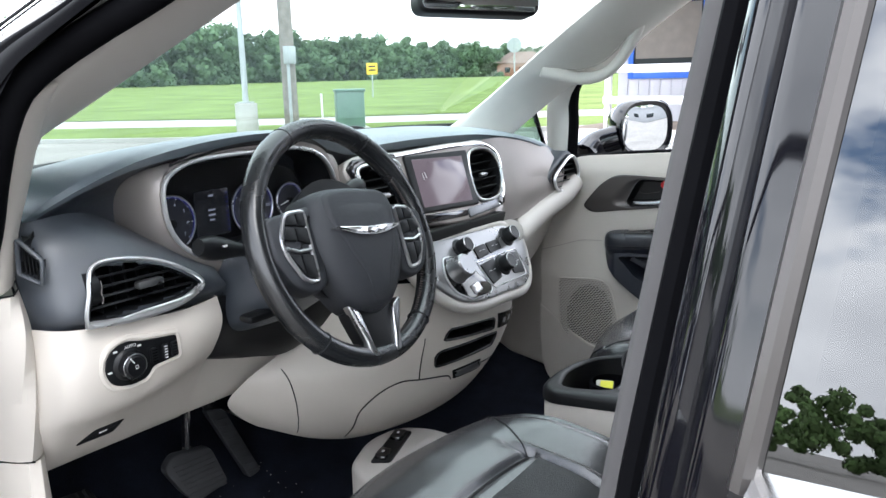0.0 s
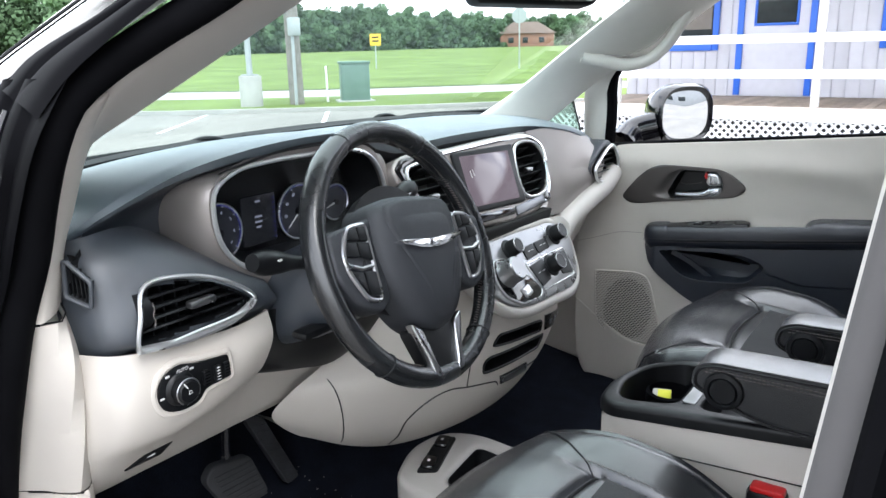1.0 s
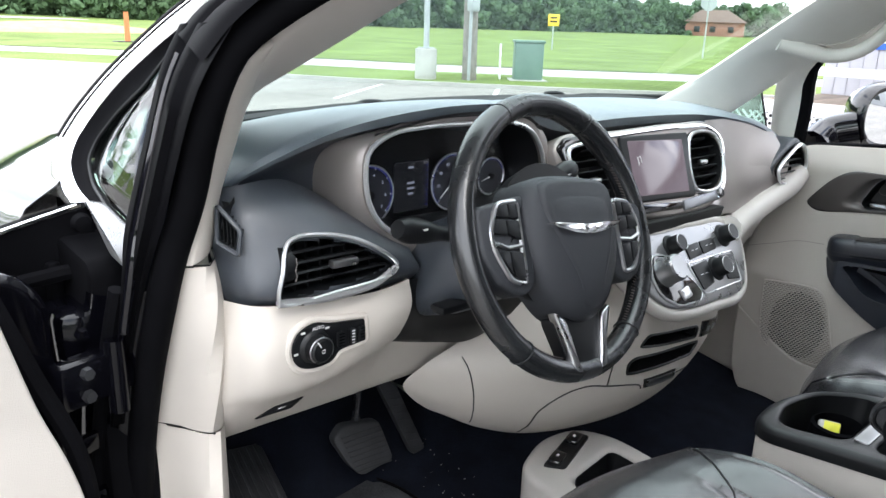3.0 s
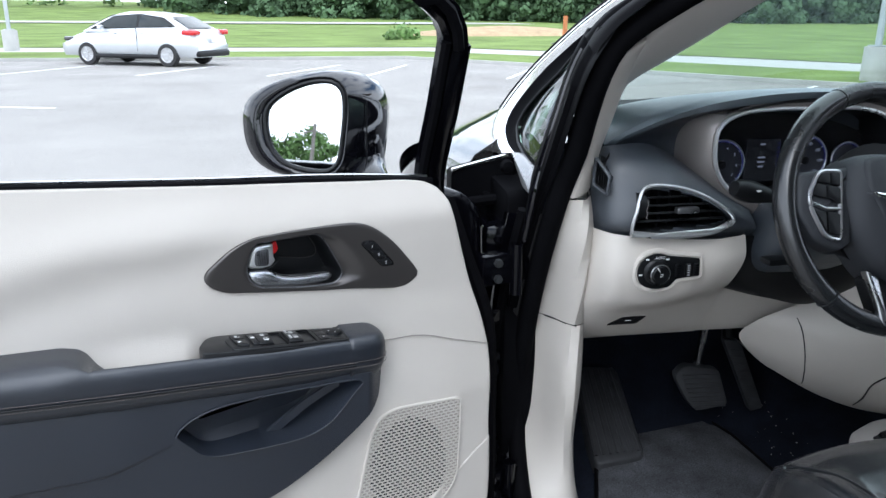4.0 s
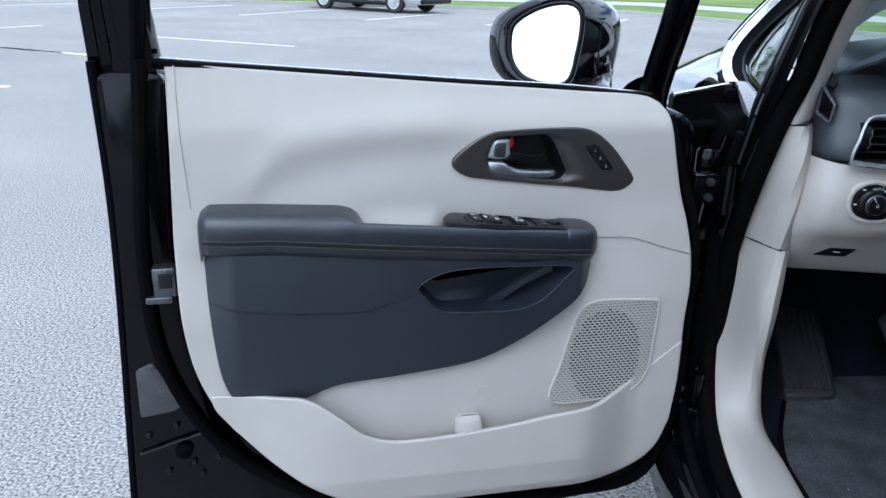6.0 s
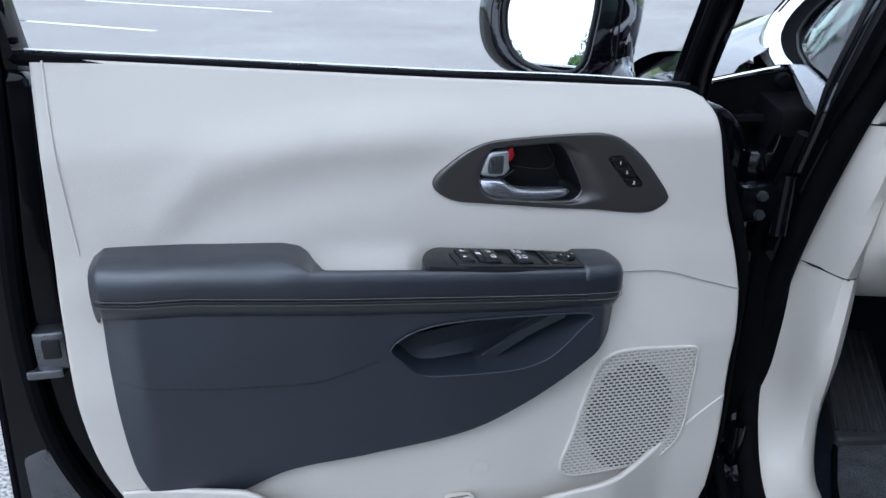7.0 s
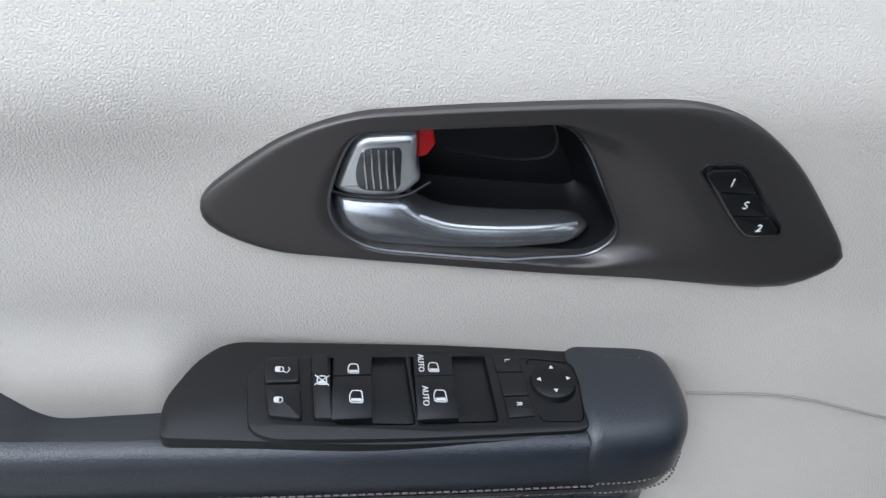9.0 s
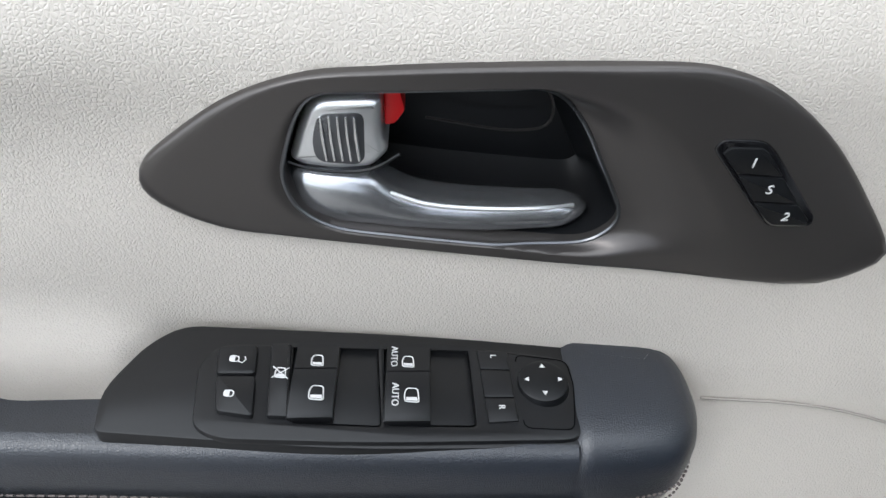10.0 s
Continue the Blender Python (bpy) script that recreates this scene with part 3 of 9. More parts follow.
# light poles on concrete bases
def light_pole(x, y, h=8.5):
    e = thing("light_pole", "slim grey steel lot light pole on a round concrete base", "light pole", Matrix.Translation((x, y, 0)), "lot light poles")
    bm = bmesh.new()
    pts = [(0.27 * math.cos(t), 0.27 * math.sin(t)) for t in np.linspace(0, 2 * math.pi, 25)[:-1]]
    plate(pts, -0.05, 0.83, 0.03, lambda a, b, d: Vector((x + a, y + b, d)), bm=bm)
    part("concrete_base", bm, M_CONC, e)
    part("pole", tube([(x, y, 0.8), (x, y, h)], [0.075, 0.05], 12), M_GALV, e)
    part("flange", box((x, y, 0.85), (0.3, 0.3, 0.03), 0.008), M_GALV, e)
    part("lamp_head", box((x + 0.35, y, h), (0.8, 0.3, 0.14), 0.04), M_GALV, e)
    return e


light_pole(11.62, 13.86)
light_pole(-11.0, 31.0)

# utility pole with transformer cable box
def utility_pole(x, y, lean, label, arm=True, k=1.0):
    e = thing("utility_pole", label, "utility pole", Matrix.Translation((x, y, 0)), "utility poles")
    part("pole", tube([(x, y, -0.2), (x + lean * 0.4, y, 4.5 * k), (x + lean, y, 10.5 * k)], [0.19, 0.165, 0.12], 12), M_WOODP, e)
    if arm:
        for z, l in ((9.7 * k, 2.3),):
            part("crossarm", box((x + lean, y, z), (l, 0.10, 0.12), 0.02, Matrix.Translation((x, y, 0)) @ Matrix.Rotation(0.7, 4, "Z") @ Matrix.Translation((-x, -y, 0))), M_WOODP, e)
    return e


up = utility_pole(12.5, 13.2, -0.15, "weathered grey utility pole on the verge with a meter box", False)
part("meter_box", box((12.35, 13.0, 1.95), (0.26, 0.2, 0.42), 0.02), M_GALV, up)
part("cable_riser", tube([(12.33, 13.05, 0), (12.33, 13.05, 1.8)], 0.04, 8), M_GALV, up)
utility_pole(-30.0, -47.0, 0.7, "tall utility pole with a crossarm behind the lot", True, 0.74)

# green pad-mounted utility cabinet
e = thing("utility_cabinet", "green metal pad-mounted utility cabinet on the verge", "utility cabinet", Matrix.Translation((14.0, 12.6, 0.1)))
rot = Matrix.Translation((14.0, 12.6, 0.1)) @ Matrix.Rotation(radians(-42), 4, "Z")
part("cabinet_body", box((0, 0, 0.47), (0.72, 0.6, 0.94), 0.02, rot), M_UTIL, e)
part("lid", box((0, 0, 0.97), (0.78, 0.66, 0.07), 0.02, rot), M_UTIL, e)
part("pad", box((0, 0, -0.03), (0.95, 0.85, 0.12), 0.02, rot), M_CONC, e)
e = thing("marker_post", "thin white marker post on the verge", "marker post", Matrix.Translation((13.45, 13.05, 0.1)))
part("post", tube([(13.45, 13.05, 0.05), (13.43, 13.05, 1.0)], 0.028, 8), M_WHITEP, e)


def road_sign(name, x, y, h, w, hh, material, label, yaw):
    e = thing(name, label, "road sign", Matrix.Translation((x, y, 0)), "road signs")
    part("post", tube([(x, y, 0), (x, y, h)], 0.04, 8), M_GALV, e)
    m = Matrix.Translation((x, y, h)) @ Matrix.Rotation(yaw, 4, "Z")
    if hh:
        p = part("sign_plate", box((0, -0.05, -hh / 2), (w, 0.02, hh), 0.008, m), material, e)
        for k in (0.30, 0.62):
            part("lettering_bar", box((0, -0.064, -hh * k), (w * 0.6, 0.004, hh * 0.13), 0.001, m), M_BLACKP, p)
    else:
        pts = [(w / 2 * math.cos(radians(22.5 + 45 * i)), w / 2 * math.sin(radians(22.5 + 45 * i))) for i in range(8)]
        part("sign_plate", plate(pts, 0.0, 0.02, 0.003, lambda a, b, d: m @ Vector((a, d, b - w / 2))), M_GALV, e)
    return e


road_sign("road_sign", 34.15, 28.5, 2.25, 0.64, 0.66, M_SIGNY, "square yellow road sign on a thin post in the field", radians(-48))
road_sign("stop_sign", 36.0, 20.0, 3.4, 0.85, 0, M_GALV, "grey back of an octagonal stop sign on a post", radians(-60))

# small brick house far across the field
e = thing("house", "small distant brown brick house with a hipped roof", "house", Matrix.Translation((172, 94, 1.0)))
hm = Matrix.Translation((172, 94, 1.0)) @ Matrix.Rotation(radians(-55), 4, "Z")
part("wall", box((0, 0, 1.7), (13, 8, 3.4), 0.05, hm), M_BRICK, e)
bm = bmesh.new()
rows = [[hm @ Vector(p) for p in q] for q in (((-7, -4.6, 3.4), (7, -4.6, 3.4), (7, 4.6, 3.4), (-7, 4.6, 3.4)), ((-3, -0.1, 6.2), (3, -0.1, 6.2), (3, 0.1, 6.2), (-3, 0.1, 6.2)))]
part("roof", sheet(rows, bm, closed_u=True, caps=True), M_ROOF, e)
for x in (-4, -0.5, 3.5):
    part("window", box((x, -4.02, 1.8), (1.3, 0.1, 1.3), 0.02, hm), M_SHADE, e)

# plain grey warehouse behind the lot, seen in the passenger mirror
e = thing("warehouse", "long plain grey metal warehouse behind the lot", "warehouse", Matrix.Translation((14, -46, 0)))
wh = Matrix.Translation((14, -46, 0)) @ Matrix.Rotation(radians(14), 4, "Z")
part("wall", box((0, 0, 2.2), (24, 10, 4.4), 0.05, wh), mat("grey_metal_cladding", (0.36, 0.37, 0.38), 0.6, vary=0.1, scale=1.5), e)
part("roof", box((0, 0, 4.5), (24.6, 10.6, 0.25), 0.05, wh), M_GALV, e)
for x in (-9, -5.5, 2, 6):
    part("window", box((x, 5.02, 2.0), (1.6, 0.08, 1.2), 0.02, wh), M_SHADE, e)

# low mounds and bushes in the field
e = quick("bush", *leaf_cloud(np.random.RandomState(8), [((5.6, 43, 0.5), 0.8), ((6.3, 43.4, 0.4), 0.6), ((5.0, 42.6, 0.35), 0.5)], 150, 0.12), M_LEAF, None, "", "small leafy green bush in the field", "bush")
bm = bmesh.new()
lathe([(0.02, 0.62), (1.6, 0.5), (3.4, 0.2), (4.2, -0.1)], Matrix.Translation((14.5, 52, 0.25)) @ Matrix.Scale(1.8, 4, (1, 0, 0)), 24, bm)
tagged(part("soil_mound", bm, M_DIRT), "low mound of pale bare soil in the grass", "soil mound")
e = thing("hydrant_post", "faded orange marker post on a dark base near the road", "marker post", Matrix.Translation((12.7, 36, 0.1)))
part("post", tube([(12.7, 36, 0.1), (12.7, 36, 1.5)], [0.13, 0.11], 10), M_ORANGE, e)
part("base", box((12.7, 36, 0.14), (1.2, 0.7, 0.12), 0.03), M_BLACKP, e)


# ---- white and blue porch building ----
BX, WX = 10.3, 12.4           # railing line, wall line
bld = thing("porch_building", "white clapboard building with bright blue trim and a wooden porch", "building", Matrix.Translation((WX, 0, 0)))
DECK = 0.50


def slab(x0, x1, y0, y1, z0, z1, bevel=0.004):
    return box(((x0 + x1) / 2, (y0 + y1) / 2, (z0 + z1) / 2), (abs(x1 - x0), abs(y1 - y0), abs(z1 - z0)), bevel)


Y0, Y1 = -16.0, 4.6
part("wall", slab(WX, WX + 0.2, Y0, Y1, 0, 3.3), M_WALLW, bld)
wall_side = part("side_wall", slab(WX, WX + 7, Y1 - 0.2, Y1, 0, 3.3), M_WALLW, bld)
part("roof", slab(WX - 2.6, WX + 7.2, Y0 - 0.3, Y1 + 0.4, 3.3, 3.5), M_ROOF, bld)
for k in range(int((Y1 - Y0) / 0.2)):
    part("siding_board", slab(WX - 0.018, WX, Y0 + 0.2 * k + 0.008, Y0 + 0.2 * k + 0.192, DECK, 3.3, 0.006), M_WALLW, bld)
deck = part("deck", slab(BX + 0.02, WX, Y0, Y1, DECK - 0.16, DECK - 0.03), M_DECK, bld)
for k in range(int((Y1 - Y0) / 0.14)):
    part("deck_board", slab(BX - 0.05, WX - 0.02, Y0 + 0.14 * k + 0.004, Y0 + 0.14 * k + 0.136, DECK - 0.03, DECK, 0.004), M_DECK, deck)
part("fascia_board", slab(BX - 0.07, BX - 0.03, Y0, Y1, DECK - 0.20, DECK - 0.01), M_WHITEP, bld)


def opening(y0, y1, z0, z1, kind):
    w = part(kind, slab(WX - 0.03, WX - 0.02, y0, y1, z0, z1), M_DOORW if kind == "door" else M_SHADE, bld)
    t = 0.10
    for a in ((y0 - t, y0, z0 - (t if kind == "window" else 0), z1 + t), (y1, y1 + t, z0 - (t if kind == "window" else 0), z1 + t), (y0 + 0.002, y1 - 0.002, z1, z1 + t)):
        part("frame_board", slab(WX - 0.06, WX - 0.015, *a), M_BLUEP, w)
    if kind == "window":
        part("sill_board", slab(WX - 0.07, WX - 0.015, y0 + 0.002, y1 - 0.002, z0 - t, z0), M_BLUEP, w)
        part("inner_sash", slab(WX - 0.05, WX - 0.025, y0 + 0.002, y1 - 0.002, z0 + 0.002, z0 + 0.05), M_WHITEP, w)
        part("blind", slab(WX - 0.036, WX - 0.032, y0 + 0.03, y1 - 0.03, z0 + 0.25, z1 - 0.02), mat("grey_blind", (0.20, 0.18, 0.16), 0.8, vary=0.1, scale=6), w)
    else:
        g = slab(WX - 0.045, WX - 0.032, y0 + 0.2, y1 - 0.2, z0 + 1.15, z1 - 0.2)
        gl = part("door_glass", g, M_SHADE, w)
        for a in ((y0 + 0.16, y1 - 0.16, z0 + 1.11, z0 + 1.15), (y0 + 0.16, y1 - 0.16, z1 - 0.2, z1 - 0.16), (y0 + 0.16, y0 + 0.2, z0 + 1.152, z1 - 0.202), (y1 - 0.2, y1 - 0.16, z0 + 1.152, z1 - 0.202)):
            part("glazing_bead", slab(WX - 0.055, WX - 0.032, *a), M_BLUEP, gl)
        part("knob", lathe([(0.005, 0.07), (0.03, 0.065), (0.035, 0.04), (0.015, 0.02), (0.03, 0.0)], Matrix.Translation((WX - 0.03, y1 - 0.08, z0 + 0.95)) @ Matrix.Rotation(-math.pi / 2, 4, "Y"), 12), M_STEEL, w)
    return w


opening(1.60, 2.60, DECK + 0.02, 2.56, "door")
opening(3.10, 4.30, 1.35, 2.55, "window")
opening(-1.05, 0.50, 1.35, 2.55, "window")
opening(-3.55, -1.65, 1.35, 2.55, "window")
# porch railing
rail = thing("porch_railing", "white painted wooden porch railing with square posts", "railing", Matrix.Translation((BX, 0, DECK)))
for z0, z1 in ((DECK + 0.38, DECK + 0.50), (DECK + 0.86, DECK + 0.98)):
    part("rail", slab(BX - 0.03, BX + 0.02, Y0, Y1 - 0.6, z0, z1, 0.008), M_WHITEP, rail)
for y in (3.95, 1.10, -2.45, -6.05, -9.65):
    part("post", slab(BX + 0.022, BX + 0.12, y - 0.05, y + 0.05, 0.0, 3.3, 0.006), M_WHITEP, rail)
# white lattice skirt below the deck
lat = thing("lattice_skirt", "white diagonal wooden lattice skirt below the porch deck", "lattice", Matrix.Translation((BX, 0, 0)))
# Added dark slab: paints the shade under the deck behind the slats.
lb = part("backing", slab(BX + 0.03, BX + 0.05, Y0, Y1 - 0.02, 0.0, DECK - 0.21), mat("under_deck_dark", (0.03, 0.03, 0.03), 0.9), lat)
step = 0.115
for way in (1, -1):
    for k in range(-4, 92):
        y = Y1 - 0.1 - k * step
        z0, z1 = 0.02, DECK - 0.20
        dy = (z1 - z0) * way
        p0, p1 = Vector((BX - 0.012 * (way > 0), y, z0)), Vector((BX - 0.012 * (way > 0), y + dy, z1))
        t = (p1 - p0).normalized()
        n = Vector((0, -t.z, t.y)) * 0.016
        f = Vector((-0.010, 0, 0))
        bm = bmesh.new()
        sheet([[p0 - n, p0 + n, p0 + n + f, p0 - n + f], [p1 - n, p1 + n, p1 + n + f, p1 - n + f]], bm, closed_u=True, caps=True)
        part("slat", bm, M_WHITEP, lat, flat=True)


# ---- parked silver sedan ----
def sedan(m, paint, label):
    e = thing("sedan", label, "car", m)
    L = [(-2.25, 0.50, 0.62), (-2.15, 0.42, 0.96), (-1.75, 0.40, 1.05), (-0.95, 0.39, 1.06), (-0.2, 0.38, 1.02), (0.8, 0.38, 0.98), (1.5, 0.38, 0.90), (2.05, 0.42, 0.74), (2.28, 0.50, 0.60)]
    xs, lo, hi = ([q[i] for q in L] for i in range(3))
    rows = []
    for x in np.linspace(-2.25, 2.28, 40):
        z0, z1 = 0.26, lerp(x, xs, hi)
        w = 0.90 - 0.16 * abs(x / 2.28)**5
        sec = [(-w * 0.9, z0), (-w, z0 + 0.12), (-w * 1.01, 0.60), (-w * 0.97, z1 - 0.08), (-w * 0.88, z1), (w * 0.88, z1), (w * 0.97, z1 - 0.08), (w * 1.01, 0.60), (w, z0 + 0.12), (w * 0.9, z0)]
        rows.append([m @ Vector((x, y, z)) for y, z in sec])
    part("body", sheet(rows, closed_u=True, caps=True), paint, e)
    top = [(-1.90, 1.02), (-1.40, 1.28), (-0.80, 1.44), (-0.1, 1.485), (0.55, 1.38), (1.42, 0.98)]
    rows = []
    for x, z in spline(top, 22):
        s = (z - 0.98) / 0.5
        w = 0.82 - 0.20 * s
        rows.append([m @ Vector((x, y, q)) for y, q in ((-0.86, 0.93), (-w, z - 0.03), (-w * 0.85, z), (w * 0.85, z), (w, z - 0.03), (0.86, 0.93))])
    part("roof", sheet(rows), paint, e)
    for sd in (-1, 1):
        for pts in ([(-1.48, 1.10), (-1.12, 1.29), (-0.42, 1.385), (-0.42, 1.06)], [(-0.34, 1.055), (-0.34, 1.39), (0.42, 1.335), (1.10, 1.02)]):
            def put(a, b, d, sd=sd):
                return m @ Vector((a, sd * (0.875 - 0.46 * (b - 0.93) + d), b))
            part("side_window", plate(rounded(pts, 0.06, 3), -0.01, 0.012, 0.003, put), M_SHADE, e)
        part("window_surround", plate(rounded([(-1.60, 1.085), (-1.18, 1.325), (-0.40, 1.42), (0.45, 1.365), (1.20, 1.0)], 0.05, 3), -0.02, 0.006, 0.003, put), M_BLACKP, e)
        part("door_mirror", box((0.72, sd * 0.98, 1.05), (0.12, 0.2, 0.13), 0.04, m), paint, e)
        part("tail_lamp", box((-2.02, sd * 0.72, 0.93), (0.46, 0.30, 0.15), 0.05, m), M_LAMP, e)
        part("door_seam", box((-0.38, sd * 0.900, 0.72), (0.008, 0.02, 0.62), 0.002, m), M_BLACKP, e)
        part("sill", box((0, sd * 0.86, 0.27), (2.2, 0.14, 0.12), 0.04, m), M_BLACKP, e)
        for hx in (-0.55, 0.35):
            part("door_handle", box((hx, sd * 0.915, 0.90), (0.16, 0.03, 0.03), 0.01, m), paint, e)
        for x in (-1.33, 1.32):
            wm = m @ Matrix.Translation((x, sd * 0.83, 0.32)) @ Matrix.Rotation(-sd * math.pi / 2, 4, "X")
            w = part("wheel", lathe([(0.20, -0.12), (0.30, -0.11), (0.32, -0.07), (0.32, 0.05), (0.30, 0.09), (0.21, 0.095), (0.20, 0.05)], wm, 28), M_TYRE, e)
            bm = bmesh.new()
            lathe([(0.21, 0.07), (0.205, 0.092), (0.19, 0.085), (0.185, 0.06)], wm, 24, bm)
            lathe([(0.001, 0.09), (0.05, 0.085), (0.055, 0.05)], wm, 12, bm)
            for s in range(5):
                sm = wm @ Matrix.Rotation(s * 2 * math.pi / 5, 4, "Z")
                box((0.11, 0, 0.075), (0.17, 0.045, 0.02), 0.006, sm, bm)
            part("rim", bm, M_SILVER, w)
    part("rear_window", plate(rounded([(-0.62, 1.02), (0.62, 1.02), (0.52, 1.33), (-0.52, 1.33)], 0.06, 3), -0.01, 0.012, 0.003, lambda a, b, d: m @ Vector((-1.92 - d + (b - 1.0) * 1.85, a, b + 0.030))), M_SHADE, e)
    part("windscreen", plate(rounded([(-0.66, 1.02), (0.66, 1.02), (0.54, 1.38), (-0.54, 1.38)], 0.06, 3), -0.01, 0.012, 0.003, lambda a, b, d: m @ Vector((1.45 + d - (b - 1.0) * 2.25, a, b + 0.020))), M_SHADE, e)
    for sd in (-1, 1):
        part("headlamp", box((1.98, sd * 0.66, 0.72), (0.42, 0.30, 0.13), 0.05, m), M_DARKGLASS, e)
    part("rear_bumper", box((-2.22, 0, 0.36), (0.16, 1.56, 0.18), 0.05, m), M_BLACKP, e)
    part("number_plate", box((-2.30, 0, 0.74), (0.03, 0.32, 0.16), 0.01, m), M_WHITEP, e)
    return e


sedan(Matrix.Translation((-5.05, 23.3, 0)) @ Matrix.Rotation(radians(152), 4, "Z"), M_SILVERCAR, "silver four-door sedan parked across the lot near the verge")


# ---- the open driver's door: local x runs to its rear edge, y into the cabin, z up ----
DOOR = Matrix.Translation((-1.105, 0.0385, 0)) @ Matrix(((-math.cos(radians(15.4)), math.sin(radians(15.4)), 0, 0),
                                                       (-math.sin(radians(15.4)), -math.cos(radians(15.4)), 0, 0), (0, 0, 1, 0), (0, 0, 0, 1)))
door = thing("driver_door", "open black minivan front door with cream and black inner trim", "car door", DOOR, local=True)


def dp(a, b, d):
    return Vector((a, d, b))


def trim_v(u, z):
    vt = lerp(u, [-0.06, 0.30, 0.745], [-0.040, -0.023, -0.014])
    low = lerp(u, [0.0, 0.10, 0.325, 0.352, 0.42, 0.50, 0.60], [0.004, -0.002, -0.004, 0.015, 0.015, 0.006, 0.004])
    zs, vs = [0.38, 0.60, 0.80, 0.89, 0.93, 0.965, 0.985, 1.095, 1.118, 1.15, 1.20], [0.030, 0.030, 0.024, low + 0.004, low, -0.001, -0.001, -0.002, 0.35 * vt - 0.002, vt, vt - 0.014]
    v = sum(lerp(z + k * 0.0042, zs, vs) for k in (-3, -2, -1, 0, 1, 2, 3)) / 7
    zc = lerp(u, [0.2, 0.45, 0.58, 0.66], [1.115, 1.098, 1.07, 1.00])
    s = z - zc
    on = sstep(0.70, 0.55, u) * sstep(0.24, 0.36, u)
    v += 0.0048 * math.exp(-(s / 0.032)**2) * on
    v -= 0.0032 * math.exp(-((s + 0.055) / 0.035)**2) * on
    return v


P_BOT = [(-0.110, 0.540), (-0.090, 0.486), (-0.062, 0.457), (-0.030, 0.441), (0.020, 0.433), (0.126, 0.430), (0.231, 0.430), (0.322, 0.429), (0.390, 0.430), (0.456, 0.442), (0.500, 0.459), (0.562, 0.494), (0.622, 0.543), (0.680, 0.607)]
P_LEFT = [(-0.110, 0.540), (-0.1165, 0.628), (-0.1150, 0.7385), (-0.1170, 0.872), (-0.082, 1.0), (-0.06, 1.088), (-0.0535, 1.112), (-0.040, 1.130)]
P_TOP = [(-0.040, 1.130), (-0.018, 1.1395), (0.10, 1.149), (0.30, 1.1622), (0.50, 1.1762), (0.742, 1.1935)]
P_RIGHT = [(0.680, 0.607), (0.708, 0.648), (0.733, 0.712), (0.747, 0.80), (0.750, 0.927), (0.743, 1.093), (0.742, 1.1935)]
BEZEL = spline([(0.3187, 1.040), (0.3155, 1.049), (0.300, 1.0632), (0.276, 1.080), (0.250, 1.0893), (0.219, 1.0922), (0.180, 1.0940), (0.137, 1.0950), (0.104, 1.0944), (0.0856, 1.090), (0.0715, 1.083), (0.0465, 1.063), (0.0210, 1.0335), (0.0035, 1.010),
                (0.0010, 1.003), (0.0085, 0.9945), (0.0230, 0.9862), (0.038, 0.985), (0.064, 0.988), (0.105, 0.9945), (0.156, 1.0000), (0.205, 1.0062), (0.265, 1.0138), (0.288, 1.0170), (0.306, 1.0250), (0.3160, 1.0335)], 110, True)
BEZEL = [tuple(p) for p in BEZEL]
RECESS = [tuple(p) for p in spline([(0.2537, 1.0706), (0.2487, 1.0792), (0.2430, 1.0825), (0.2322, 1.083), (0.2, 1.0842), (0.1754, 1.0851), (0.1632, 1.0845), (0.1566, 1.0812), (0.1519, 1.0772), (0.1439, 1.0661), (0.1343, 1.0475), (0.1272, 1.0332), (0.1229, 1.0225), (0.1241, 1.0162), (0.1302, 1.0096), (0.1371, 1.0068), (0.169, 1.0085), (0.2172, 1.0140), (0.2407, 1.0178), (0.2496, 1.0223), (0.257, 1.0298), (0.2604, 1.04), (0.2605, 1.0484), (0.2585, 1.0565)], 80, True)]
GRILLE = [tuple(p) for p in spline([(-0.058, 0.7915), (-0.02, 0.795), (0.026, 0.798), (0.059, 0.797), (0.082, 0.787), (0.095, 0.767), (0.109, 0.719), (0.122, 0.666), (0.1355, 0.622), (0.134, 0.606), (0.119, 0.597), (0.067, 0.5955), (0.022, 0.599), (-0.018, 0.607), (-0.045, 0.629), (-0.056, 0.653), (-0.0605, 0.707), (-0.0635, 0.767), (-0.063, 0.787)], 76, True)]
POCKET_BACK = [(0.41, 0.87), (0.38, 0.785), (0.20, 0.785), (0.15, 0.81), (0.09, 0.865), (0.09, 0.90), (0.41, 0.90)]
grid2 = coons(P_BOT, P_TOP, P_LEFT, P_RIGHT, 190, 170)
trim = part("trim_panel", cutgrid(grid2, trim_v, dp, [inset(ccw(BEZEL), 0.005), inset(ccw(RECESS), -0.004), POCKET_BACK]), M_CREAM, door, "cream grained vinyl upper trim")
thicken(trim, 0.006)

# seam between upper and lower trim, and the rear edge fold
seam = [(u, trim_v(u, z) + 0.0012, z) for u, z in spline([(0.06, 0.905), (0.0, 0.903), (-0.06, 0.885), (-0.118, 0.868)], 24)]
part("trim_seam", tube(seam, 0.0008, 6), M_SHADEDCREAM, door, "dark seam in the trim")
fold = [(u, trim_v(u, z) + 0.0008, z) for u, z in spline([(0.730, 1.19), (0.728, 1.09), (0.722, 0.98)], 20)]
part("edge_fold", tube(fold, 0.0012, 6), M_CREAMP, door)


# handle bezel with its cup, pull, lock rocker and memory keys
def bz(a, b, d):
    return Vector((a, d - 0.0065, b))


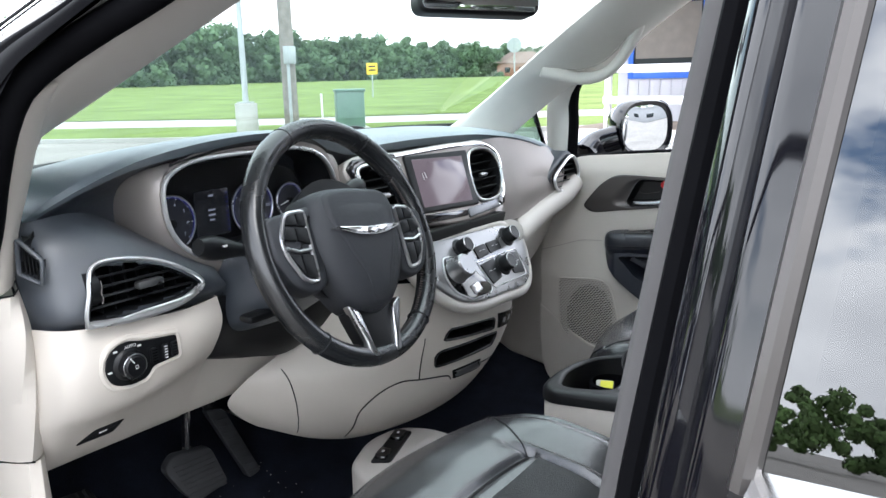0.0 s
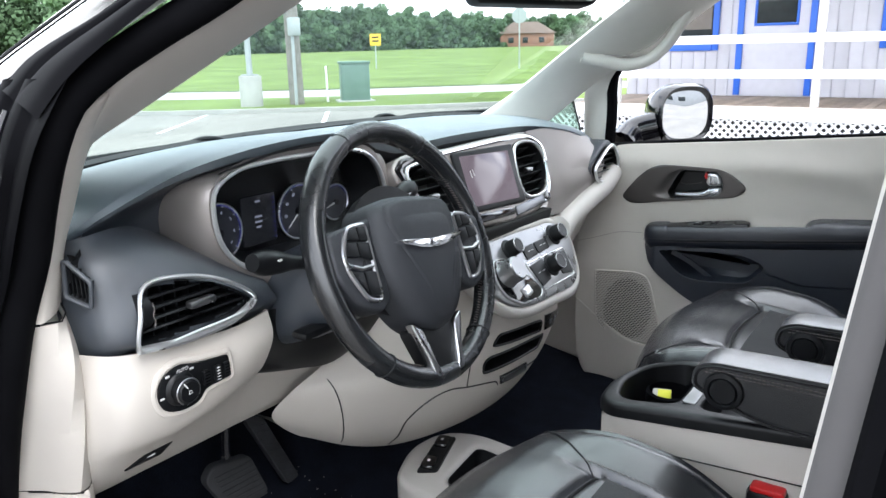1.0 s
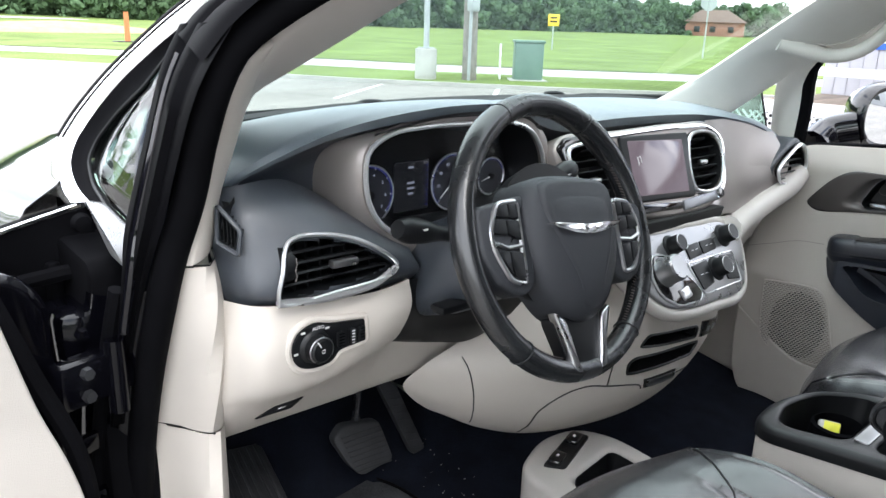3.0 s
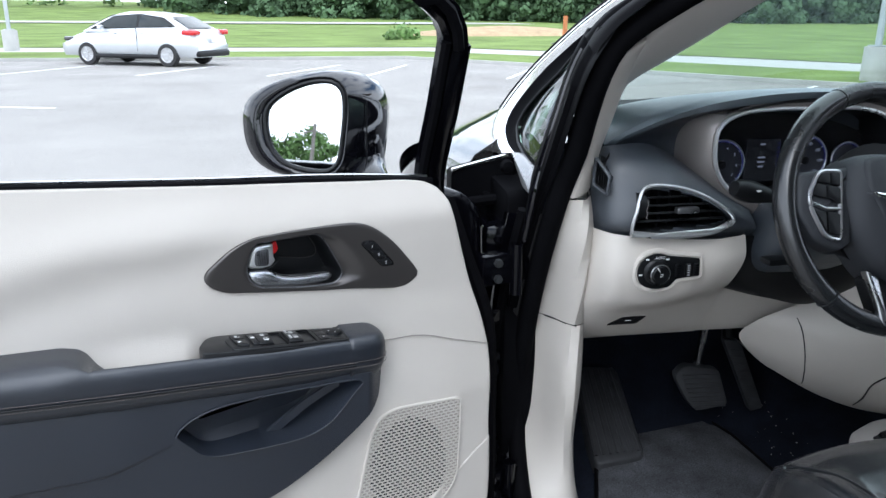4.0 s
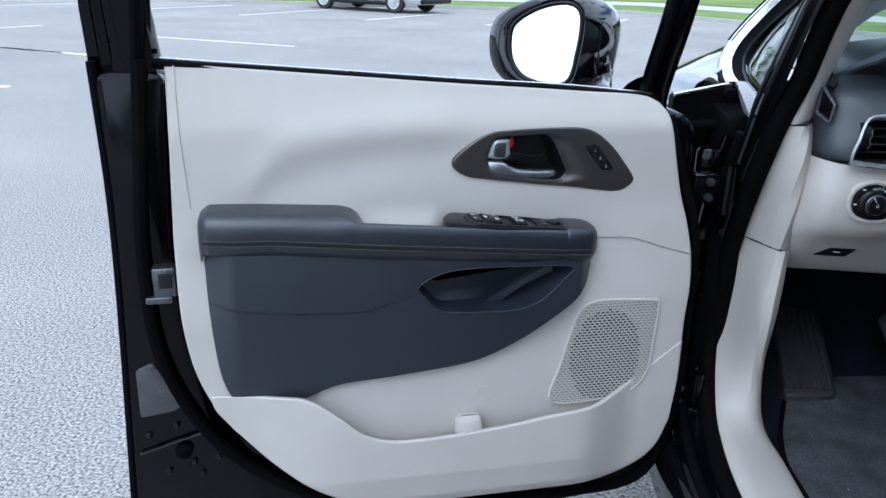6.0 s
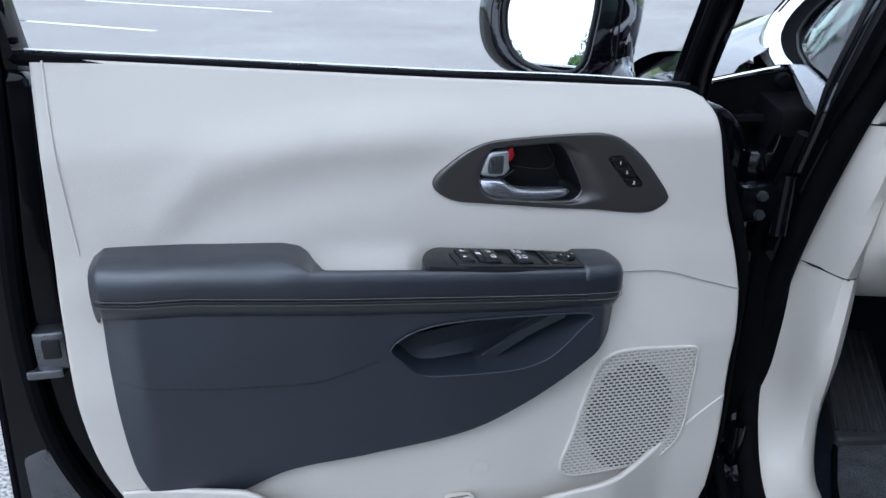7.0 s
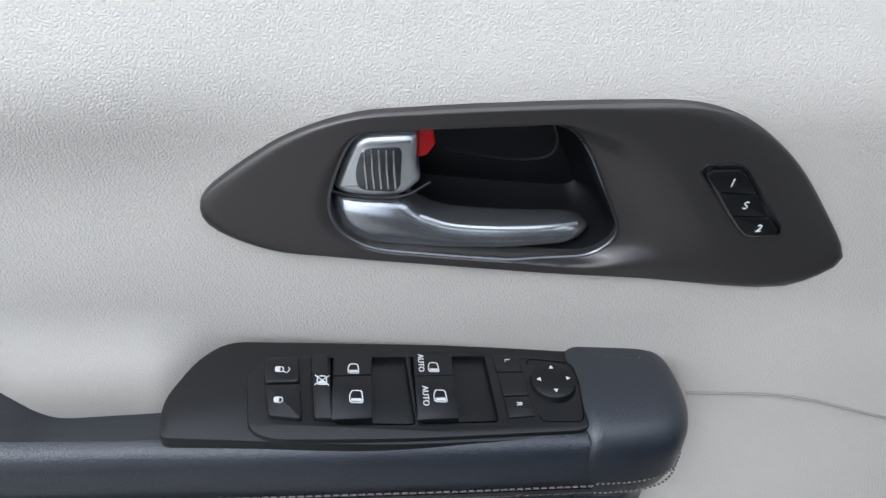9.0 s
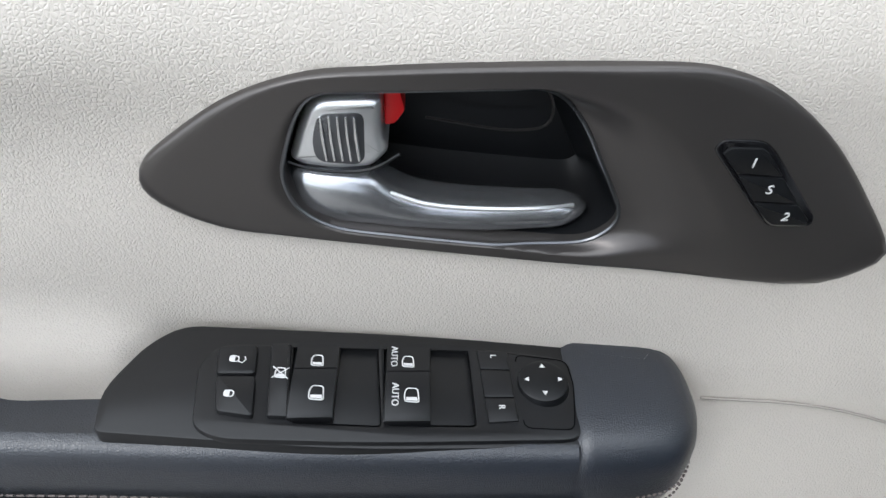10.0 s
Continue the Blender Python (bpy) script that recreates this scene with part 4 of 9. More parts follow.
def ray_out(c, ang, poly):
    """Distance from c to the outline along ang."""
    dx, dy, best = math.cos(ang), math.sin(ang), 0.0
    for (x1, y1), (x2, y2) in zip(poly, list(poly[1:]) + [poly[0]]):
        ex, ey = x2 - x1, y2 - y1
        den = dx * ey - dy * ex
        if abs(den) < 1e-12:
            continue
        t = ((x1 - c[0]) * ey - (y1 - c[1]) * ex) / den
        k = ((x1 - c[0]) * dy - (y1 - c[1]) * dx) / den
        if t > 0 and 0 <= k <= 1:
            best = max(best, t)
    return best


BC = (0.192, 1.0465)
B_ANG = np.linspace(0, 2 * math.pi, 181)[:-1]
B_IN, B_OUT = [ray_out(BC, a, RECESS) for a in B_ANG], [ray_out(BC, a, BEZEL) for a in B_ANG]


def bez_h(i, t):
    """Height of the surround: a facet falls into the cup on its forward side, the rest is softly crowned."""
    a = B_ANG[i]
    fwd = sstep(0.35, 0.98, -math.cos(a))
    r = B_IN[i] + (B_OUT[i] - B_IN[i]) * t
    z = BC[1] + r * math.sin(a)
    fold = 0.10 + 0.26 * fwd
    h = 0.0088 - (0.0016 + 0.0062 * fwd) * (1 - sstep(0.0, fold, t)) - 0.5 * max(0.0, 1.03 - z)**2 - 0.4 * max(0.0, z - 1.07)**2
    return h - 0.0022 * max(0.0, (t - 0.88) / 0.12)**2


B_T = [0, 0.02, 0.06, 0.12, 0.18, 0.25, 0.32, 0.40, 0.5, 0.6, 0.7, 0.8, 0.88, 0.93, 0.97, 0.99]
rows = [[bz(BC[0] + r * math.cos(a), BC[1] + r * math.sin(a), -0.003) for a, r in zip(B_ANG, B_IN)]]
for t in B_T:
    rows.append([bz(BC[0] + (p + (q - p) * t) * math.cos(a), BC[1] + (p + (q - p) * t) * math.sin(a), bez_h(i, t)) for i, (a, p, q) in enumerate(zip(B_ANG, B_IN, B_OUT))])
rows.append([bz(BC[0] + q * math.cos(a), BC[1] + q * math.sin(a), bez_h(i, 1.0) - 0.0022) for i, (a, q) in enumerate(zip(B_ANG, B_OUT))])
rows.append([bz(BC[0] + q * math.cos(a), BC[1] + q * math.sin(a), -0.012) for a, q in zip(B_ANG, B_OUT)])
bezel = part("handle_bezel", sheet(rows, closed_u=True), M_SATIN, door, "satin dark bronze handle surround", sharp=55)
part("cup", cup([(BC[0] + r * math.cos(a), BC[1] + r * math.sin(a)) for a, r in zip(B_ANG, B_IN)], -0.003, -0.042, bz, 0.012), M_BLACKP, bezel, "deep black handle cup")
part("cup_insert", tube([bz(a, b, -0.034) for a, b in spline([(0.205, 1.046), (0.165, 1.040), (0.152, 1.043), (0.150, 1.052), (0.158, 1.068), (0.168, 1.080)], 30)], 0.0007, 5), M_SATIN, bezel)
part("cup_rim", tube([bz(BC[0] + (r + 0.0003) * math.cos(a), BC[1] + (r + 0.0003) * math.sin(a), bez_h(i, 0.0)) for i, (a, r) in enumerate(zip(B_ANG, B_IN))], 0.0009, 6, closed=True), M_STEEL, bezel, "thin polished rim of the cup")
edge = [bz(a, b, 0.0) for a, b in inset(ccw(BEZEL), -0.0004)]
part("shadow_gap", tube(edge, 0.0009, 5, closed=True), M_BLACKP, bezel)
# pull lever: broad at its pivot, then a slim bar that runs forward
rows = []
LEV = [(0.2603, 1.0345, 0.0075, 0.006, -0.010), (0.256, 1.030, 0.0122, 0.011, -0.010), (0.248, 1.0278, 0.0140, 0.013, -0.010), (0.236, 1.0262, 0.0147, 0.0135, -0.010), (0.226, 1.0242, 0.0140, 0.013, -0.010), (0.218, 1.0207, 0.0112, 0.0125, -0.010),
       (0.208, 1.0180, 0.0088, 0.012, -0.010), (0.195, 1.0165, 0.0080, 0.0115, -0.010), (0.180, 1.0155, 0.0076, 0.011, -0.010), (0.160, 1.0148, 0.0072, 0.010, -0.011), (0.145, 1.0146, 0.0064, 0.009, -0.012), (0.138, 1.0145, 0.0046, 0.006, -0.013), (0.1335, 1.0145, 0.0012, 0.002, -0.014)]
for u, z, h, w, v in spline(LEV, 48):
    rows.append([bz(u, z + h * math.copysign(abs(math.sin(a))**0.75, math.sin(a)), v + w * math.copysign(abs(math.cos(a))**0.8, math.cos(a))) for a in np.linspace(0, 2 * math.pi, 25)[:-1]])
lever = part("pull_lever", sheet(rows, closed_u=True, caps=True), M_LEVER, bezel, "brushed grey metal pull lever", sharp=60)
part("lever_crest", tube([bz(a, b, d) for a, b, d in spline([(0.2196, 1.0300, -0.0015), (0.205, 1.0245, -0.0012), (0.18, 1.0215, -0.0018), (0.155, 1.0203, -0.004), (0.1405, 1.0190, -0.008)], 24)], 0.0011, 6), M_RING, lever)
ROCK = rounded([(0.2592, 1.0479), (0.2535, 1.064), (0.2495, 1.0735), (0.2445, 1.0762), (0.2250, 1.0772), (0.2213, 1.0760), (0.2216, 1.058), (0.2190, 1.0525), (0.2262, 1.0445), (0.240, 1.0430), (0.2534, 1.0448)], 0.0028, 3)
lock = part("lock_rocker", plate(ROCK, -0.030, 0.0015, 0.0040, bz, seg=4), M_RING, bezel, "satin silver lock rocker")
GRIP = rounded([(0.2460, 1.0700), (0.2282, 1.0712), (0.2288, 1.0497), (0.2317, 1.0466), (0.2478, 1.0478), (0.2492, 1.0570)], 0.0042, 4)
part("grip_recess", plate(GRIP, -0.001, 0.0017, 0.0004, bz), M_STEEL, lock, "dark ribbed grip")
for k in range(5):
    u = 0.2445 - k * 0.0032
    part("grip_rib", tube([bz(u + 0.0004, 1.0690, 0.0018), bz(u + 0.0002, 1.060, 0.0024), bz(u - 0.0006, 1.0490, 0.0020)], [0.0006, 0.0009, 0.0007], 6), M_CHROME, lock)
part("rocker_gap", tube([bz(a, b, 0.0002) for a, b in spline([(0.2595, 1.0465), (0.2535, 1.0440), (0.240, 1.0420), (0.2262, 1.0436), (0.2150, 1.0510)], 20)], 0.0007, 5), M_BLACKP, lock)
part("red_unlock_flag", plate(rounded([(0.2213, 1.0772), (0.2153, 1.0780), (0.2129, 1.0672), (0.2167, 1.0612), (0.2211, 1.060)], 0.0012, 2), -0.030, -0.006, 0.001, bz), M_RED, bezel, "red unlocked flag")
mem_out = rounded([(0.0955, 1.0619), (0.0925, 1.0663), (0.0766, 1.0661), (0.0708, 1.0615), (0.0439, 1.0282), (0.0441, 1.0234), (0.0621, 1.0231), (0.0673, 1.0279)], 0.0035, 3)
mem = part("memory_switch", plate(mem_out, 0.004, 0.0098, 0.0008, bz), M_GLOSSB, bezel, "black seat memory switch")
MEMORY_KEYS = [("1", [(0.0915, 1.0605), (0.0895, 1.0632), (0.0768, 1.0632), (0.0728, 1.0602), (0.0648, 1.0500), (0.0838, 1.0515)], (0.0786, 1.0566)),
               ("S", [(0.0828, 1.0503), (0.0640, 1.0489), (0.0545, 1.0366), (0.0732, 1.0376)], (0.0684, 1.0436)),
               ("2", [(0.0722, 1.0363), (0.0536, 1.0354), (0.0464, 1.0272), (0.0470, 1.0252), (0.0612, 1.0250), (0.0650, 1.0280)], (0.0572, 1.0296))]
for t, pts, c in MEMORY_KEYS:
    k = part("memory_key", plate(rounded(pts, 0.0010, 2), 0.0090, 0.0108, 0.0006, bz), M_BLACKP, mem)
    m = Matrix.Translation(bz(c[0], c[1], 0.0110)) @ Matrix(((-1, 0, 0, 0), (0, 0, 1, 0), (0, 1, 0, 0), (0, 0, 0, 1)))
    words("numeral", t, 0.0062, m, M_WHITE, mem, shear=0.10)


# armrest: a padded ledge that rises at its rear, with a rounded nose
A_U = [0.058, 0.064, 0.077, 0.096, 0.120, 0.20, 0.30, 0.345, 0.40, 0.43, 0.445, 0.455, 0.463, 0.470, 0.480, 0.50, 0.58, 0.66, 0.695, 0.708, 0.712]
A_Z = [0.898, 0.910, 0.922, 0.930, 0.933, 0.937, 0.938, 0.935, 0.933, 0.935, 0.938, 0.944, 0.953, 0.965, 0.973, 0.978, 0.982, 0.986, 0.986, 0.976, 0.962]
A_V = [0.012, 0.030, 0.048, 0.058, 0.062, 0.066, 0.070, 0.071, 0.073, 0.074, 0.074, 0.074, 0.074, 0.074, 0.074, 0.074, 0.073, 0.070, 0.062, 0.045, 0.025]
SWTOP = lambda u: 0.933 + 0.13 * (u - 0.123)


def edge_z(u):
    """Height of the padded front edge: straight, below the raised rear block."""
    line = min(0.929 + 0.090 * u, 0.983)
    if u < 0.12:
        return min(line, lerp(u, [0.058, 0.064, 0.077, 0.096, 0.12], [0.900, 0.913, 0.926, 0.935, 0.9398]))
    return min(lerp(u, A_U, A_Z), line) if u > 0.66 else line


def arm_row(u):
    z, v = lerp(u, A_U, A_Z), lerp(u, A_U, A_V)
    zf = edge_z(u)
    # the well for the switch panel and the finger cup behind it
    dip = 0.006 * sstep(0.122, 0.128, u) * sstep(0.350, 0.340, u) + 0.016 * sstep(0.341, 0.346, u) * sstep(0.440, 0.405, u)
    b = min(v * 0.86, v - 0.009) if v > 0.03 else v * 0.4
    b -= 0.013 * sstep(0.475, 0.53, u) * (v > 0.03)
    zz = max(z, zf - 0.0035) if u < 0.47 else z
    return [(u, -0.035, z - dip), (u, -0.015, z - dip), (u, b * 0.5, z - dip), (u, b - 0.002, z - dip), (u, b, zz * 0.75 + zf * 0.25), (u, b + (v - b) * 0.45, zf - 0.0015 + (zz - zf) * 0.4), (u, b + (v - b) * 0.8, zf - 0.006 + (zz - zf) * 0.12),
            (u, v - 0.0005, zf - 0.015), (u, v, zf - 0.025), (u, v - 0.001, zf - 0.036), (u, v - 0.004, zf - 0.048), (u, v - 0.010, zf - 0.060), (u, v * 0.55 - 0.012, zf - 0.070)]


us = np.unique(np.concatenate([np.linspace(0.1362, 0.335, 26), np.linspace(0.335, 0.5, 40), np.linspace(0.5, 0.69, 18), np.linspace(0.69, 0.712, 10)]))
arm = part("armrest", sheet([arm_row(u) for u in us]), M_LEATHER, door, "black leather padded armrest with double stitching", sharp=60)
NP = spline([(0.1372, 0.0622), (0.118, 0.0618), (0.100, 0.0596), (0.0865, 0.0545), (0.0775, 0.0450), (0.0728, 0.032), (0.0722, 0.016), (0.0752, 0.001), (0.084, -0.011), (0.098, -0.0165), (0.118, -0.018), (0.1372, -0.018)], 64)
rows = []
for ins_, dz in ((0.022, 0.0045), (0.014, 0.0037), (0.0090, 0.0022), (0.0050, -0.0008), (0.0020, -0.0055), (0.0004, -0.012), (0.0, -0.022), (0.0006, -0.034), (0.0030, -0.045), (0.0080, -0.056), (0.017, -0.064)):
    row = []
    for k in range(len(NP)):
        a, b = NP[max(k - 1, 0)], NP[min(k + 1, len(NP) - 1)]
        t = (b - a) / np.linalg.norm(b - a)
        p = NP[k] + np.array((-t[1], t[0])) * ins_
        row.append((min(p[0], 0.1372), p[1], 0.9375 + 0.08 * (p[0] - 0.13) + dz - 0.0045 * sstep(0.1305, 0.1372, p[0])**2))
    rows.append(row)
bm = sheet(rows)
bm.faces.new([bm.verts.new(p) for p in rows[0]])
bmesh.ops.remove_doubles(bm, verts=bm.verts, dist=1e-5)
part("nose_pad", bm, M_LEATHER, arm, sharp=75)
NOSE = spline([tuple(p) for p in NP[3:34]], 60)
for off, dz in ((0.0008, 0.034), (0.0002, 0.0425)):
    bm = bmesh.new()
    for (a, b), (c, d) in zip(NOSE[::2], NOSE[1::2]):
        tube([(a - 0.0004, b + 0.0002, 0.9410 - dz + 0.08 * (a - 0.13)), (c - 0.0004, d + 0.0002, 0.9410 - dz + 0.08 * (c - 0.13))], 0.00055, 4, bm=bm)
    for u in np.arange(0.130, 0.700, 0.0042):
        z, v = edge_z(u) - dz, lerp(u, A_U, A_V) + off - (0.001 if dz > 0.04 else 0)
        tube([(u, v, z), (u + 0.0029, lerp(u + 0.0029, A_U, A_V) + off - (0.001 if dz > 0.04 else 0), edge_z(u + 0.0029) - dz)], 0.00055, 4, bm=bm)
    tagged(part("stitching", bm, M_STITCH, arm, "grey thread stitching", flat=True), kind="stuff")
part("piping_seam", tube([(u, lerp(u, A_U, A_V) + 0.0003, edge_z(u) - 0.0385) for u in np.linspace(0.130, 0.702, 60)], 0.0012, 5), M_BLACKP, arm)


# dark lower insert with its grab pocket
POCKET = [tuple(p) for p in spline([(0.379, 0.850), (0.363, 0.8657), (0.333, 0.877), (0.288, 0.881), (0.207, 0.880), (0.124, 0.8755), (0.1185, 0.8725), (0.135, 0.854), (0.153, 0.833), (0.173, 0.8145), (0.199, 0.8040), (0.225, 0.8008), (0.307, 0.803), (0.333, 0.806), (0.350, 0.814), (0.365, 0.832)], 70, True)]


def ins_v(u, z):
    top = edge_z(u) - 0.06
    t = sstep(0.64, top, z)
    v = 0.036 + 0.020 * t
    edge = min(sstep(0.061, 0.11, u), sstep(0.715, 0.66, u))
    g = lerp(u, [0.373, 0.467, 0.585, 0.704], [0.840, 0.813, 0.818, 0.835])
    v += 0.004 * sstep(g - 0.002, g + 0.002, z) * sstep(0.37, 0.46, u)
    base = max(trim_v(u, z), 0.0) + 0.003
    return base + (max(v, base) - base) * edge


ig = coons([(0.086, 0.836), (0.124, 0.797), (0.196, 0.742), (0.27, 0.706), (0.408, 0.686), (0.512, 0.676), (0.575, 0.652), (0.62, 0.645), (0.674, 0.655)],
           [(0.072, 0.878), (0.20, 0.895), (0.40, 0.912), (0.707, 0.935)], [(0.072, 0.878), (0.077, 0.860), (0.086, 0.836)][::-1], [(0.674, 0.655), (0.692, 0.70), (0.705, 0.832), (0.707, 0.935)], 230, 120)
ins = part("lower_insert", cutgrid(ig, ins_v, dp, [inset(ccw(POCKET), -0.001)]), M_INSERT, door, "black vinyl lower door insert")
thicken(ins, 0.010)
part("grab_pocket", cup(POCKET, 0.0, -0.055, lambda a, b, d: Vector((a, ins_v(a, b) + d * (0.7 + 2.0 * sstep(0.36, 0.2, a) * 0.3), b)), 0.020), M_INSERT, ins, "deep dark grab pocket")
part("pocket_lip", tube([(a, ins_v(a, b) + 0.0015, b) for a, b in inset(ccw(POCKET), -0.001)], 0.0013, 8, closed=True), M_INSERT, ins)
part("pocket_blade", tube([(0.150, 0.034, 0.868), (0.172, 0.030, 0.856), (0.196, 0.026, 0.842), (0.254, 0.014, 0.796)], 0.012, profile=[(-0.5, -0.25), (0.5, -0.25), (0.6, 0.0), (0.5, 0.25), (-0.5, 0.25), (-0.6, 0.0)], up=(0, 1, 0)), M_INSERT, ins)


# window switch panel
def sp(a, b, d):
    return Vector((a, b + 0.0045, SWTOP(a) + d))


sw_base = rounded([(0.338, 0.060), (0.341, 0.040), (0.329, 0.013), (0.316, 0.000), (0.219, -0.006), (0.1265, -0.0085), (0.1275, 0.0495), (0.2399, 0.0600)], [0.004, 0.02, 0.012, 0.02, 0.02, 0.004, 0.006, 0.03], 4)
swp = part("switch_panel", plate(sw_base, -0.02, 0.003, 0.002, sp), M_SWITCH, door, "black plastic window switch panel")
fr_out = rounded([(0.300, 0.056), (0.304, 0.022), (0.296, 0.011), (0.172, 0.000), (0.134, 0.002), (0.129, 0.020), (0.1325, 0.0475), (0.2286, 0.0575), (0.288, 0.0605)], [0.008, 0.008, 0.008, 0.02, 0.012, 0.008, 0.01, 0.03, 0.008], 4)
WELLS = [rounded([(0.2640, 0.0085), (0.2265, 0.0052), (0.2230, 0.0485), (0.2606, 0.0498)], 0.002, 2), rounded([(0.2231, 0.0045), (0.1840, 0.0018), (0.1815, 0.0446), (0.2203, 0.0476)], 0.002, 2)]
part("switch_frame", plate(fr_out, 0.002, 0.0055, 0.0018, sp, WELLS), M_SWITCH, swp)
for w in WELLS:
    part("finger_well", cup(w, 0.0054, -0.012, sp, 0.003), M_BLACKP, swp)
for pts in ([(0.2964, 0.0150), (0.2796, 0.0118), (0.2781, 0.0285), (0.2947, 0.0302)], [(0.2945, 0.0310), (0.2779, 0.0293), (0.2758, 0.0502), (0.2912, 0.0490)]):
    part("lock_key", plate(rounded(pts, 0.0022, 3), 0.004, 0.0082, 0.0014, sp), M_SWITCH, swp)
part("lockout_key", plate(rounded([(0.2739, 0.0105), (0.2652, 0.0093), (0.2612, 0.0490), (0.2704, 0.0493)], 0.001, 2), 0.004, 0.0080, 0.0012, sp), M_SWITCH, swp)


def rocker(u0, u1, v0, v1, um, vm, bm=None):
    """A window key: two facets that meet in a low valley."""
    rows = []
    for s, (va, h) in enumerate(((v0, 0.0055), (v0 + 0.001, 0.0068), (vm - 0.0004, 0.0082), (vm, 0.0072), (vm + 0.0004, 0.0082), (v1 - 0.003, 0.0092), (v1, 0.0072), (v1 + 0.0002, 0.002))):
        rows.append([sp(u0 - 0.0002 * s, va, -0.004), sp(u0, va, h - 0.0006), sp(u0 - 0.0006, va, h), sp(u1 + 0.0006, va - 0.002, h), sp(u1, va - 0.002, h - 0.0006), sp(u1, va - 0.002, -0.004)])
    return sheet(rows, bm)


part("window_key", rocker(0.2625, 0.2432, 0.0095, 0.0492, 0.25, 0.0240), M_SWITCH, swp)
part("window_key", rocker(0.2218, 0.2015, 0.0052, 0.0472, 0.21, 0.0212), M_SWITCH, swp)
for pts in ([(0.1795, 0.0030), (0.1648, 0.0022), (0.1642, 0.0130), (0.1785, 0.0140)], [(0.1783, 0.0145), (0.1640, 0.0135), (0.1632, 0.0285), (0.1773, 0.0298)], [(0.1772, 0.0303), (0.1631, 0.0290), (0.1622, 0.0412), (0.1760, 0.0433)]):
    part("mirror_select_key", plate(rounded(pts, 0.0008, 2), 0.004, 0.0068, 0.0008, sp), M_SWITCH, swp)
pad_m = Matrix.Translation(sp(0.1492, 0.0195, 0.0))
mp = part("mirror_pad", lathe([(0.0001, 0.0100), (0.0095, 0.0098), (0.0115, 0.0088), (0.0122, 0.0060), (0.0128, 0.003)], pad_m, 32), M_BLACKP, swp)
for k in range(4):
    a = k * math.pi / 2
    c = Vector((0.0075 * math.cos(a), 0.0075 * math.sin(a)))
    pts = [(c.x + 0.0014 * math.cos(a + j * 2.094), c.y + 0.0014 * math.sin(a + j * 2.094)) for j in range(3)]
    part("arrow_mark", plate(pts, 0.0, 0.0003, 0.0, lambda p, q, d: pad_m @ Vector((p, q, 0.0098 + d)), seg=1), M_WHITE, mp, flat=True)
part("frame_score", tube([sp(a, b, 0.0056) for a, b in rounded([(0.161, 0.003), (0.136, 0.004), (0.134, 0.018), (0.137, 0.043), (0.160, 0.044)], 0.004, 3)], 0.0003, 4), M_RUBBER, swp)


def window_glyph(u, v, s, h):
    bm = bmesh.new()
    pts = [(u + s * 0.9, v - s * 0.2), (u + s * 0.6, v - s), (u - s * 0.7, v - s), (u - s * 0.9, v + s), (u + s * 0.85, v + s)]
    tube([sp(a, b, h) for a, b in rounded(pts, s * 0.35, 3)], 0.00032, 4, closed=True, bm=bm)
    plate([(u + s * 0.7, v + s * 0.40), (u - s * 0.65, v + s * 0.30), (u - s * 0.72, v + s * 0.8), (u + s * 0.66, v + s * 0.8)], h - 0.0002, h + 0.0002, 0.0, sp, bm=bm, seg=1)
    part("window_symbol", bm, M_WHITE, swp, "white window symbol", flat=True)


def lock_glyph(u, v, h, open_):
    bm = bmesh.new()
    tube([sp(a, b, h) for a, b in rounded([(u + 0.0026, v - 0.0015), (u - 0.0012, v - 0.0015), (u - 0.0012, v + 0.0015), (u + 0.0026, v + 0.0015)], 0.0012, 3)], 0.0003, 4, closed=True, bm=bm)
    plate([(u + 0.0026, v - 0.0014), (u + 0.0004, v - 0.0014), (u + 0.0004, v + 0.0014), (u + 0.0026, v + 0.0014)], h - 0.0002, h + 0.0002, 0.0, sp, bm=bm, seg=1)
    if open_:
        tube([sp(a, b, h) for a, b in ((u - 0.0012, v + 0.0012), (u - 0.003, v + 0.002), (u - 0.0042, v), (u - 0.0036, v - 0.0016))], 0.0003, 4, bm=bm)
    part("lock_symbol", bm, M_WHITE, swp, "white padlock symbol", flat=True)


lock_glyph(0.2875, 0.0215, 0.0083, True)
lock_glyph(0.2865, 0.0400, 0.0083, False)
window_glyph(0.2524, 0.0184, 0.0030, 0.0080)
window_glyph(0.2508, 0.0368, 0.0036, 0.0094)
window_glyph(0.2118, 0.0146, 0.0030, 0.0080)
window_glyph(0.2098, 0.0340, 0.0036, 0.0094)
bm = bmesh.new()
window_glyph(0.2675, 0.0270, 0.0026, 0.0083)
for s in (-1, 1):
    tube([sp(0.2675 - 0.0035, 0.027 - 0.003 * s, 0.0083), sp(0.2675 + 0.0035, 0.027 + 0.003 * s, 0.0083)], 0.0003, 4, bm=bm)
part("cross_symbol", bm, M_WHITE, swp, flat=True)
CW = Matrix(((0, -1, 0, 0), (1, 0, 0, 0), (0, 0, 1, 0), (0, 0, 0, 1)))
for t, u, v, s, h in (("AUTO", 0.2183, 0.0125, 0.0042, 0.0083), ("AUTO", 0.2172, 0.0345, 0.0044, 0.0096), ("L", 0.1719, 0.0062, 0.0040, 0.0070), ("R", 0.1696, 0.0348, 0.0042, 0.0070)):
    words("lettering", t, s, Matrix.Translation(sp(u, v, h)) @ CW, M_WHITE, swp, label="white lettering")


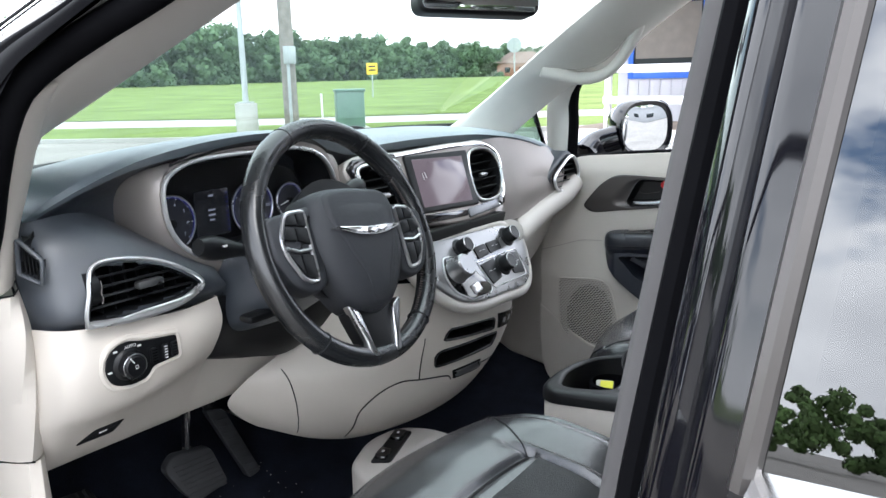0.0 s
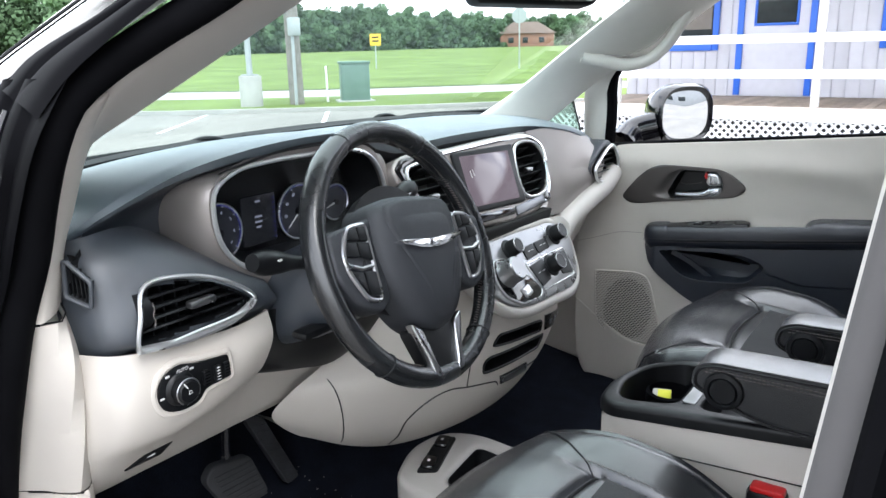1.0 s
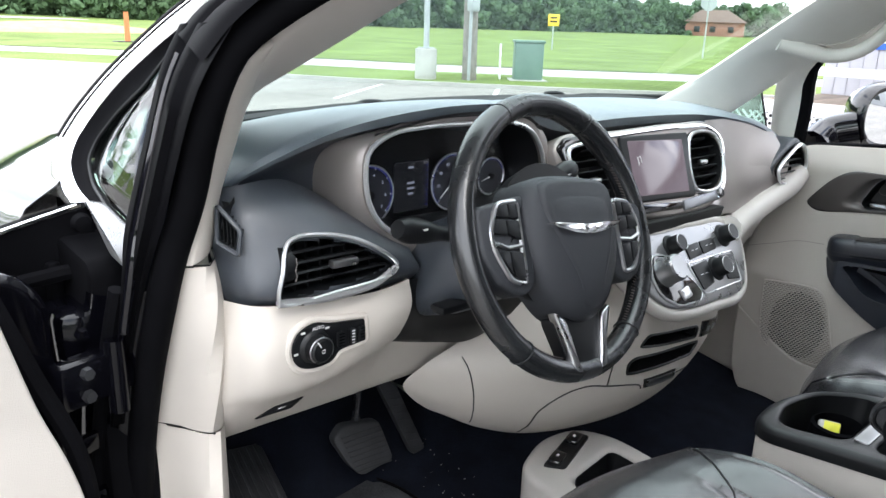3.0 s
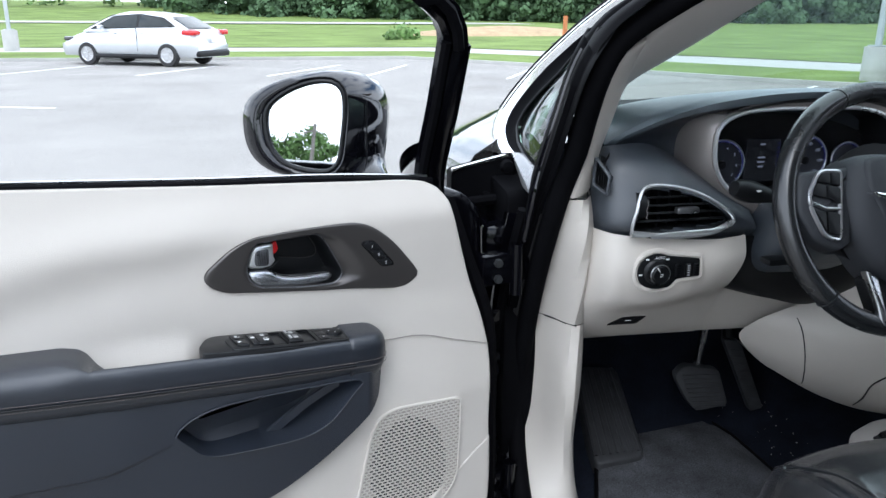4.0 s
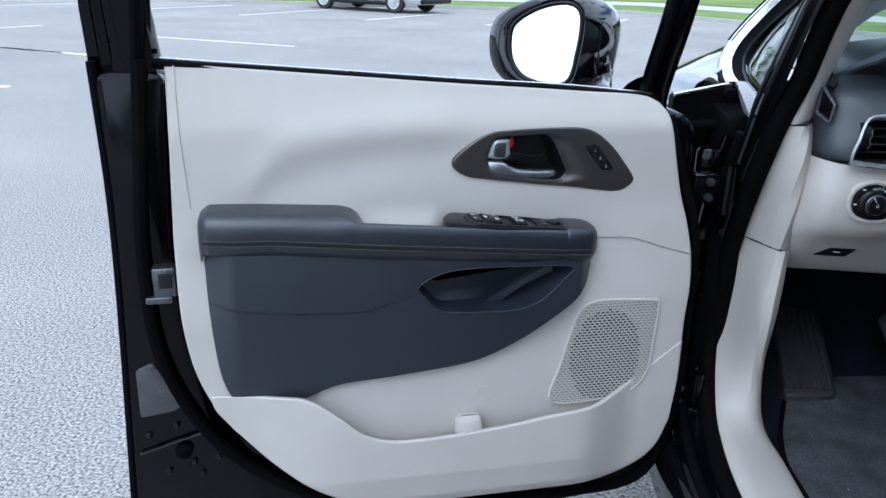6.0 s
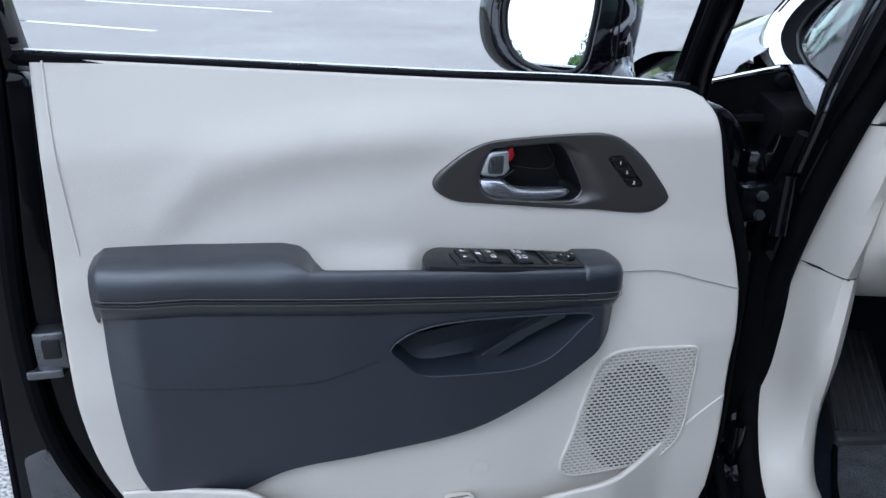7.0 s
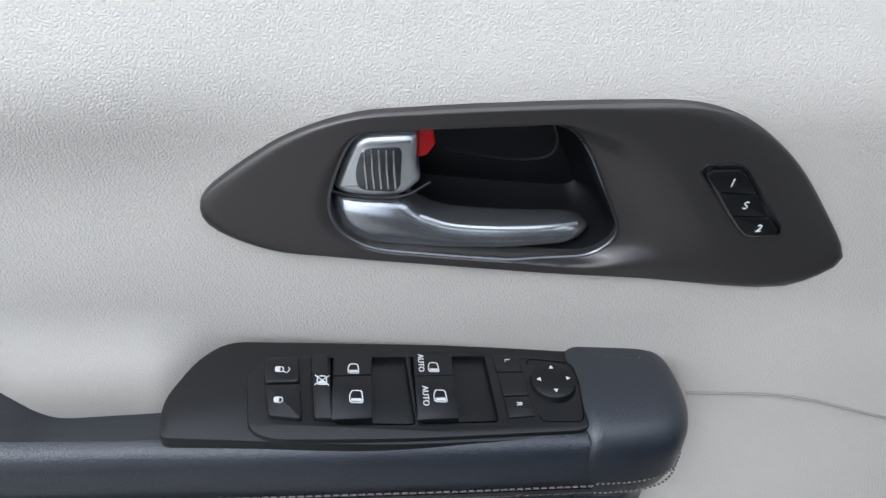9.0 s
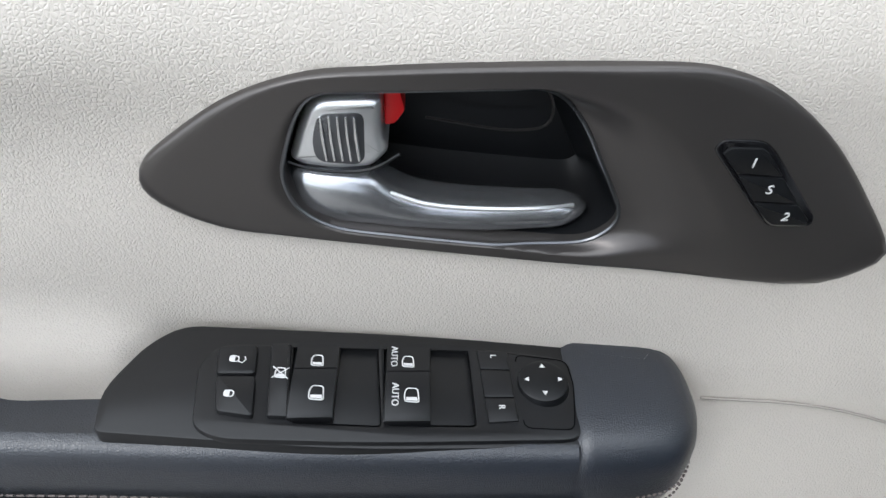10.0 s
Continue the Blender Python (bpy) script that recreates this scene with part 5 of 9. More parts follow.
# map pocket wall along the bottom
def pk_v(u, z):
    bulge = sstep(-0.045, 0.09, u) * sstep(0.70, 0.50, u)
    t = lerp(z, [0.42, 0.45, 0.50, 0.60], [0.25, 0.75, 1.0, 0.97])
    return max(trim_v(u, z), 0.0) + 0.0004 + 0.0061 * sstep(-0.060, 0.07, u) + 0.030 * bulge * t


pg = coons(P_BOT, [(-0.1163, 0.705), (-0.098, 0.692), (-0.076, 0.675), (-0.052, 0.655), (-0.024, 0.6365), (0.0, 0.6225), (0.044, 0.6075), (0.088, 0.6010), (0.149, 0.594), (0.198, 0.586), (0.2525, 0.580), (0.306, 0.575), (0.36, 0.5725), (0.413, 0.573), (0.444, 0.580), (0.475, 0.595), (0.505, 0.624), (0.539, 0.650), (0.5655, 0.664), (0.593, 0.6665), (0.642, 0.668), (0.714, 0.671)],
           [P_LEFT[0], P_LEFT[1], (-0.1163, 0.705)], [P_RIGHT[0], P_RIGHT[1], (0.714, 0.671)], 170, 40)
pk = part("map_pocket", cutgrid(pg, pk_v, dp), M_CREAMP, door, "cream plastic map pocket along the door bottom")
thicken(pk, 0.007)
part("pocket_divider", box((0.285, 0.046, 0.572), (0.050, 0.035, 0.058), 0.012), M_CREAMP, door)
part("moulded_emblem", tube([(0.252 + 0.013 * math.cos(t), trim_v(0.25, 0.63) + 0.0004, 0.632 + 0.013 * math.sin(t)) for t in np.linspace(0, 2 * math.pi, 33)[:-1]], 0.0007, 5, closed=True), M_CREAMP, door)

# loudspeaker grille: woven slots with shade painted on their backs, darker over the cone, paler round it
def gv(a, b, d):
    return Vector((a, trim_v(a, b) + 0.0034 + d, b))


def grille_field(outline, du, dz, hw, hh, slant, deep, place, depth=0.0007):
    """Slotted skin cell by cell: the skin with its slot walls, the dark backs and the pale backs."""
    rim = ([], [])
    back, pale = ([], []), ([], [])
    us_, zs_ = [p[0] for p in outline], [p[1] for p in outline]
    for r in range(int((max(zs_) - min(zs_)) / dz) + 1):
        z = min(zs_) + (r + 0.5) * dz
        for c in range(int((max(us_) - min(us_)) / du) + 3):
            u = min(us_) + (c - 0.5 + (0.5 if r % 2 else 0)) * du
            if not inside(u, z, outline):
                continue
            ring = [(-1, 0), (-0.62, -1), (0.62, -1), (1, 0), (0.62, 1), (-0.62, 1)]
            slot = [(u + x * hw, z + y * hh + slant * x * hw) for x, y in ring]
            cell = [(u - du / 2, z - slant * du / 2), (u - du * 0.4, z - dz / 2 - slant * du * 0.4), (u + du * 0.4, z - dz / 2 + slant * du * 0.4), (u + du / 2, z + slant * du / 2), (u + du * 0.4, z + dz / 2 + slant * du * 0.4), (u - du * 0.4, z + dz / 2 - slant * du * 0.4)]
            V, F = rim
            k = len(V)
            V += [place(a, b, 0.0) for a, b in cell] + [place(a, b, 0.0005) for a, b in slot] + [place(a, b, -depth) for a, b in slot]
            for i in range(6):
                j = (i + 1) % 6
                F += [(k + i, k + j, k + 6 + j, k + 6 + i), (k + 6 + i, k + 6 + j, k + 12 + j, k + 12 + i)]
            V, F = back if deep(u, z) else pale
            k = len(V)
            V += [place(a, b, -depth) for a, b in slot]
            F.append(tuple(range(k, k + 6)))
    return rim, back, pale


grille = part("speaker_grille", plate(inset(ccw(GRILLE), 0.001), -0.010, 0.0006, 0.0014, gv, [inset(ccw(GRILLE), 0.0052)], seg=3), M_CREAMP, door, "cream loudspeaker grille with rows of slots")
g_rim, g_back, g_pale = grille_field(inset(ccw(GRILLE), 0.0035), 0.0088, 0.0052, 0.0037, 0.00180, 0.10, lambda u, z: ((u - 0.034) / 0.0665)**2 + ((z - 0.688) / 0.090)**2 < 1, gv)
for nm, (gvs, gfs), gm, gl_ in (("grille_mesh", g_rim, M_CREAMP, "woven cream slotted mesh"), ("grille_slots", g_back, M_HOLESHADE, "closed slot backs coloured dark as deep shade"), ("blind_slots", g_pale, M_SHADEDCREAM, "shallow blind slot backs in shaded cream")):
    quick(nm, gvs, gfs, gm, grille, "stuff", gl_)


# black painted shell, latch, seals and window frame
SHELL = rounded([(-0.155, 1.085), (-0.10, 1.108), (0.30, 1.138), (0.775, 1.178), (0.848, 1.182), (0.845, 1.0), (0.850, 0.83), (0.872, 0.45), (0.862, 0.345), (0.10, 0.325), (-0.12, 0.345), (-0.150, 0.45)], 0.03, 4)


def shell_p(a, b, d):
    lean = lerp(b, [0.9, 1.02, 1.13, 1.2], [0.0, 0.10, 1.0, 1.0]) * lerp(a, [-0.15, 0.30, 0.75], [-0.085, -0.045, -0.012])
    return Vector((a, d + lean, b))


part("door_shell", plate(SHELL, -0.150, -0.042, 0.012, shell_p, seg=3), M_PAINTIN, door, "glossy black painted door shell")
part("outer_skin", plate(inset(ccw([(p, min(q, 1.06 + 0.06 * p)) for p, q in SHELL]), -0.006), -0.175, -0.145, 0.012, lambda a, b, d: Vector((a, d + 0.02 * (0.8 - b) - 0.05 * sstep(0.95, 1.2, b) * sstep(0.5, 0.0, a), b)), seg=2), M_PAINT, door, "glossy black outer door skin")
shut = rounded([(0.742, 1.180), (0.838, 1.182), (0.835, 1.0), (0.840, 0.83), (0.862, 0.40), (0.60, 0.352), (0.10, 0.340), (0.10, 0.375), (0.42, 0.385), (0.585, 0.43), (0.67, 0.50), (0.725, 0.60), (0.750, 0.75), (0.757, 0.93)], 0.02, 3)
part("shut_face", plate(shut, -0.045, -0.020, 0.006, dp), M_PAINTIN, door)
ws = spline([(0.775, -0.010, 1.20), (0.784, -0.006, 1.08), (0.797, -0.004, 0.95), (0.800, -0.004, 0.86), (0.798, -0.004, 0.80), (0.790, -0.004, 0.7324), (0.773, -0.004, 0.674), (0.746, -0.004, 0.6125), (0.698, -0.004, 0.541), (0.607, -0.004, 0.462), (0.477, -0.004, 0.393), (0.29, -0.006, 0.372), (0.05, -0.006, 0.370), (-0.085, -0.008, 0.392), (-0.135, -0.012, 0.50), (-0.140, -0.012, 0.75), (-0.132, -0.014, 0.90), (-0.100, -0.03, 1.01), (-0.080, -0.06, 1.10)], 110)
part("weatherstrip", tube(ws, 0.0105, 8), M_RUBBER, door, "black rubber door weatherstrip")
outer_ws = spline([(0.842, -0.034, 1.195), (0.839, -0.034, 1.0), (0.844, -0.034, 0.83), (0.866, -0.034, 0.42)], 30)
part("edge_seal", tube(outer_ws, 0.008, 8), M_RUBBER, door)
lt = part("latch", box((0.771, -0.012, 0.862), (0.036, 0.030, 0.050), 0.004), M_STEEL, door, "steel door latch")
# Proud dark block: the slot's shade is put into its colour.
part("latch_slot", box((0.769, 0.004, 0.866), (0.020, 0.006, 0.024), 0.002), M_HOLESHADE, lt)
part("latch_plate", box((0.780, -0.002, 0.835), (0.042, 0.022, 0.012), 0.003), M_STEEL, lt)
part("paint_patch", plate(rounded([(0.806, 0.714), (0.834, 0.702), (0.8355, 0.612), (0.780, 0.620), (0.764, 0.6335)], 0.006, 2), -0.022, -0.0175, 0.0015, dp), M_STEEL, door, "pale smooth plastic film patch")
part("drain_grommet", lathe([(0.0001, 0.012), (0.006, 0.012), (0.008, 0.008), (0.014, 0.006), (0.015, 0.0)], Matrix.Translation((0.7717, -0.020, 0.540)) @ Matrix.Rotation(-math.pi / 2, 4, "X"), 20), M_RUBBER, door)
part("shut_crease", tube([(0.842, -0.018, 0.541), (0.800, -0.017, 0.555), (0.735, -0.016, 0.575)], 0.0035, 8), M_PAINTIN, door)
for u, z in ((0.826, 0.575), (0.757, 0.515), (0.780, 0.590), (0.800, 0.500), (0.715, 0.520), (0.745, 0.488)):
    part("clip", lathe([(0.0001, 0.006), (0.004, 0.005), (0.006, 0.0)], Matrix.Translation((u, -0.020, z)) @ Matrix.Rotation(-math.pi / 2, 4, "X"), 12), M_BLACKP, door)
# belt line: seal and bright strip
belt = [(u, lerp(u, [-0.06, 0.30, 0.745], [-0.062, -0.041, -0.031]), z) for u, z in spline([(-0.050, 1.130), (0.10, 1.1455), (0.30, 1.1590), (0.50, 1.1735), (0.775, 1.1930)], 30)]
part("belt_seal", tube(belt, 0.0072, 8), M_RUBBER, door, "black window belt seal")
part("belt_bright_strip", tube([(u, v - 0.016, z + 0.006) for u, v, z in belt], 0.0026, 6), M_SILVER, door, "thin bright strip along the window ledge")
PF = [(-0.4, -0.5), (0.4, -0.5), (0.5, -0.2), (0.5, 0.3), (0.3, 0.5), (-0.3, 0.5), (-0.5, 0.3), (-0.5, -0.2)]
fp = spline([(-0.072, -0.112, 1.08), (-0.068, -0.106, 1.13), (-0.069, -0.060, 1.25), (-0.067, -0.022, 1.345)], 14)
part("front_post", tube(fp, 0.042, bm=None, profile=PF), M_PAINTIN, door, "black window frame front post")
part("front_post_seal", tube([(a + 0.022, b + 0.02, c) for a, b, c in fp], 0.008, 6), M_RUBBER, door)
tp = spline([(-0.067, -0.024, 1.335), (-0.050, -0.010, 1.38), (0.02, 0.005, 1.43), (0.22, 0.04, 1.56), (0.45, 0.06, 1.66), (0.66, 0.07, 1.70), (0.735, 0.065, 1.68), (0.760, 0.04, 1.55), (0.770, -0.005, 1.36), (0.790, -0.05, 1.18)], 50)
part("window_frame", tube(tp, [lerp(i, [0, 22, 34, 49], [0.038, 0.040, 0.052, 0.052]) for i in range(50)], profile=PF), M_PAINTIN, door, "black window frame around the open window")
part("window_frame_seal", tube([(a - 0.012 * (1 if a > 0.7 else -0.4), b + 0.028, c - (0.02 if 0 < a < 0.7 else 0)) for a, b, c in tp], 0.009, 6), M_RUBBER, door)
# broad layered rear post
rz, ru0, ru1, rv = [1.17, 1.27, 1.37, 1.48, 1.58, 1.68, 1.72], [0.748, 0.756, 0.762, 0.766, 0.766, 0.755, 0.735], [0.848, 0.847, 0.841, 0.834, 0.824, 0.800, 0.77], [-0.050, -0.028, -0.006, 0.018, 0.040, 0.058, 0.064]
rprof = [(0.0, -0.02), (0.0, 0.004), (0.05, 0.020), (0.17, 0.022), (0.22, 0.008), (0.28, 0.006), (0.33, 0.024), (0.50, 0.026), (0.56, 0.006), (0.655, 0.005), (0.665, 0.001), (0.675, 0.005), (0.82, 0.006), (0.83, 0.002), (0.84, 0.006), (1.0, 0.004), (1.0, -0.04)]
zz = np.linspace(1.17, 1.72, 24)
rows = [[(lerp(z, rz, ru0) * (1 - t) + lerp(z, rz, ru1) * t, lerp(z, rz, rv) + h, z) for z in zz] for t, h in rprof]
part("rear_post", sheet(rows), M_PAINTIN, door, "layered black rear window post", sharp=50)
for u, z in ((0.803, 1.225), (0.803, 1.205), (0.760, 1.210), (0.760, 1.195)):
    part("post_clip", box((u, -0.030, z), (0.020, 0.012, 0.007), 0.002), M_RUBBER, door)

# door mirror: housing, rim, glass, foot
mir = thing("door_mirror", "black door mirror with a bright clear glass on the open door", "car mirror", DOOR, local=True)
MC, MA = Vector((0.100, -0.228, 1.205)), radians(58)
mn = Vector((math.cos(MA), math.sin(MA), 0.13)).normalized()   # way the glass faces
ma = Vector((-mn.y, mn.x, 0)).normalized()                      # across the glass, towards the hinges
mb = ma.cross(mn)
if mb.z < 0:
    mb = -mb
GLASS_K = 0.92
GL = [(-0.067, 0.027), (-0.0546, 0.042), (-0.023, 0.062), (0.019, 0.075), (0.050, 0.074), (0.064, 0.062), (0.068, 0.032), (0.064, -0.018), (0.0556, -0.063), (0.040, -0.076), (-0.002, -0.075), (-0.039, -0.063), (-0.060, -0.040), (-0.069, -0.008)]


def mloop(grow, back, sx=0.0, sz=0.0, left=0.0, squeeze=1.0):
    """The glass outline grown, pushed back and shifted."""
    out = []
    for x, y in inset(ccw([tuple(p) for p in spline([(q * GLASS_K + 0.002, w * GLASS_K) for q, w in GL], 48, True)]), -grow):
        x = x * squeeze + sx - left * sstep(0.03, -0.07, x)
        out.append(MC + ma * x + mb * (y * squeeze + sz) - mn * back)
    return out


rows = [mloop(0.002, 0.004), mloop(0.006, -0.006), mloop(0.010, -0.008, left=0.012), mloop(0.018, 0.004, left=0.026), mloop(0.023, 0.030, 0.008, left=0.028), mloop(0.025, 0.065, 0.022, left=0.026),
        mloop(0.021, 0.100, 0.036, -0.002, 0.018), mloop(0.008, 0.132, 0.048, -0.004, 0.0), mloop(-0.016, 0.152, 0.054, -0.006), mloop(-0.040, 0.162, 0.042, -0.008, 0, 0.7), mloop(-0.05, 0.166, 0.042, -0.008, 0, 0.2)]
part("housing", sheet(rows, closed_u=True, caps=True), M_PAINT, mir, "glossy black mirror housing", sharp=70)
bm = bmesh.new()
bm.faces.new([bm.verts.new(p) for p in mloop(0.0, -0.001)])
part("mirror_glass", bm, M_MIRROR, mir, "clear mirror glass", flat=True)
part("glass_rim", tube(mloop(0.003, -0.004), 0.004, 8, closed=True), M_BLACKP, mir)
foot = [MC + ma * 0.055 - mn * 0.085 - Vector((0, 0, 0.03)), MC + ma * 0.075 - mn * 0.08 - Vector((0, 0, 0.075)), Vector((0.015, -0.185, 1.085)), Vector((0.025, -0.16, 1.04))]
part("foot", tube(spline(foot, 12), [0.062, 0.058, 0.052, 0.048, 0.046, 0.046, 0.048, 0.05, 0.05, 0.05, 0.048, 0.046], 14), M_PAINT, mir)
part("housing_seam", tube([MC + ma * (0.098) - mn * 0.03 + mb * z for z in (0.045, 0.02, -0.02, -0.06)], 0.0012, 5), M_BLACKP, mir)

# hinge area: hinges, check strap, rubber cable boot
for z in (0.97, 0.55):
    h = part("hinge", box((-0.185, -0.055, z), (0.10, 0.030, 0.055), 0.006), M_PAINTIN, door, "black painted door hinge")
    part("hinge_pin", tube([(-0.20, -0.035, z - 0.045), (-0.20, -0.035, z + 0.045)], 0.012, 10), M_PAINTIN, h)
    for dz in (-0.014, 0.014):
        part("bolt", lathe([(0.0001, 0.008), (0.007, 0.008), (0.008, 0.0)], Matrix.Translation((-0.165, -0.040, z + dz)) @ Matrix.Rotation(-math.pi / 2, 4, "X"), 6), M_STEEL, h)
part("check_strap", box((-0.165, -0.085, 0.87), (0.07, 0.012, 0.024), 0.003), M_PAINTIN, door, "steel door check strap")
boot = [(-0.130, -0.085, 0.82), (-0.155, -0.075, 0.805), (-0.166, -0.075, 0.775), (-0.162, -0.085, 0.735), (-0.150, -0.10, 0.70)]
bp = spline(boot, 56)
part("cable_boot", tube(bp, [0.021 + (0.0035 if (i // 2) % 2 else 0) for i in range(56)], 14), M_RUBBER, door, "ribbed black rubber cable boot")


# ---- minivan body round the cabin ----
def loft(rows, nu, nv):
    """A smooth surface through a few long curves, each given by its own points."""
    R = [spline(r, nu) for r in rows]
    cols = [spline([r[i] for r in R], nv) for i in range(nu)]
    return [[tuple(cols[i][j]) for i in range(nu)] for j in range(nv)]


body = thing("minivan_body", "glossy black minivan body shell round a cream and black cabin", "minivan", Matrix.Translation((0, -1.0, 0)))
PIL = [(0.66, 0.45, 1.193), (0.597, 0.20, 1.333), (0.521, -0.10, 1.50), (0.444, -0.40, 1.668)]   # windscreen edge, one side

# windscreen, roof and headliner
L0, R0 = spline([(-x, y, z) for x, y, z in PIL], 16), spline(PIL, 16)
rows = []
for a, b in zip(L0, R0):
    a, b = Vector(a) + Vector((-0.07, 0.012, 0.012)), Vector(b) + Vector((0.07, 0.012, 0.012))
    rows.append([a.lerp(b, s) + Vector((0, 0.17, 0.035)) * (4 * s * (1 - s)) * (0.75 if i else 0.75) for i, s in enumerate(np.linspace(0, 1, 17))])
rows = [[p + (p - q) * k for p, q in zip(rows[0], rows[1])] for k in (1.6, 0.8)] + rows
wsn = part("windscreen", sheet(rows), G_SCREEN, body, "lightly green tinted windscreen")
wsn.visible_shadow = False
part("roof_panel", box((0, -2.35, 1.80), (1.55, 3.7, 0.05), 0.02), M_PAINT, body)
part("roof_rail", box((-0.80, -2.2, 1.74), (0.10, 3.4, 0.12), 0.04), M_PAINT, body)
part("roof_rail", box((0.80, -2.2, 1.74), (0.10, 3.4, 0.12), 0.04), M_PAINT, body)
hl = [[(x, y, z) for x in np.linspace(-0.72, 0.72, 9)] for y, z in ((-0.44, 1.69), (-0.60, 1.725), (-1.2, 1.75), (-4.1, 1.74))]
part("headliner", sheet(hl), M_HEAD, body, "pale fabric headliner")

# left A-pillar trim: a cream strip from the dash up along the windscreen
P_O = spline([(-0.792, 0.055, 1.262), (-0.783, 0.002, 1.338), (-0.745, -0.063, 1.394), (-0.71, -0.113, 1.430), (-0.64, -0.215, 1.505), (-0.56, -0.355, 1.605)], 30)
P_I = spline([(-0.768, 0.120, 1.250), (-0.7575, 0.088, 1.285), (-0.722, 0.038, 1.323), (-0.685, -0.012, 1.360), (-0.615, -0.112, 1.434), (-0.53, -0.250, 1.530)], 30)
P_G = spline([(-0.70, 0.40, 1.18), (-0.655, 0.30, 1.265), (-0.625, 0.22, 1.310), (-0.590, 0.12, 1.365), (-0.53, -0.08, 1.48), (-0.46, -0.32, 1.615)], 30)
rows = [[(a - 0.010, b + 0.004, c + 0.024) for a, b, c in P_O]]
for t, out in ((0.0, 0.0), (0.12, 0.006), (0.30, 0.010), (0.55, 0.011), (0.80, 0.007), (0.94, 0.002)):
    rows.append([tuple(np.array(o) * (1 - t) + np.array(i) * t + np.array((0.15, -0.9, 0.25)) * out) for o, i in zip(P_O, P_I)])
rows += [[tuple(np.array(i) * (1 - t) + np.array(g) * t) for i, g in zip(P_I, P_G)] for t in (0.0, 0.08, 0.5, 1.0)]
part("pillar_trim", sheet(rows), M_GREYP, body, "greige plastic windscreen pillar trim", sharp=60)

# left door opening: cream trim, seal, black pillar
trimL = [[(-0.800, 0.22, 1.108), (-0.775, 0.23, 1.05), (-0.775, 0.23, 0.95), (-0.785, 0.235, 0.868)],
         [(-0.802, 0.118, 1.108), (-0.790, 0.118, 1.05), (-0.790, 0.118, 0.95), (-0.795, 0.12, 0.868)],
         [(-0.829, 0.068, 1.100), (-0.826, 0.062, 1.05), (-0.822, 0.075, 0.95), (-0.818, 0.100, 0.868)],
         [(-0.847, 0.085, 1.096), (-0.850, 0.105, 1.03), (-0.853, 0.140, 0.95), (-0.853, 0.158, 0.868)],
         [(-0.868, 0.115, 1.094), (-0.872, 0.140, 1.03), (-0.874, 0.165, 0.95), (-0.874, 0.185, 0.868)]]
part("door_opening_trim", sheet(loft(trimL, 30, 16)), M_CREAMP, body, "cream plastic trim of the door opening")
S_L = spline([(-0.866, 0.104, 1.098), (-0.850, 0.086, 1.160), (-0.842, 0.050, 1.24), (-0.836, 0.010, 1.31), (-0.812, 0.002, 1.345), (-0.786, 0.000, 1.358)], 30)
S_M = spline([(-0.845, 0.078, 1.100), (-0.829, 0.066, 1.180), (-0.829, 0.030, 1.25), (-0.825, -0.006, 1.31), (-0.806, -0.012, 1.339), (-0.785, -0.010, 1.352)], 30)
S_R = spline([(-0.806, 0.105, 1.108), (-0.794, 0.100, 1.175), (-0.789, 0.075, 1.225), (-0.786, 0.045, 1.280), (-0.785, 0.018, 1.318), (-0.781, 0.000, 1.342)], 30)
S_B = spline([(-0.790, 0.170, 1.110), (-0.780, 0.160, 1.175), (-0.776, 0.130, 1.225), (-0.772, 0.100, 1.270), (-0.772, 0.060, 1.300), (-0.772, 0.030, 1.325)], 30)
rows = [S_L, S_M] + [[tuple(np.array(p) * (1 - t) + np.array(q) * t + np.array((-0.2, -0.98, 0)) * 0.008 * math.sin(math.pi * t)) for p, q in zip(S_M, S_R)] for t in (0.12, 0.3, 0.5, 0.7, 0.88)] + [S_R, S_B]
part("pillar_edge_trim", sheet(rows), M_CREAMP, body, "cream strip between the door seal and the dashboard", sharp=60)
lowL = [[(-0.785, 0.230, 0.866), (-0.785, 0.22, 0.75), (-0.785, 0.22, 0.60), (-0.765, 0.13, 0.45), (-0.745, 0.02, 0.430), (-0.745, -0.15, 0.430), (-0.745, -0.75, 0.430)],
        [(-0.795, 0.118, 0.866), (-0.80, 0.105, 0.75), (-0.80, 0.120, 0.60), (-0.79, 0.095, 0.50), (-0.775, 0.02, 0.478), (-0.775, -0.15, 0.474), (-0.775, -0.75, 0.474)],
        [(-0.819, 0.100, 0.866), (-0.824, 0.086, 0.75), (-0.822, 0.105, 0.60), (-0.815, 0.075, 0.515), (-0.80, 0.0, 0.490), (-0.80, -0.15, 0.486), (-0.80, -0.75, 0.486)],
        [(-0.853, 0.160, 0.866), (-0.856, 0.165, 0.75), (-0.862, 0.155, 0.62), (-0.872, 0.10, 0.535), (-0.882, -0.02, 0.506), (-0.885, -0.20, 0.500), (-0.885, -0.75, 0.500)],
        [(-0.875, 0.190, 0.866), (-0.878, 0.19, 0.75), (-0.884, 0.17, 0.61), (-0.892, 0.11, 0.525), (-0.900, -0.02, 0.495), (-0.900, -0.20, 0.488), (-0.900, -0.75, 0.488)]]
part("sill_trim", sheet(loft(lowL, 60, 16)), M_CREAMP, body, "cream plastic sill and kick trim")
part("trim_joint", tube([(-0.818, 0.0985, 0.8675), (-0.836, 0.128, 0.8675), (-0.855, 0.158, 0.8675)], 0.0015, 5), M_BLACKP, body)
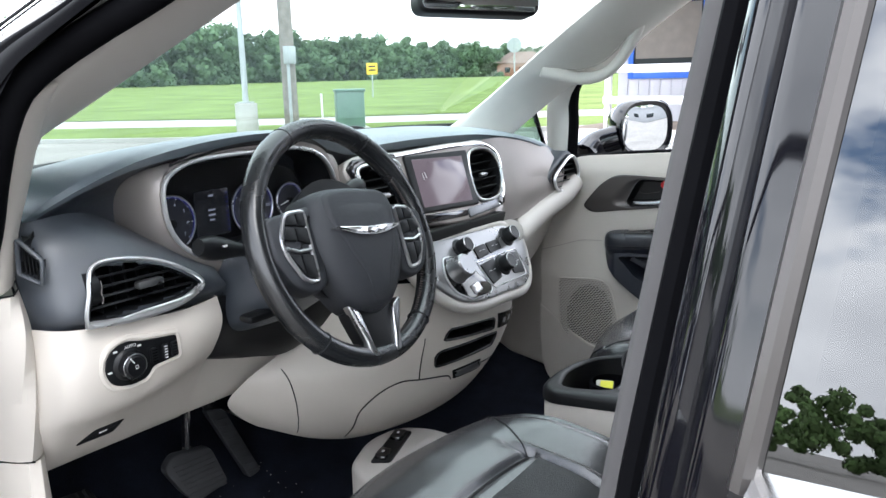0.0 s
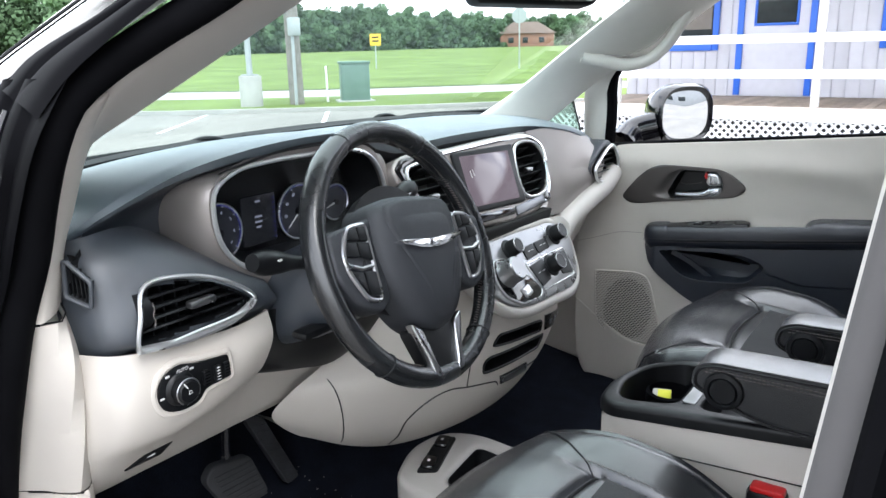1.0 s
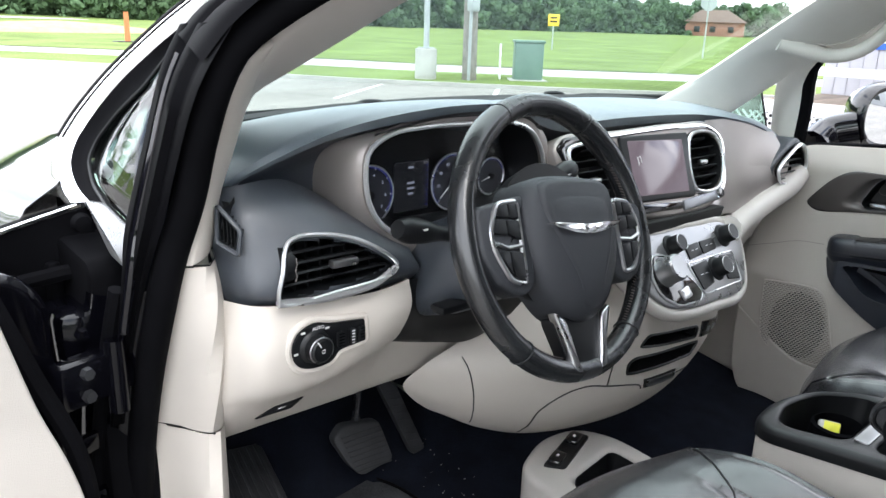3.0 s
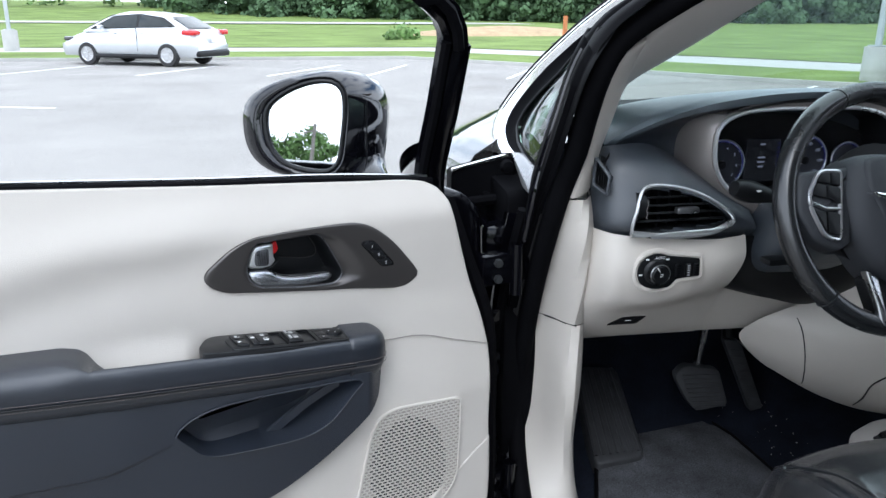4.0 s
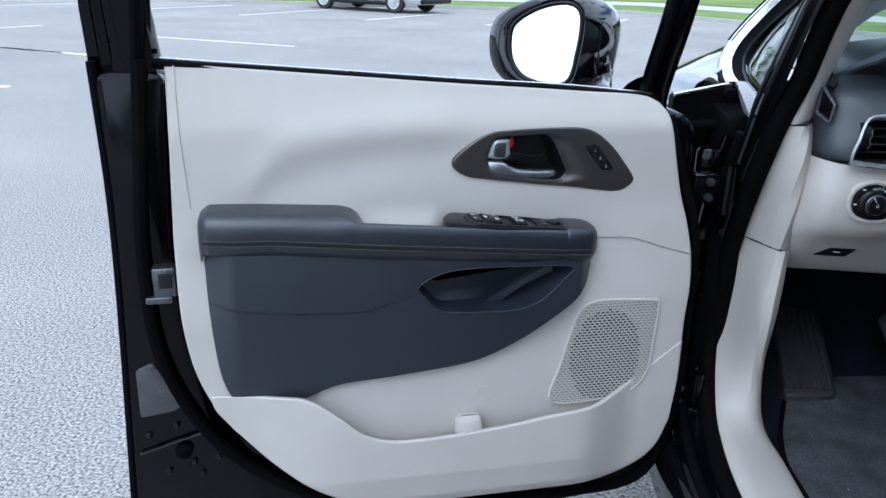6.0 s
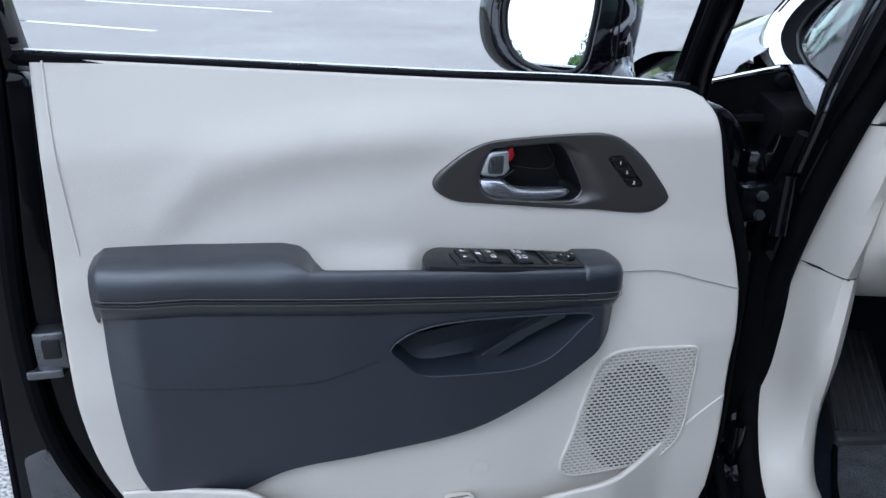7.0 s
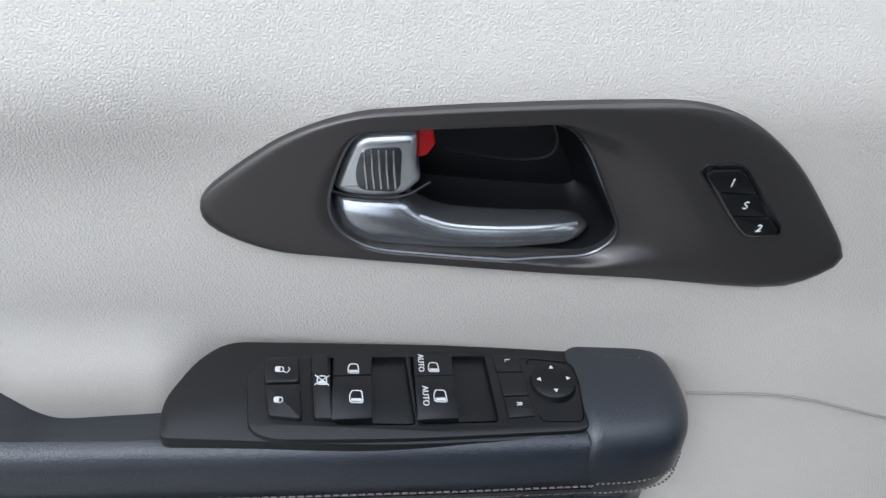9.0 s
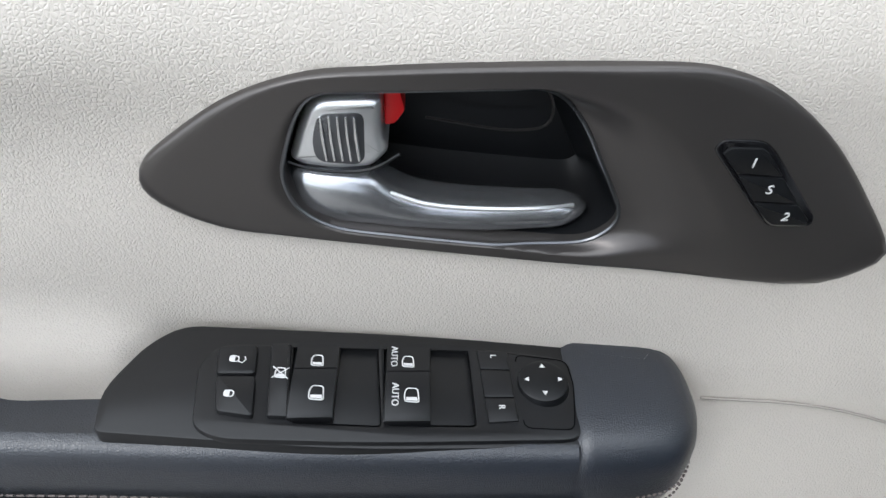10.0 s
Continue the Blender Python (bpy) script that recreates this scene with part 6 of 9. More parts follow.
part("trim_joint", tube([(-0.803, 0.117, 1.112), (-0.818, 0.075, 1.106), (-0.830, 0.0625, 1.102), (-0.838, 0.082, 1.098), (-0.847, 0.104, 1.094)], 0.0011, 5), M_BLACKP, body)
sealp = spline([(-0.575, -0.375, 1.635), (-0.652, -0.232, 1.528), (-0.722, -0.128, 1.446), (-0.765, -0.072, 1.407), (-0.802, -0.032, 1.373), (-0.830, -0.016, 1.345), (-0.846, -0.002, 1.305), (-0.851, 0.028, 1.245), (-0.852, 0.060, 1.18), (-0.864, 0.088, 1.11), (-0.873, 0.110, 1.04), (-0.880, 0.145, 0.94), (-0.884, 0.176, 0.83), (-0.886, 0.192, 0.72), (-0.891, 0.178, 0.61), (-0.899, 0.105, 0.522), (-0.907, -0.02, 0.492), (-0.909, -0.20, 0.486), (-0.909, -0.76, 0.486)], 100)
part("door_opening_seal", tube(sealp, 0.0178, 12), M_RUBBER, body, "black rubber seal round the door opening")
# black painted pillar outside the seal, with a second seal and the hinge post
lows = [p for p in sealp if p[2] < 1.09][:44]
bp1 = [[(a - 0.006, b + 0.004, c) for a, b, c in lows], [(a - 0.045, b + 0.022, c - 0.004) for a, b, c in lows], [(a - 0.060, b + 0.060, c - 0.01) for a, b, c in lows], [(a - 0.050, b + 0.120, c - 0.02) for a, b, c in lows]]
part("hinge_pillar", sheet(loft(bp1, 60, 10)), M_PAINTIN, body, "glossy black painted hinge pillar")
part("outer_pillar_seal", tube([(a - 0.046, b + 0.020, c + 0.004) for a, b, c in lows], 0.009, 8), M_RUBBER, body)
part("outer_a_pillar", tube(spline([(-0.53, -0.42, 1.72), (-0.60, -0.20, 1.59), (-0.68, 0.03, 1.465), (-0.73, 0.22, 1.375), (-0.770, 0.36, 1.275), (-0.805, 0.49, 1.175)], 30), 0.020, 10), M_PAINT, body, "glossy black outer windscreen pillar")


def side_x(z, out=0.0):
    """The plane of the quarter window, leaning in as it rises."""
    return -0.895 + 0.42 * (z - 1.12) - out


def on_side(pts, out=0.0):
    return [(side_x(z, out), y, z) for y, z in pts]


up_o = [(-0.57, -0.42, 1.715), (-0.645, -0.20, 1.600), (-0.722, 0.03, 1.482)]
up_i = [(-0.582, -0.42, 1.690), (-0.660, -0.20, 1.570), (-0.742, 0.03, 1.440)]
ch_o = up_o + on_side([(0.183, 1.397), (0.276, 1.349), (0.360, 1.297), (0.432, 1.240), (0.462, 1.205), (0.468, 1.176), (0.446, 1.150), (0.400, 1.133), (0.341, 1.124)])
ch_i = up_i + on_side([(0.170, 1.362), (0.245, 1.322), (0.310, 1.280), (0.362, 1.230), (0.382, 1.200), (0.376, 1.177), (0.345, 1.160), (0.310, 1.150), (0.268, 1.144)], 0.003)
ch_m = [tuple((np.array(p) + np.array(q)) / 2 + np.array((-0.010, -0.004, 0.004))) for p, q in zip(ch_o, ch_i)]
part("chrome_moulding", sheet(loft([ch_o, ch_m, ch_i], 60, 9)), M_CHROME, body, "wide bright chrome moulding of the quarter window")
part("moulding_groove", tube([tuple(np.array(p) + np.array((-0.003, -0.002, 0.001))) for p in spline(ch_m[1:8], 40)], 0.0022, 6), M_BLACKP, body)
gl_i = [tuple(np.array(p) + np.array((0.006, -0.012, -0.018))) for p in up_i] + on_side([(0.178, 1.336), (0.232, 1.290), (0.288, 1.250), (0.324, 1.214), (0.333, 1.190), (0.326, 1.176), (0.298, 1.162), (0.262, 1.153), (0.228, 1.146)], -0.006)
part("chrome_inner_seal", sheet(loft([ch_i, [tuple((np.array(p) + np.array(q)) / 2 + np.array((0.004, 0, 0))) for p, q in zip(ch_i, gl_i)], gl_i], 60, 7)), M_RUBBER, body)
part("moulding_foot", plate(rounded([(0.285, 1.143), (0.228, 1.149), (0.139, 1.137), (0.104, 1.100), (0.156, 1.104), (0.219, 1.123)], 0.012, 4), 0.0, 0.006, 0.003, lambda a, b, d: Vector((side_x(b, d), a, b))), M_PODS, body, "satin grey moulding foot")
# black frame band over the door opening, outside the seal
fb_a = [(-0.80, 0.178, 1.350), (-0.786, 0.132, 1.384), (-0.740, 0.03, 1.436), (-0.660, -0.20, 1.562), (-0.575, -0.42, 1.690)]
fb_b = [(-0.866, -0.020, 1.330), (-0.845, -0.046, 1.368), (-0.795, -0.082, 1.418), (-0.700, -0.200, 1.520), (-0.600, -0.400, 1.660)]
fb = [[tuple(np.array(p) * (1 - t) + np.array(q) * t + np.array((-0.5, -0.5, 0.4)) * h) for p, q in zip(fb_a, fb_b)] for t, h in ((0, 0), (0.12, 0.012), (0.40, 0.016), (0.48, 0.004), (0.56, 0.014), (0.86, 0.014), (1.0, 0.0))]
part("frame_band", sheet(loft(fb, 40, 30)), M_RUBBER, body, "glossy black frame band above the door opening", sharp=50)
# layered black post between the quarter glass and the door opening
pL = on_side([(0.177, 1.363), (0.189, 1.322), (0.167, 1.231), (0.141, 1.137), (0.112, 1.100)]) + [(-0.905, 0.150, 0.98), (-0.908, 0.185, 0.88)]
pR = [(-0.845, -0.046, 1.368), (-0.872, -0.025, 1.31), (-0.876, 0.020, 1.24), (-0.880, 0.062, 1.16), (-0.888, 0.098, 1.09), (-0.898, 0.140, 0.98), (-0.903, 0.172, 0.88)]
prof_p = [(0.0, 0.004), (0.10, 0.012), (0.30, 0.014), (0.36, 0.004), (0.44, 0.003), (0.50, 0.012), (0.70, 0.014), (0.78, 0.003), (0.90, 0.004), (1.0, 0.0)]
prows = [[tuple(np.array(p) * (1 - t) + np.array(q) * t + np.array((-h, -h * 0.6, 0))) for p, q in zip(spline(pL, 30), spline(pR, 30))] for t, h in prof_p]
part("window_post", sheet(prows), M_RUBBER, body, "layered black rubber post behind the quarter window", sharp=60)
part("post_gloss_strip", tube([tuple(np.array(p) * 0.55 + np.array(q) * 0.45 + np.array((-0.010, -0.006, 0))) for p, q in zip(spline(pL, 30)[2:22], spline(pR, 30)[2:22])], 0.006, 8), M_PAINT, body)
part("corner_cap", lathe([(0.0001, 0.012), (0.010, 0.010), (0.013, 0.0)], Matrix.Translation((-0.905, 0.255, 1.122)) @ Matrix.Rotation(math.pi / 2, 4, "X"), 14), M_RUBBER, body)
post = rounded([(0.17, 0.36), (0.42, 0.36), (0.44, 1.05), (0.30, 1.100), (0.18, 1.090)], 0.02, 3)
part("hinge_post_panel", plate(post, -0.86, -0.925, 0.008, lambda a, b, d: Vector((d, a, b))), M_RUBBER, body)
part("cowl_side", plate(rounded([(-1.0, 0.55), (-1.0, 1.108), (-0.94, 1.122), (-0.88, 1.134), (-0.86, 0.55)], 0.006, 2), 0.290, 0.335, 0.006, lambda a, b, d: Vector((a, d, b))), M_RUBBER, body)
for z, h in ((0.98, 0.10), (0.56, 0.10)):
    b = part("hinge_bracket", box((-0.935, 0.225, z), (0.055, 0.09, h), 0.010), M_PAINTIN, body)
    for k in (-0.028, 0.028):
        part("bolt", lathe([(0.0001, 0.010), (0.007, 0.009), (0.009, 0.0)], Matrix.Translation((-0.940, 0.178, z + k)) @ Matrix.Rotation(math.pi / 2, 4, "X"), 6), M_PAINTIN, b)
for y, z, l in ((0.262, 0.93, 0.16), (0.275, 0.70, 0.22), (0.285, 1.02, 0.10)):
    part("pressed_rib", box((-0.935, y, z), (0.02, 0.022, l), 0.008), M_RUBBER, body)
part("check_bracket", box((-0.945, 0.215, 0.765), (0.05, 0.06, 0.05), 0.006), M_PAINTIN, body)
part("cross_rib", tube([(-0.99, 0.262, 1.055), (-0.93, 0.255, 1.062), (-0.885, 0.25, 1.060)], 0.010, 8), M_RUBBER, body)

# quarter glass, both sides
def quarter(sd):
    if sd < 0:
        out = rounded([(0.182, 1.345), (0.238, 1.288), (0.292, 1.250), (0.329, 1.213), (0.335, 1.184), (0.293, 1.160), (0.230, 1.144), (0.140, 1.132), (0.165, 1.231)], 0.012, 3)
        put = lambda a, b, d: Vector((side_x(b, d - 0.008), a, b))
    else:
        out = rounded([(0.232, 1.302), (0.375, 1.160), (0.205, 1.100)], [0.012, 0.03, 0.012], 4)
        put = lambda a, b, d: Vector((0.862 - 0.345 * (b - 1.10) + d - 0.004, a, b))
    q = part("quarter_window", plate(out, -0.003, 0.003, 0.001, put), G_QUARTER, body, "small triangular front quarter window")
    q.visible_shadow = False
    part("glass_edge", tube([put(a, b, 0.004) for a, b in out], 0.0025, 6, closed=True), M_BLACKP, q)
    return q


quarter(-1)

# bonnet and wings, wipers, cowl
def deck_row(y, zc, w, drop):
    return [(x * w, y + 0.10 * (1 - x * x) * 0.6, zc - drop * abs(x)**2.6) for x in np.linspace(-1, 1, 25)]


hood = [deck_row(0.44, 1.155, 0.86, 0.045), deck_row(0.62, 1.150, 0.90, 0.045), deck_row(0.9, 1.10, 0.955, 0.035), deck_row(1.25, 1.02, 0.95, 0.08), deck_row(1.50, 0.93, 0.86, 0.18), deck_row(1.66, 0.74, 0.76, 0.18), deck_row(1.70, 0.45, 0.74, 0.1)]
part("bonnet", sheet(loft(hood, 40, 30)), M_PAINT, body, "glossy black bonnet reflecting sky and trees")
part("cowl_panel", sheet([[(x, y + 0.14 * (1 - (x / 0.8)**2), z) for x in np.linspace(-w, w, 25)] for y, z, w in ((0.46, 1.168, 0.76), (0.54, 1.186, 0.70), (0.60, 1.190, 0.66), (0.66, 1.183, 0.62), (0.70, 1.12, 0.60))]), M_RUBBER, body, "black plastic cowl below the windscreen")
wing = [[(-0.80, 0.47, 1.205), (-0.80, 0.75, 1.160), (-0.80, 1.2, 1.03), (-0.78, 1.6, 0.78)], [(-0.885, 0.37, 1.158), (-0.885, 0.7, 1.128), (-0.88, 1.2, 0.99), (-0.86, 1.6, 0.74)],
        [(-0.965, 0.325, 1.112), (-0.965, 0.7, 1.07), (-0.955, 1.2, 0.92), (-0.93, 1.6, 0.68)], [(-0.995, 0.33, 0.95), (-0.995, 0.7, 0.9), (-0.99, 1.2, 0.78), (-0.95, 1.6, 0.58)], [(-0.985, 0.33, 0.55), (-0.985, 0.55, 0.6), (-0.985, 1.4, 0.55), (-0.95, 1.6, 0.45)]]
part("front_wing", sheet(loft(wing, 24, 16)), M_PAINT, body)
part("front_wing", sheet([[(-x, y, z) for x, y, z in r] for r in loft(wing, 24, 16)]), M_PAINT, body)
part("wing_top_strip", tube([(-0.893, 0.292, 1.136), (-0.94, 0.290, 1.126), (-1.0, 0.288, 1.112)], 0.0035, 6), M_CHROME, body)
for x0, x1 in ((-0.24, 0.42), (0.36, 0.74)):
    w = part("wiper", tube(spline([(x0 + 0.08, 0.585, 1.196), (x0 + 0.14, 0.58, 1.202), (x1, 0.565 - 0.10 * (x1 > 0.5), 1.202)], 20), 0.006, 6), M_BLACKP, body, "black wiper arm")
    part("wiper_pivot", tube(spline([(x0 - 0.01, 0.60, 1.188), (x0 + 0.005, 0.595, 1.206), (x0 + 0.03, 0.59, 1.212), (x0 + 0.07, 0.585, 1.208), (x0 + 0.10, 0.58, 1.190)], 16), 0.006, 8), M_BLACKP, w)

# B-pillar and sliding door
bp = spline([(-0.68, -0.772, 1.70), (-0.756, -0.738, 1.39), (-0.800, -0.718, 1.20), (-0.827, -0.706, 1.073), (-0.86, -0.696, 0.85), (-0.885, -0.692, 0.60), (-0.89, -0.68, 0.48)], 30)
part("b_pillar_seal", tube(bp, 0.020, 10), M_SEAL, body, "soft grey door seal on the centre pillar")
part("b_pillar_edge", tube([(a + 0.012, b + 0.012, c) for a, b, c in bp], 0.010, 8), M_GREYP, body)
pts = [(a + 0.02, b - 0.02, c) for a, b, c in bp]
part("b_pillar_trim", sheet([pts, [(a + 0.10, b - 0.06, c) for a, b, c in pts], [(a + 0.10, b - 0.25, c) for a, b, c in pts]]), M_GREYP, body)
slid = thing("sliding_door", "glossy black sliding rear door with dark glass and chrome strip", "car door", Matrix.Translation((-0.95, -1.2, 0.4)))
NB = next(i for i, p in enumerate(bp) if p[2] < 1.20)
edge = [(a - 0.035, b - 0.012, c) for a, b, c in bp]
part("front_edge_rubber", tube(edge, 0.012, 8), M_RUBBER, slid)
face = [[(a - u, b - v, c) for a, b, c in bp] for u, v in ((0.030, 0.014), (0.060, 0.020), (0.088, 0.029), (0.099, 0.040), (0.094, 0.047), (0.104, 0.054), (0.112, 0.074))]
part("door_front_frame", sheet(loft(face, 30, 26)), M_PAINT, slid, "glossy black door frame with fluted edge")
part("glass_trim", tube([(a - 0.116, b - 0.080, c) for a, b, c in bp[:NB + 1]], 0.0065, 8), M_SATIN, slid, "grey window edge trim")
gl = [[(a - 0.114, b - 0.084, c) for a, b, c in bp[:NB + 1]], [(a - 0.118, b - 0.60, c + 0.02) for a, b, c in bp[:NB + 1]], [(a - 0.112, b - 1.1, c + 0.03) for a, b, c in bp[:NB + 1]]]
part("door_window", sheet(gl), G_DOOR, slid, "dark tinted door glass full of sky reflections")
zb = bp[NB][2] - 0.03
low = [[(a - 0.112, b - 0.074, c) for a, b, c in bp[NB:]], [(a - 0.125, b - 0.5, c) for a, b, c in bp[NB:]], [(a - 0.112, b - 1.2, c) for a, b, c in bp[NB:]]]
part("door_panel", sheet(loft(low, 14, 16)), M_PAINT, slid)
part("chrome_strip", tube([(bp[NB][0] - 0.122, -0.800, zb), (bp[NB][0] - 0.132, -1.1, zb + 0.012), (bp[NB][0] - 0.122, -1.8, zb + 0.02)], 0.085, profile=[(-0.3, -0.5), (0.3, -0.4), (0.4, 0.0), (0.3, 0.4), (-0.3, 0.5)]), M_CHROME, slid, "wide chrome belt strip")

# the rest of the shell, seen only in reflections and through openings
part("rear_wall", box((0, -4.2, 0.78), (1.7, 0.05, 0.76), 0.01), M_CREAMP, body)
part("rear_glass", box((0, -4.18, 1.44), (1.5, 0.02, 0.54), 0.005), G_SIDE, body)
part("right_side_wall", box((0.90, -2.6, 0.75), (0.06, 3.2, 0.75), 0.02), M_CREAMP, body)
part("right_side_glass", box((0.86, -2.6, 1.42), (0.02, 3.2, 0.55), 0.005), G_SIDE, body)
part("right_outer_panel", box((0.945, -2.6, 0.75), (0.02, 3.2, 0.80), 0.006), M_PAINT, body, "glossy black outer panel")
part("left_outer_panel", box((-0.902, -3.15, 0.76), (0.02, 2.1, 0.80), 0.006), M_PAINT, body, "glossy black outer panel")
part("tailgate_panel", box((0, -4.245, 0.78), (1.78, 0.02, 0.80), 0.006), M_PAINT, body, "glossy black tailgate panel")
part("left_side_wall", box((-0.86, -2.7, 0.78), (0.06, 3.0, 0.76), 0.02), M_CREAMP, body)
fl = [[(x, y, z) for x in np.linspace(-0.83, 0.83, 13)] for y, z in ((-4.2, 0.44), (-0.5, 0.44), (0.15, 0.445), (0.34, 0.49), (0.50, 0.60), (0.62, 0.78), (0.66, 1.04))]
part("floor_carpet", sheet(loft(fl, 14, 30)), M_CARPET, body, "black cabin carpet")
part("side_kick", plate([(0.20, 0.44), (0.62, 0.44), (0.62, 1.15), (0.24, 1.15)], -0.80, -0.83, 0.002, lambda a, b, d: Vector((d, a, b))), M_CARPET, body)
part("firewall", box((0, 0.70, 0.78), (1.5, 0.04, 0.66), 0.01), M_CARPET, body)
part("underbody", box((0, -1.4, 0.30), (1.75, 5.8, 0.18), 0.05), M_BLACKP, body)
part("sill_outer", box((-0.945, -0.3, 0.40), (0.09, 1.25, 0.15), 0.035), M_PAINT, body)
for sx in (-0.82, 0.82):
    for sy in (1.15, -2.75):
        part("wheel", lathe([(0.22, -0.12), (0.34, -0.11), (0.36, -0.06), (0.36, 0.06), (0.34, 0.10), (0.23, 0.10)], Matrix.Translation((sx, sy, 0.36)) @ Matrix.Rotation(math.pi / 2, 4, "Y"), 28), M_TYRE, body)

# right front: pillar, grab handle, passenger door, mirror
RP_E = [(0.662, 0.462, 1.182), (0.64, 0.318, 1.262), (0.60, 0.158, 1.363), (0.55, 0.012, 1.450), (0.49, -0.18, 1.556), (0.444, -0.40, 1.668)]
RP_F = [(0.712, 0.262, 1.168), (0.755, 0.162, 1.258), (0.778, 0.085, 1.318), (0.772, -0.014, 1.352), (0.748, -0.085, 1.404), (0.70, -0.205, 1.480), (0.64, -0.42, 1.60)]
EA, FA = spline(RP_E, 40), spline(RP_F, 40)
rows = []
for k, bulge in ((0.0, -0.012), (0.0, 0.0), (0.08, 0.012), (0.25, 0.022), (0.5, 0.026), (0.75, 0.020), (0.93, 0.008), (1.0, -0.004), (1.0, -0.022)):
    rows.append([a + (b - a) * k + np.array((-0.62, -0.62, -0.20)) * bulge for a, b in zip(EA, FA)])
# Paler than the left pillar trim, with the light painted in.
part("pillar_trim", sheet([[tuple(p) for p in r] for r in rows]), M_PILLARLIT, body, "greige plastic windscreen pillar trim", sharp=60)
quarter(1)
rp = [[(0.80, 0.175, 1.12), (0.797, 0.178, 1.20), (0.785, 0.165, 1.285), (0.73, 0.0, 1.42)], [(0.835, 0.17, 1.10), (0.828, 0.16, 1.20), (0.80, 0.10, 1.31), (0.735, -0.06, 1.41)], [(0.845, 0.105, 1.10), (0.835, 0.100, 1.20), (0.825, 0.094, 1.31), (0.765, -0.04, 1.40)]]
part("window_post_trim", sheet(loft(rp, 24, 12)), M_PILLARLIT, body)
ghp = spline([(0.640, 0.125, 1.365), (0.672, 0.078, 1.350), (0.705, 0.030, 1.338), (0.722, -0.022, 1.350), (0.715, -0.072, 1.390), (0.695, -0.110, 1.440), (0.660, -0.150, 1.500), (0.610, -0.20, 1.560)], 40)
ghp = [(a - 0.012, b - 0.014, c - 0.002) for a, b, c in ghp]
part("grab_handle", tube(ghp, [0.020 - 0.005 * math.sin(math.pi * k / 39) for k in range(40)], 14), M_PILLARLIT, body, "greige grab handle on the pillar")
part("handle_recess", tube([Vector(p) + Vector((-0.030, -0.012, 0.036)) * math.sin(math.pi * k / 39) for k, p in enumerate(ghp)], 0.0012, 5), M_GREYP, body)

kickr = rounded([(0.13, 0.43), (0.64, 0.43), (0.64, 1.08), (0.16, 1.08), (0.19, 0.75)], 0.02, 3)
part("right_kick_panel", plate(kickr, 0.79, 0.835, 0.006, lambda a, b, d: Vector((d, a, b))), M_CREAMP, body, "cream kick panel of the passenger footwell")
part("right_sill_trim", box((0.85, -0.35, 0.44), (0.12, 1.3, 0.10), 0.03), M_CREAMP, body)
part("right_sill_outer", box((0.945, -0.3, 0.40), (0.09, 1.4, 0.15), 0.035), M_PAINT, body)


# ---- dashboard ----
dash = thing("dashboard", "grey and black dashboard with chrome rings over a cream lower panel", "dashboard", Matrix.Translation((0, 0.2, 0.6)))
WSE = [(-0.745, 0.34, 1.182), (-0.66, 0.46, 1.188), (-0.4, 0.555, 1.195), (0, 0.60, 1.198), (0.4, 0.555, 1.195), (0.66, 0.46, 1.188), (0.80, 0.32, 1.165)]
MID = [(-0.768, 0.22, 1.193), (-0.68, 0.27, 1.225), (-0.43, 0.30, 1.245), (-0.2, 0.32, 1.235), (0, 0.33, 1.232), (0.35, 0.31, 1.225), (0.62, 0.27, 1.20), (0.80, 0.22, 1.16)]
BROW = [(-0.772, 0.138, 1.176), (-0.74, 0.10, 1.205), (-0.65, 0.070, 1.243), (-0.54, 0.048, 1.262), (-0.43, 0.044, 1.266), (-0.33, 0.050, 1.260), (-0.25, 0.066, 1.238), (-0.18, 0.078, 1.222), (0, 0.078, 1.222), (0.2, 0.075, 1.218), (0.33, 0.085, 1.208), (0.5, 0.095, 1.186), (0.65, 0.10, 1.150), (0.80, 0.13, 1.105)]
LIP = [(x, y + 0.012, z - 0.014) for x, y, z in BROW]
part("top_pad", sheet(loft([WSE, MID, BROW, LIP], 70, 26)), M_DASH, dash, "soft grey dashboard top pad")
UND = [(-0.795, 0.14, 1.14), (-0.72, 0.13, 1.175), (-0.6, 0.14, 1.20), (-0.43, 0.15, 1.21), (-0.25, 0.13, 1.19), (0, 0.11, 1.19), (0.3, 0.11, 1.18), (0.6, 0.12, 1.13), (0.80, 0.15, 1.07)]
BK1 = [(-0.795, 0.14, 1.05), (-0.6, 0.16, 1.05), (-0.43, 0.17, 1.05), (0, 0.12, 1.05), (0.4, 0.12, 1.02), (0.80, 0.14, 0.98)]
BK2 = [(-0.79, 0.20, 0.92), (-0.43, 0.20, 0.92), (0, 0.14, 0.92), (0.4, 0.16, 0.90), (0.76, 0.18, 0.90)]
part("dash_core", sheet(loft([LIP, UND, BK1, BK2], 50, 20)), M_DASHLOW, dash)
part("screen_edge_trim", tube([(x, y + 0.004, z + 0.004) for x, y, z in spline(WSE, 40)], 0.012, 6), M_BLACKP, dash)

# left module: dark housing round the air vents
modA = [(-0.795, 0.140, 1.172), (-0.778, 0.103, 1.180), (-0.70, 0.115, 1.178), (-0.62, 0.115, 1.135), (-0.535, 0.10, 1.09)]
modB = [(-0.806, 0.110, 1.14), (-0.782, 0.070, 1.15), (-0.71, 0.062, 1.152), (-0.62, 0.070, 1.12), (-0.535, 0.075, 1.08)]
modC = [(-0.806, 0.100, 1.10), (-0.782, 0.054, 1.10), (-0.70, 0.032, 1.105), (-0.61, 0.040, 1.085), (-0.535, 0.050, 1.06)]
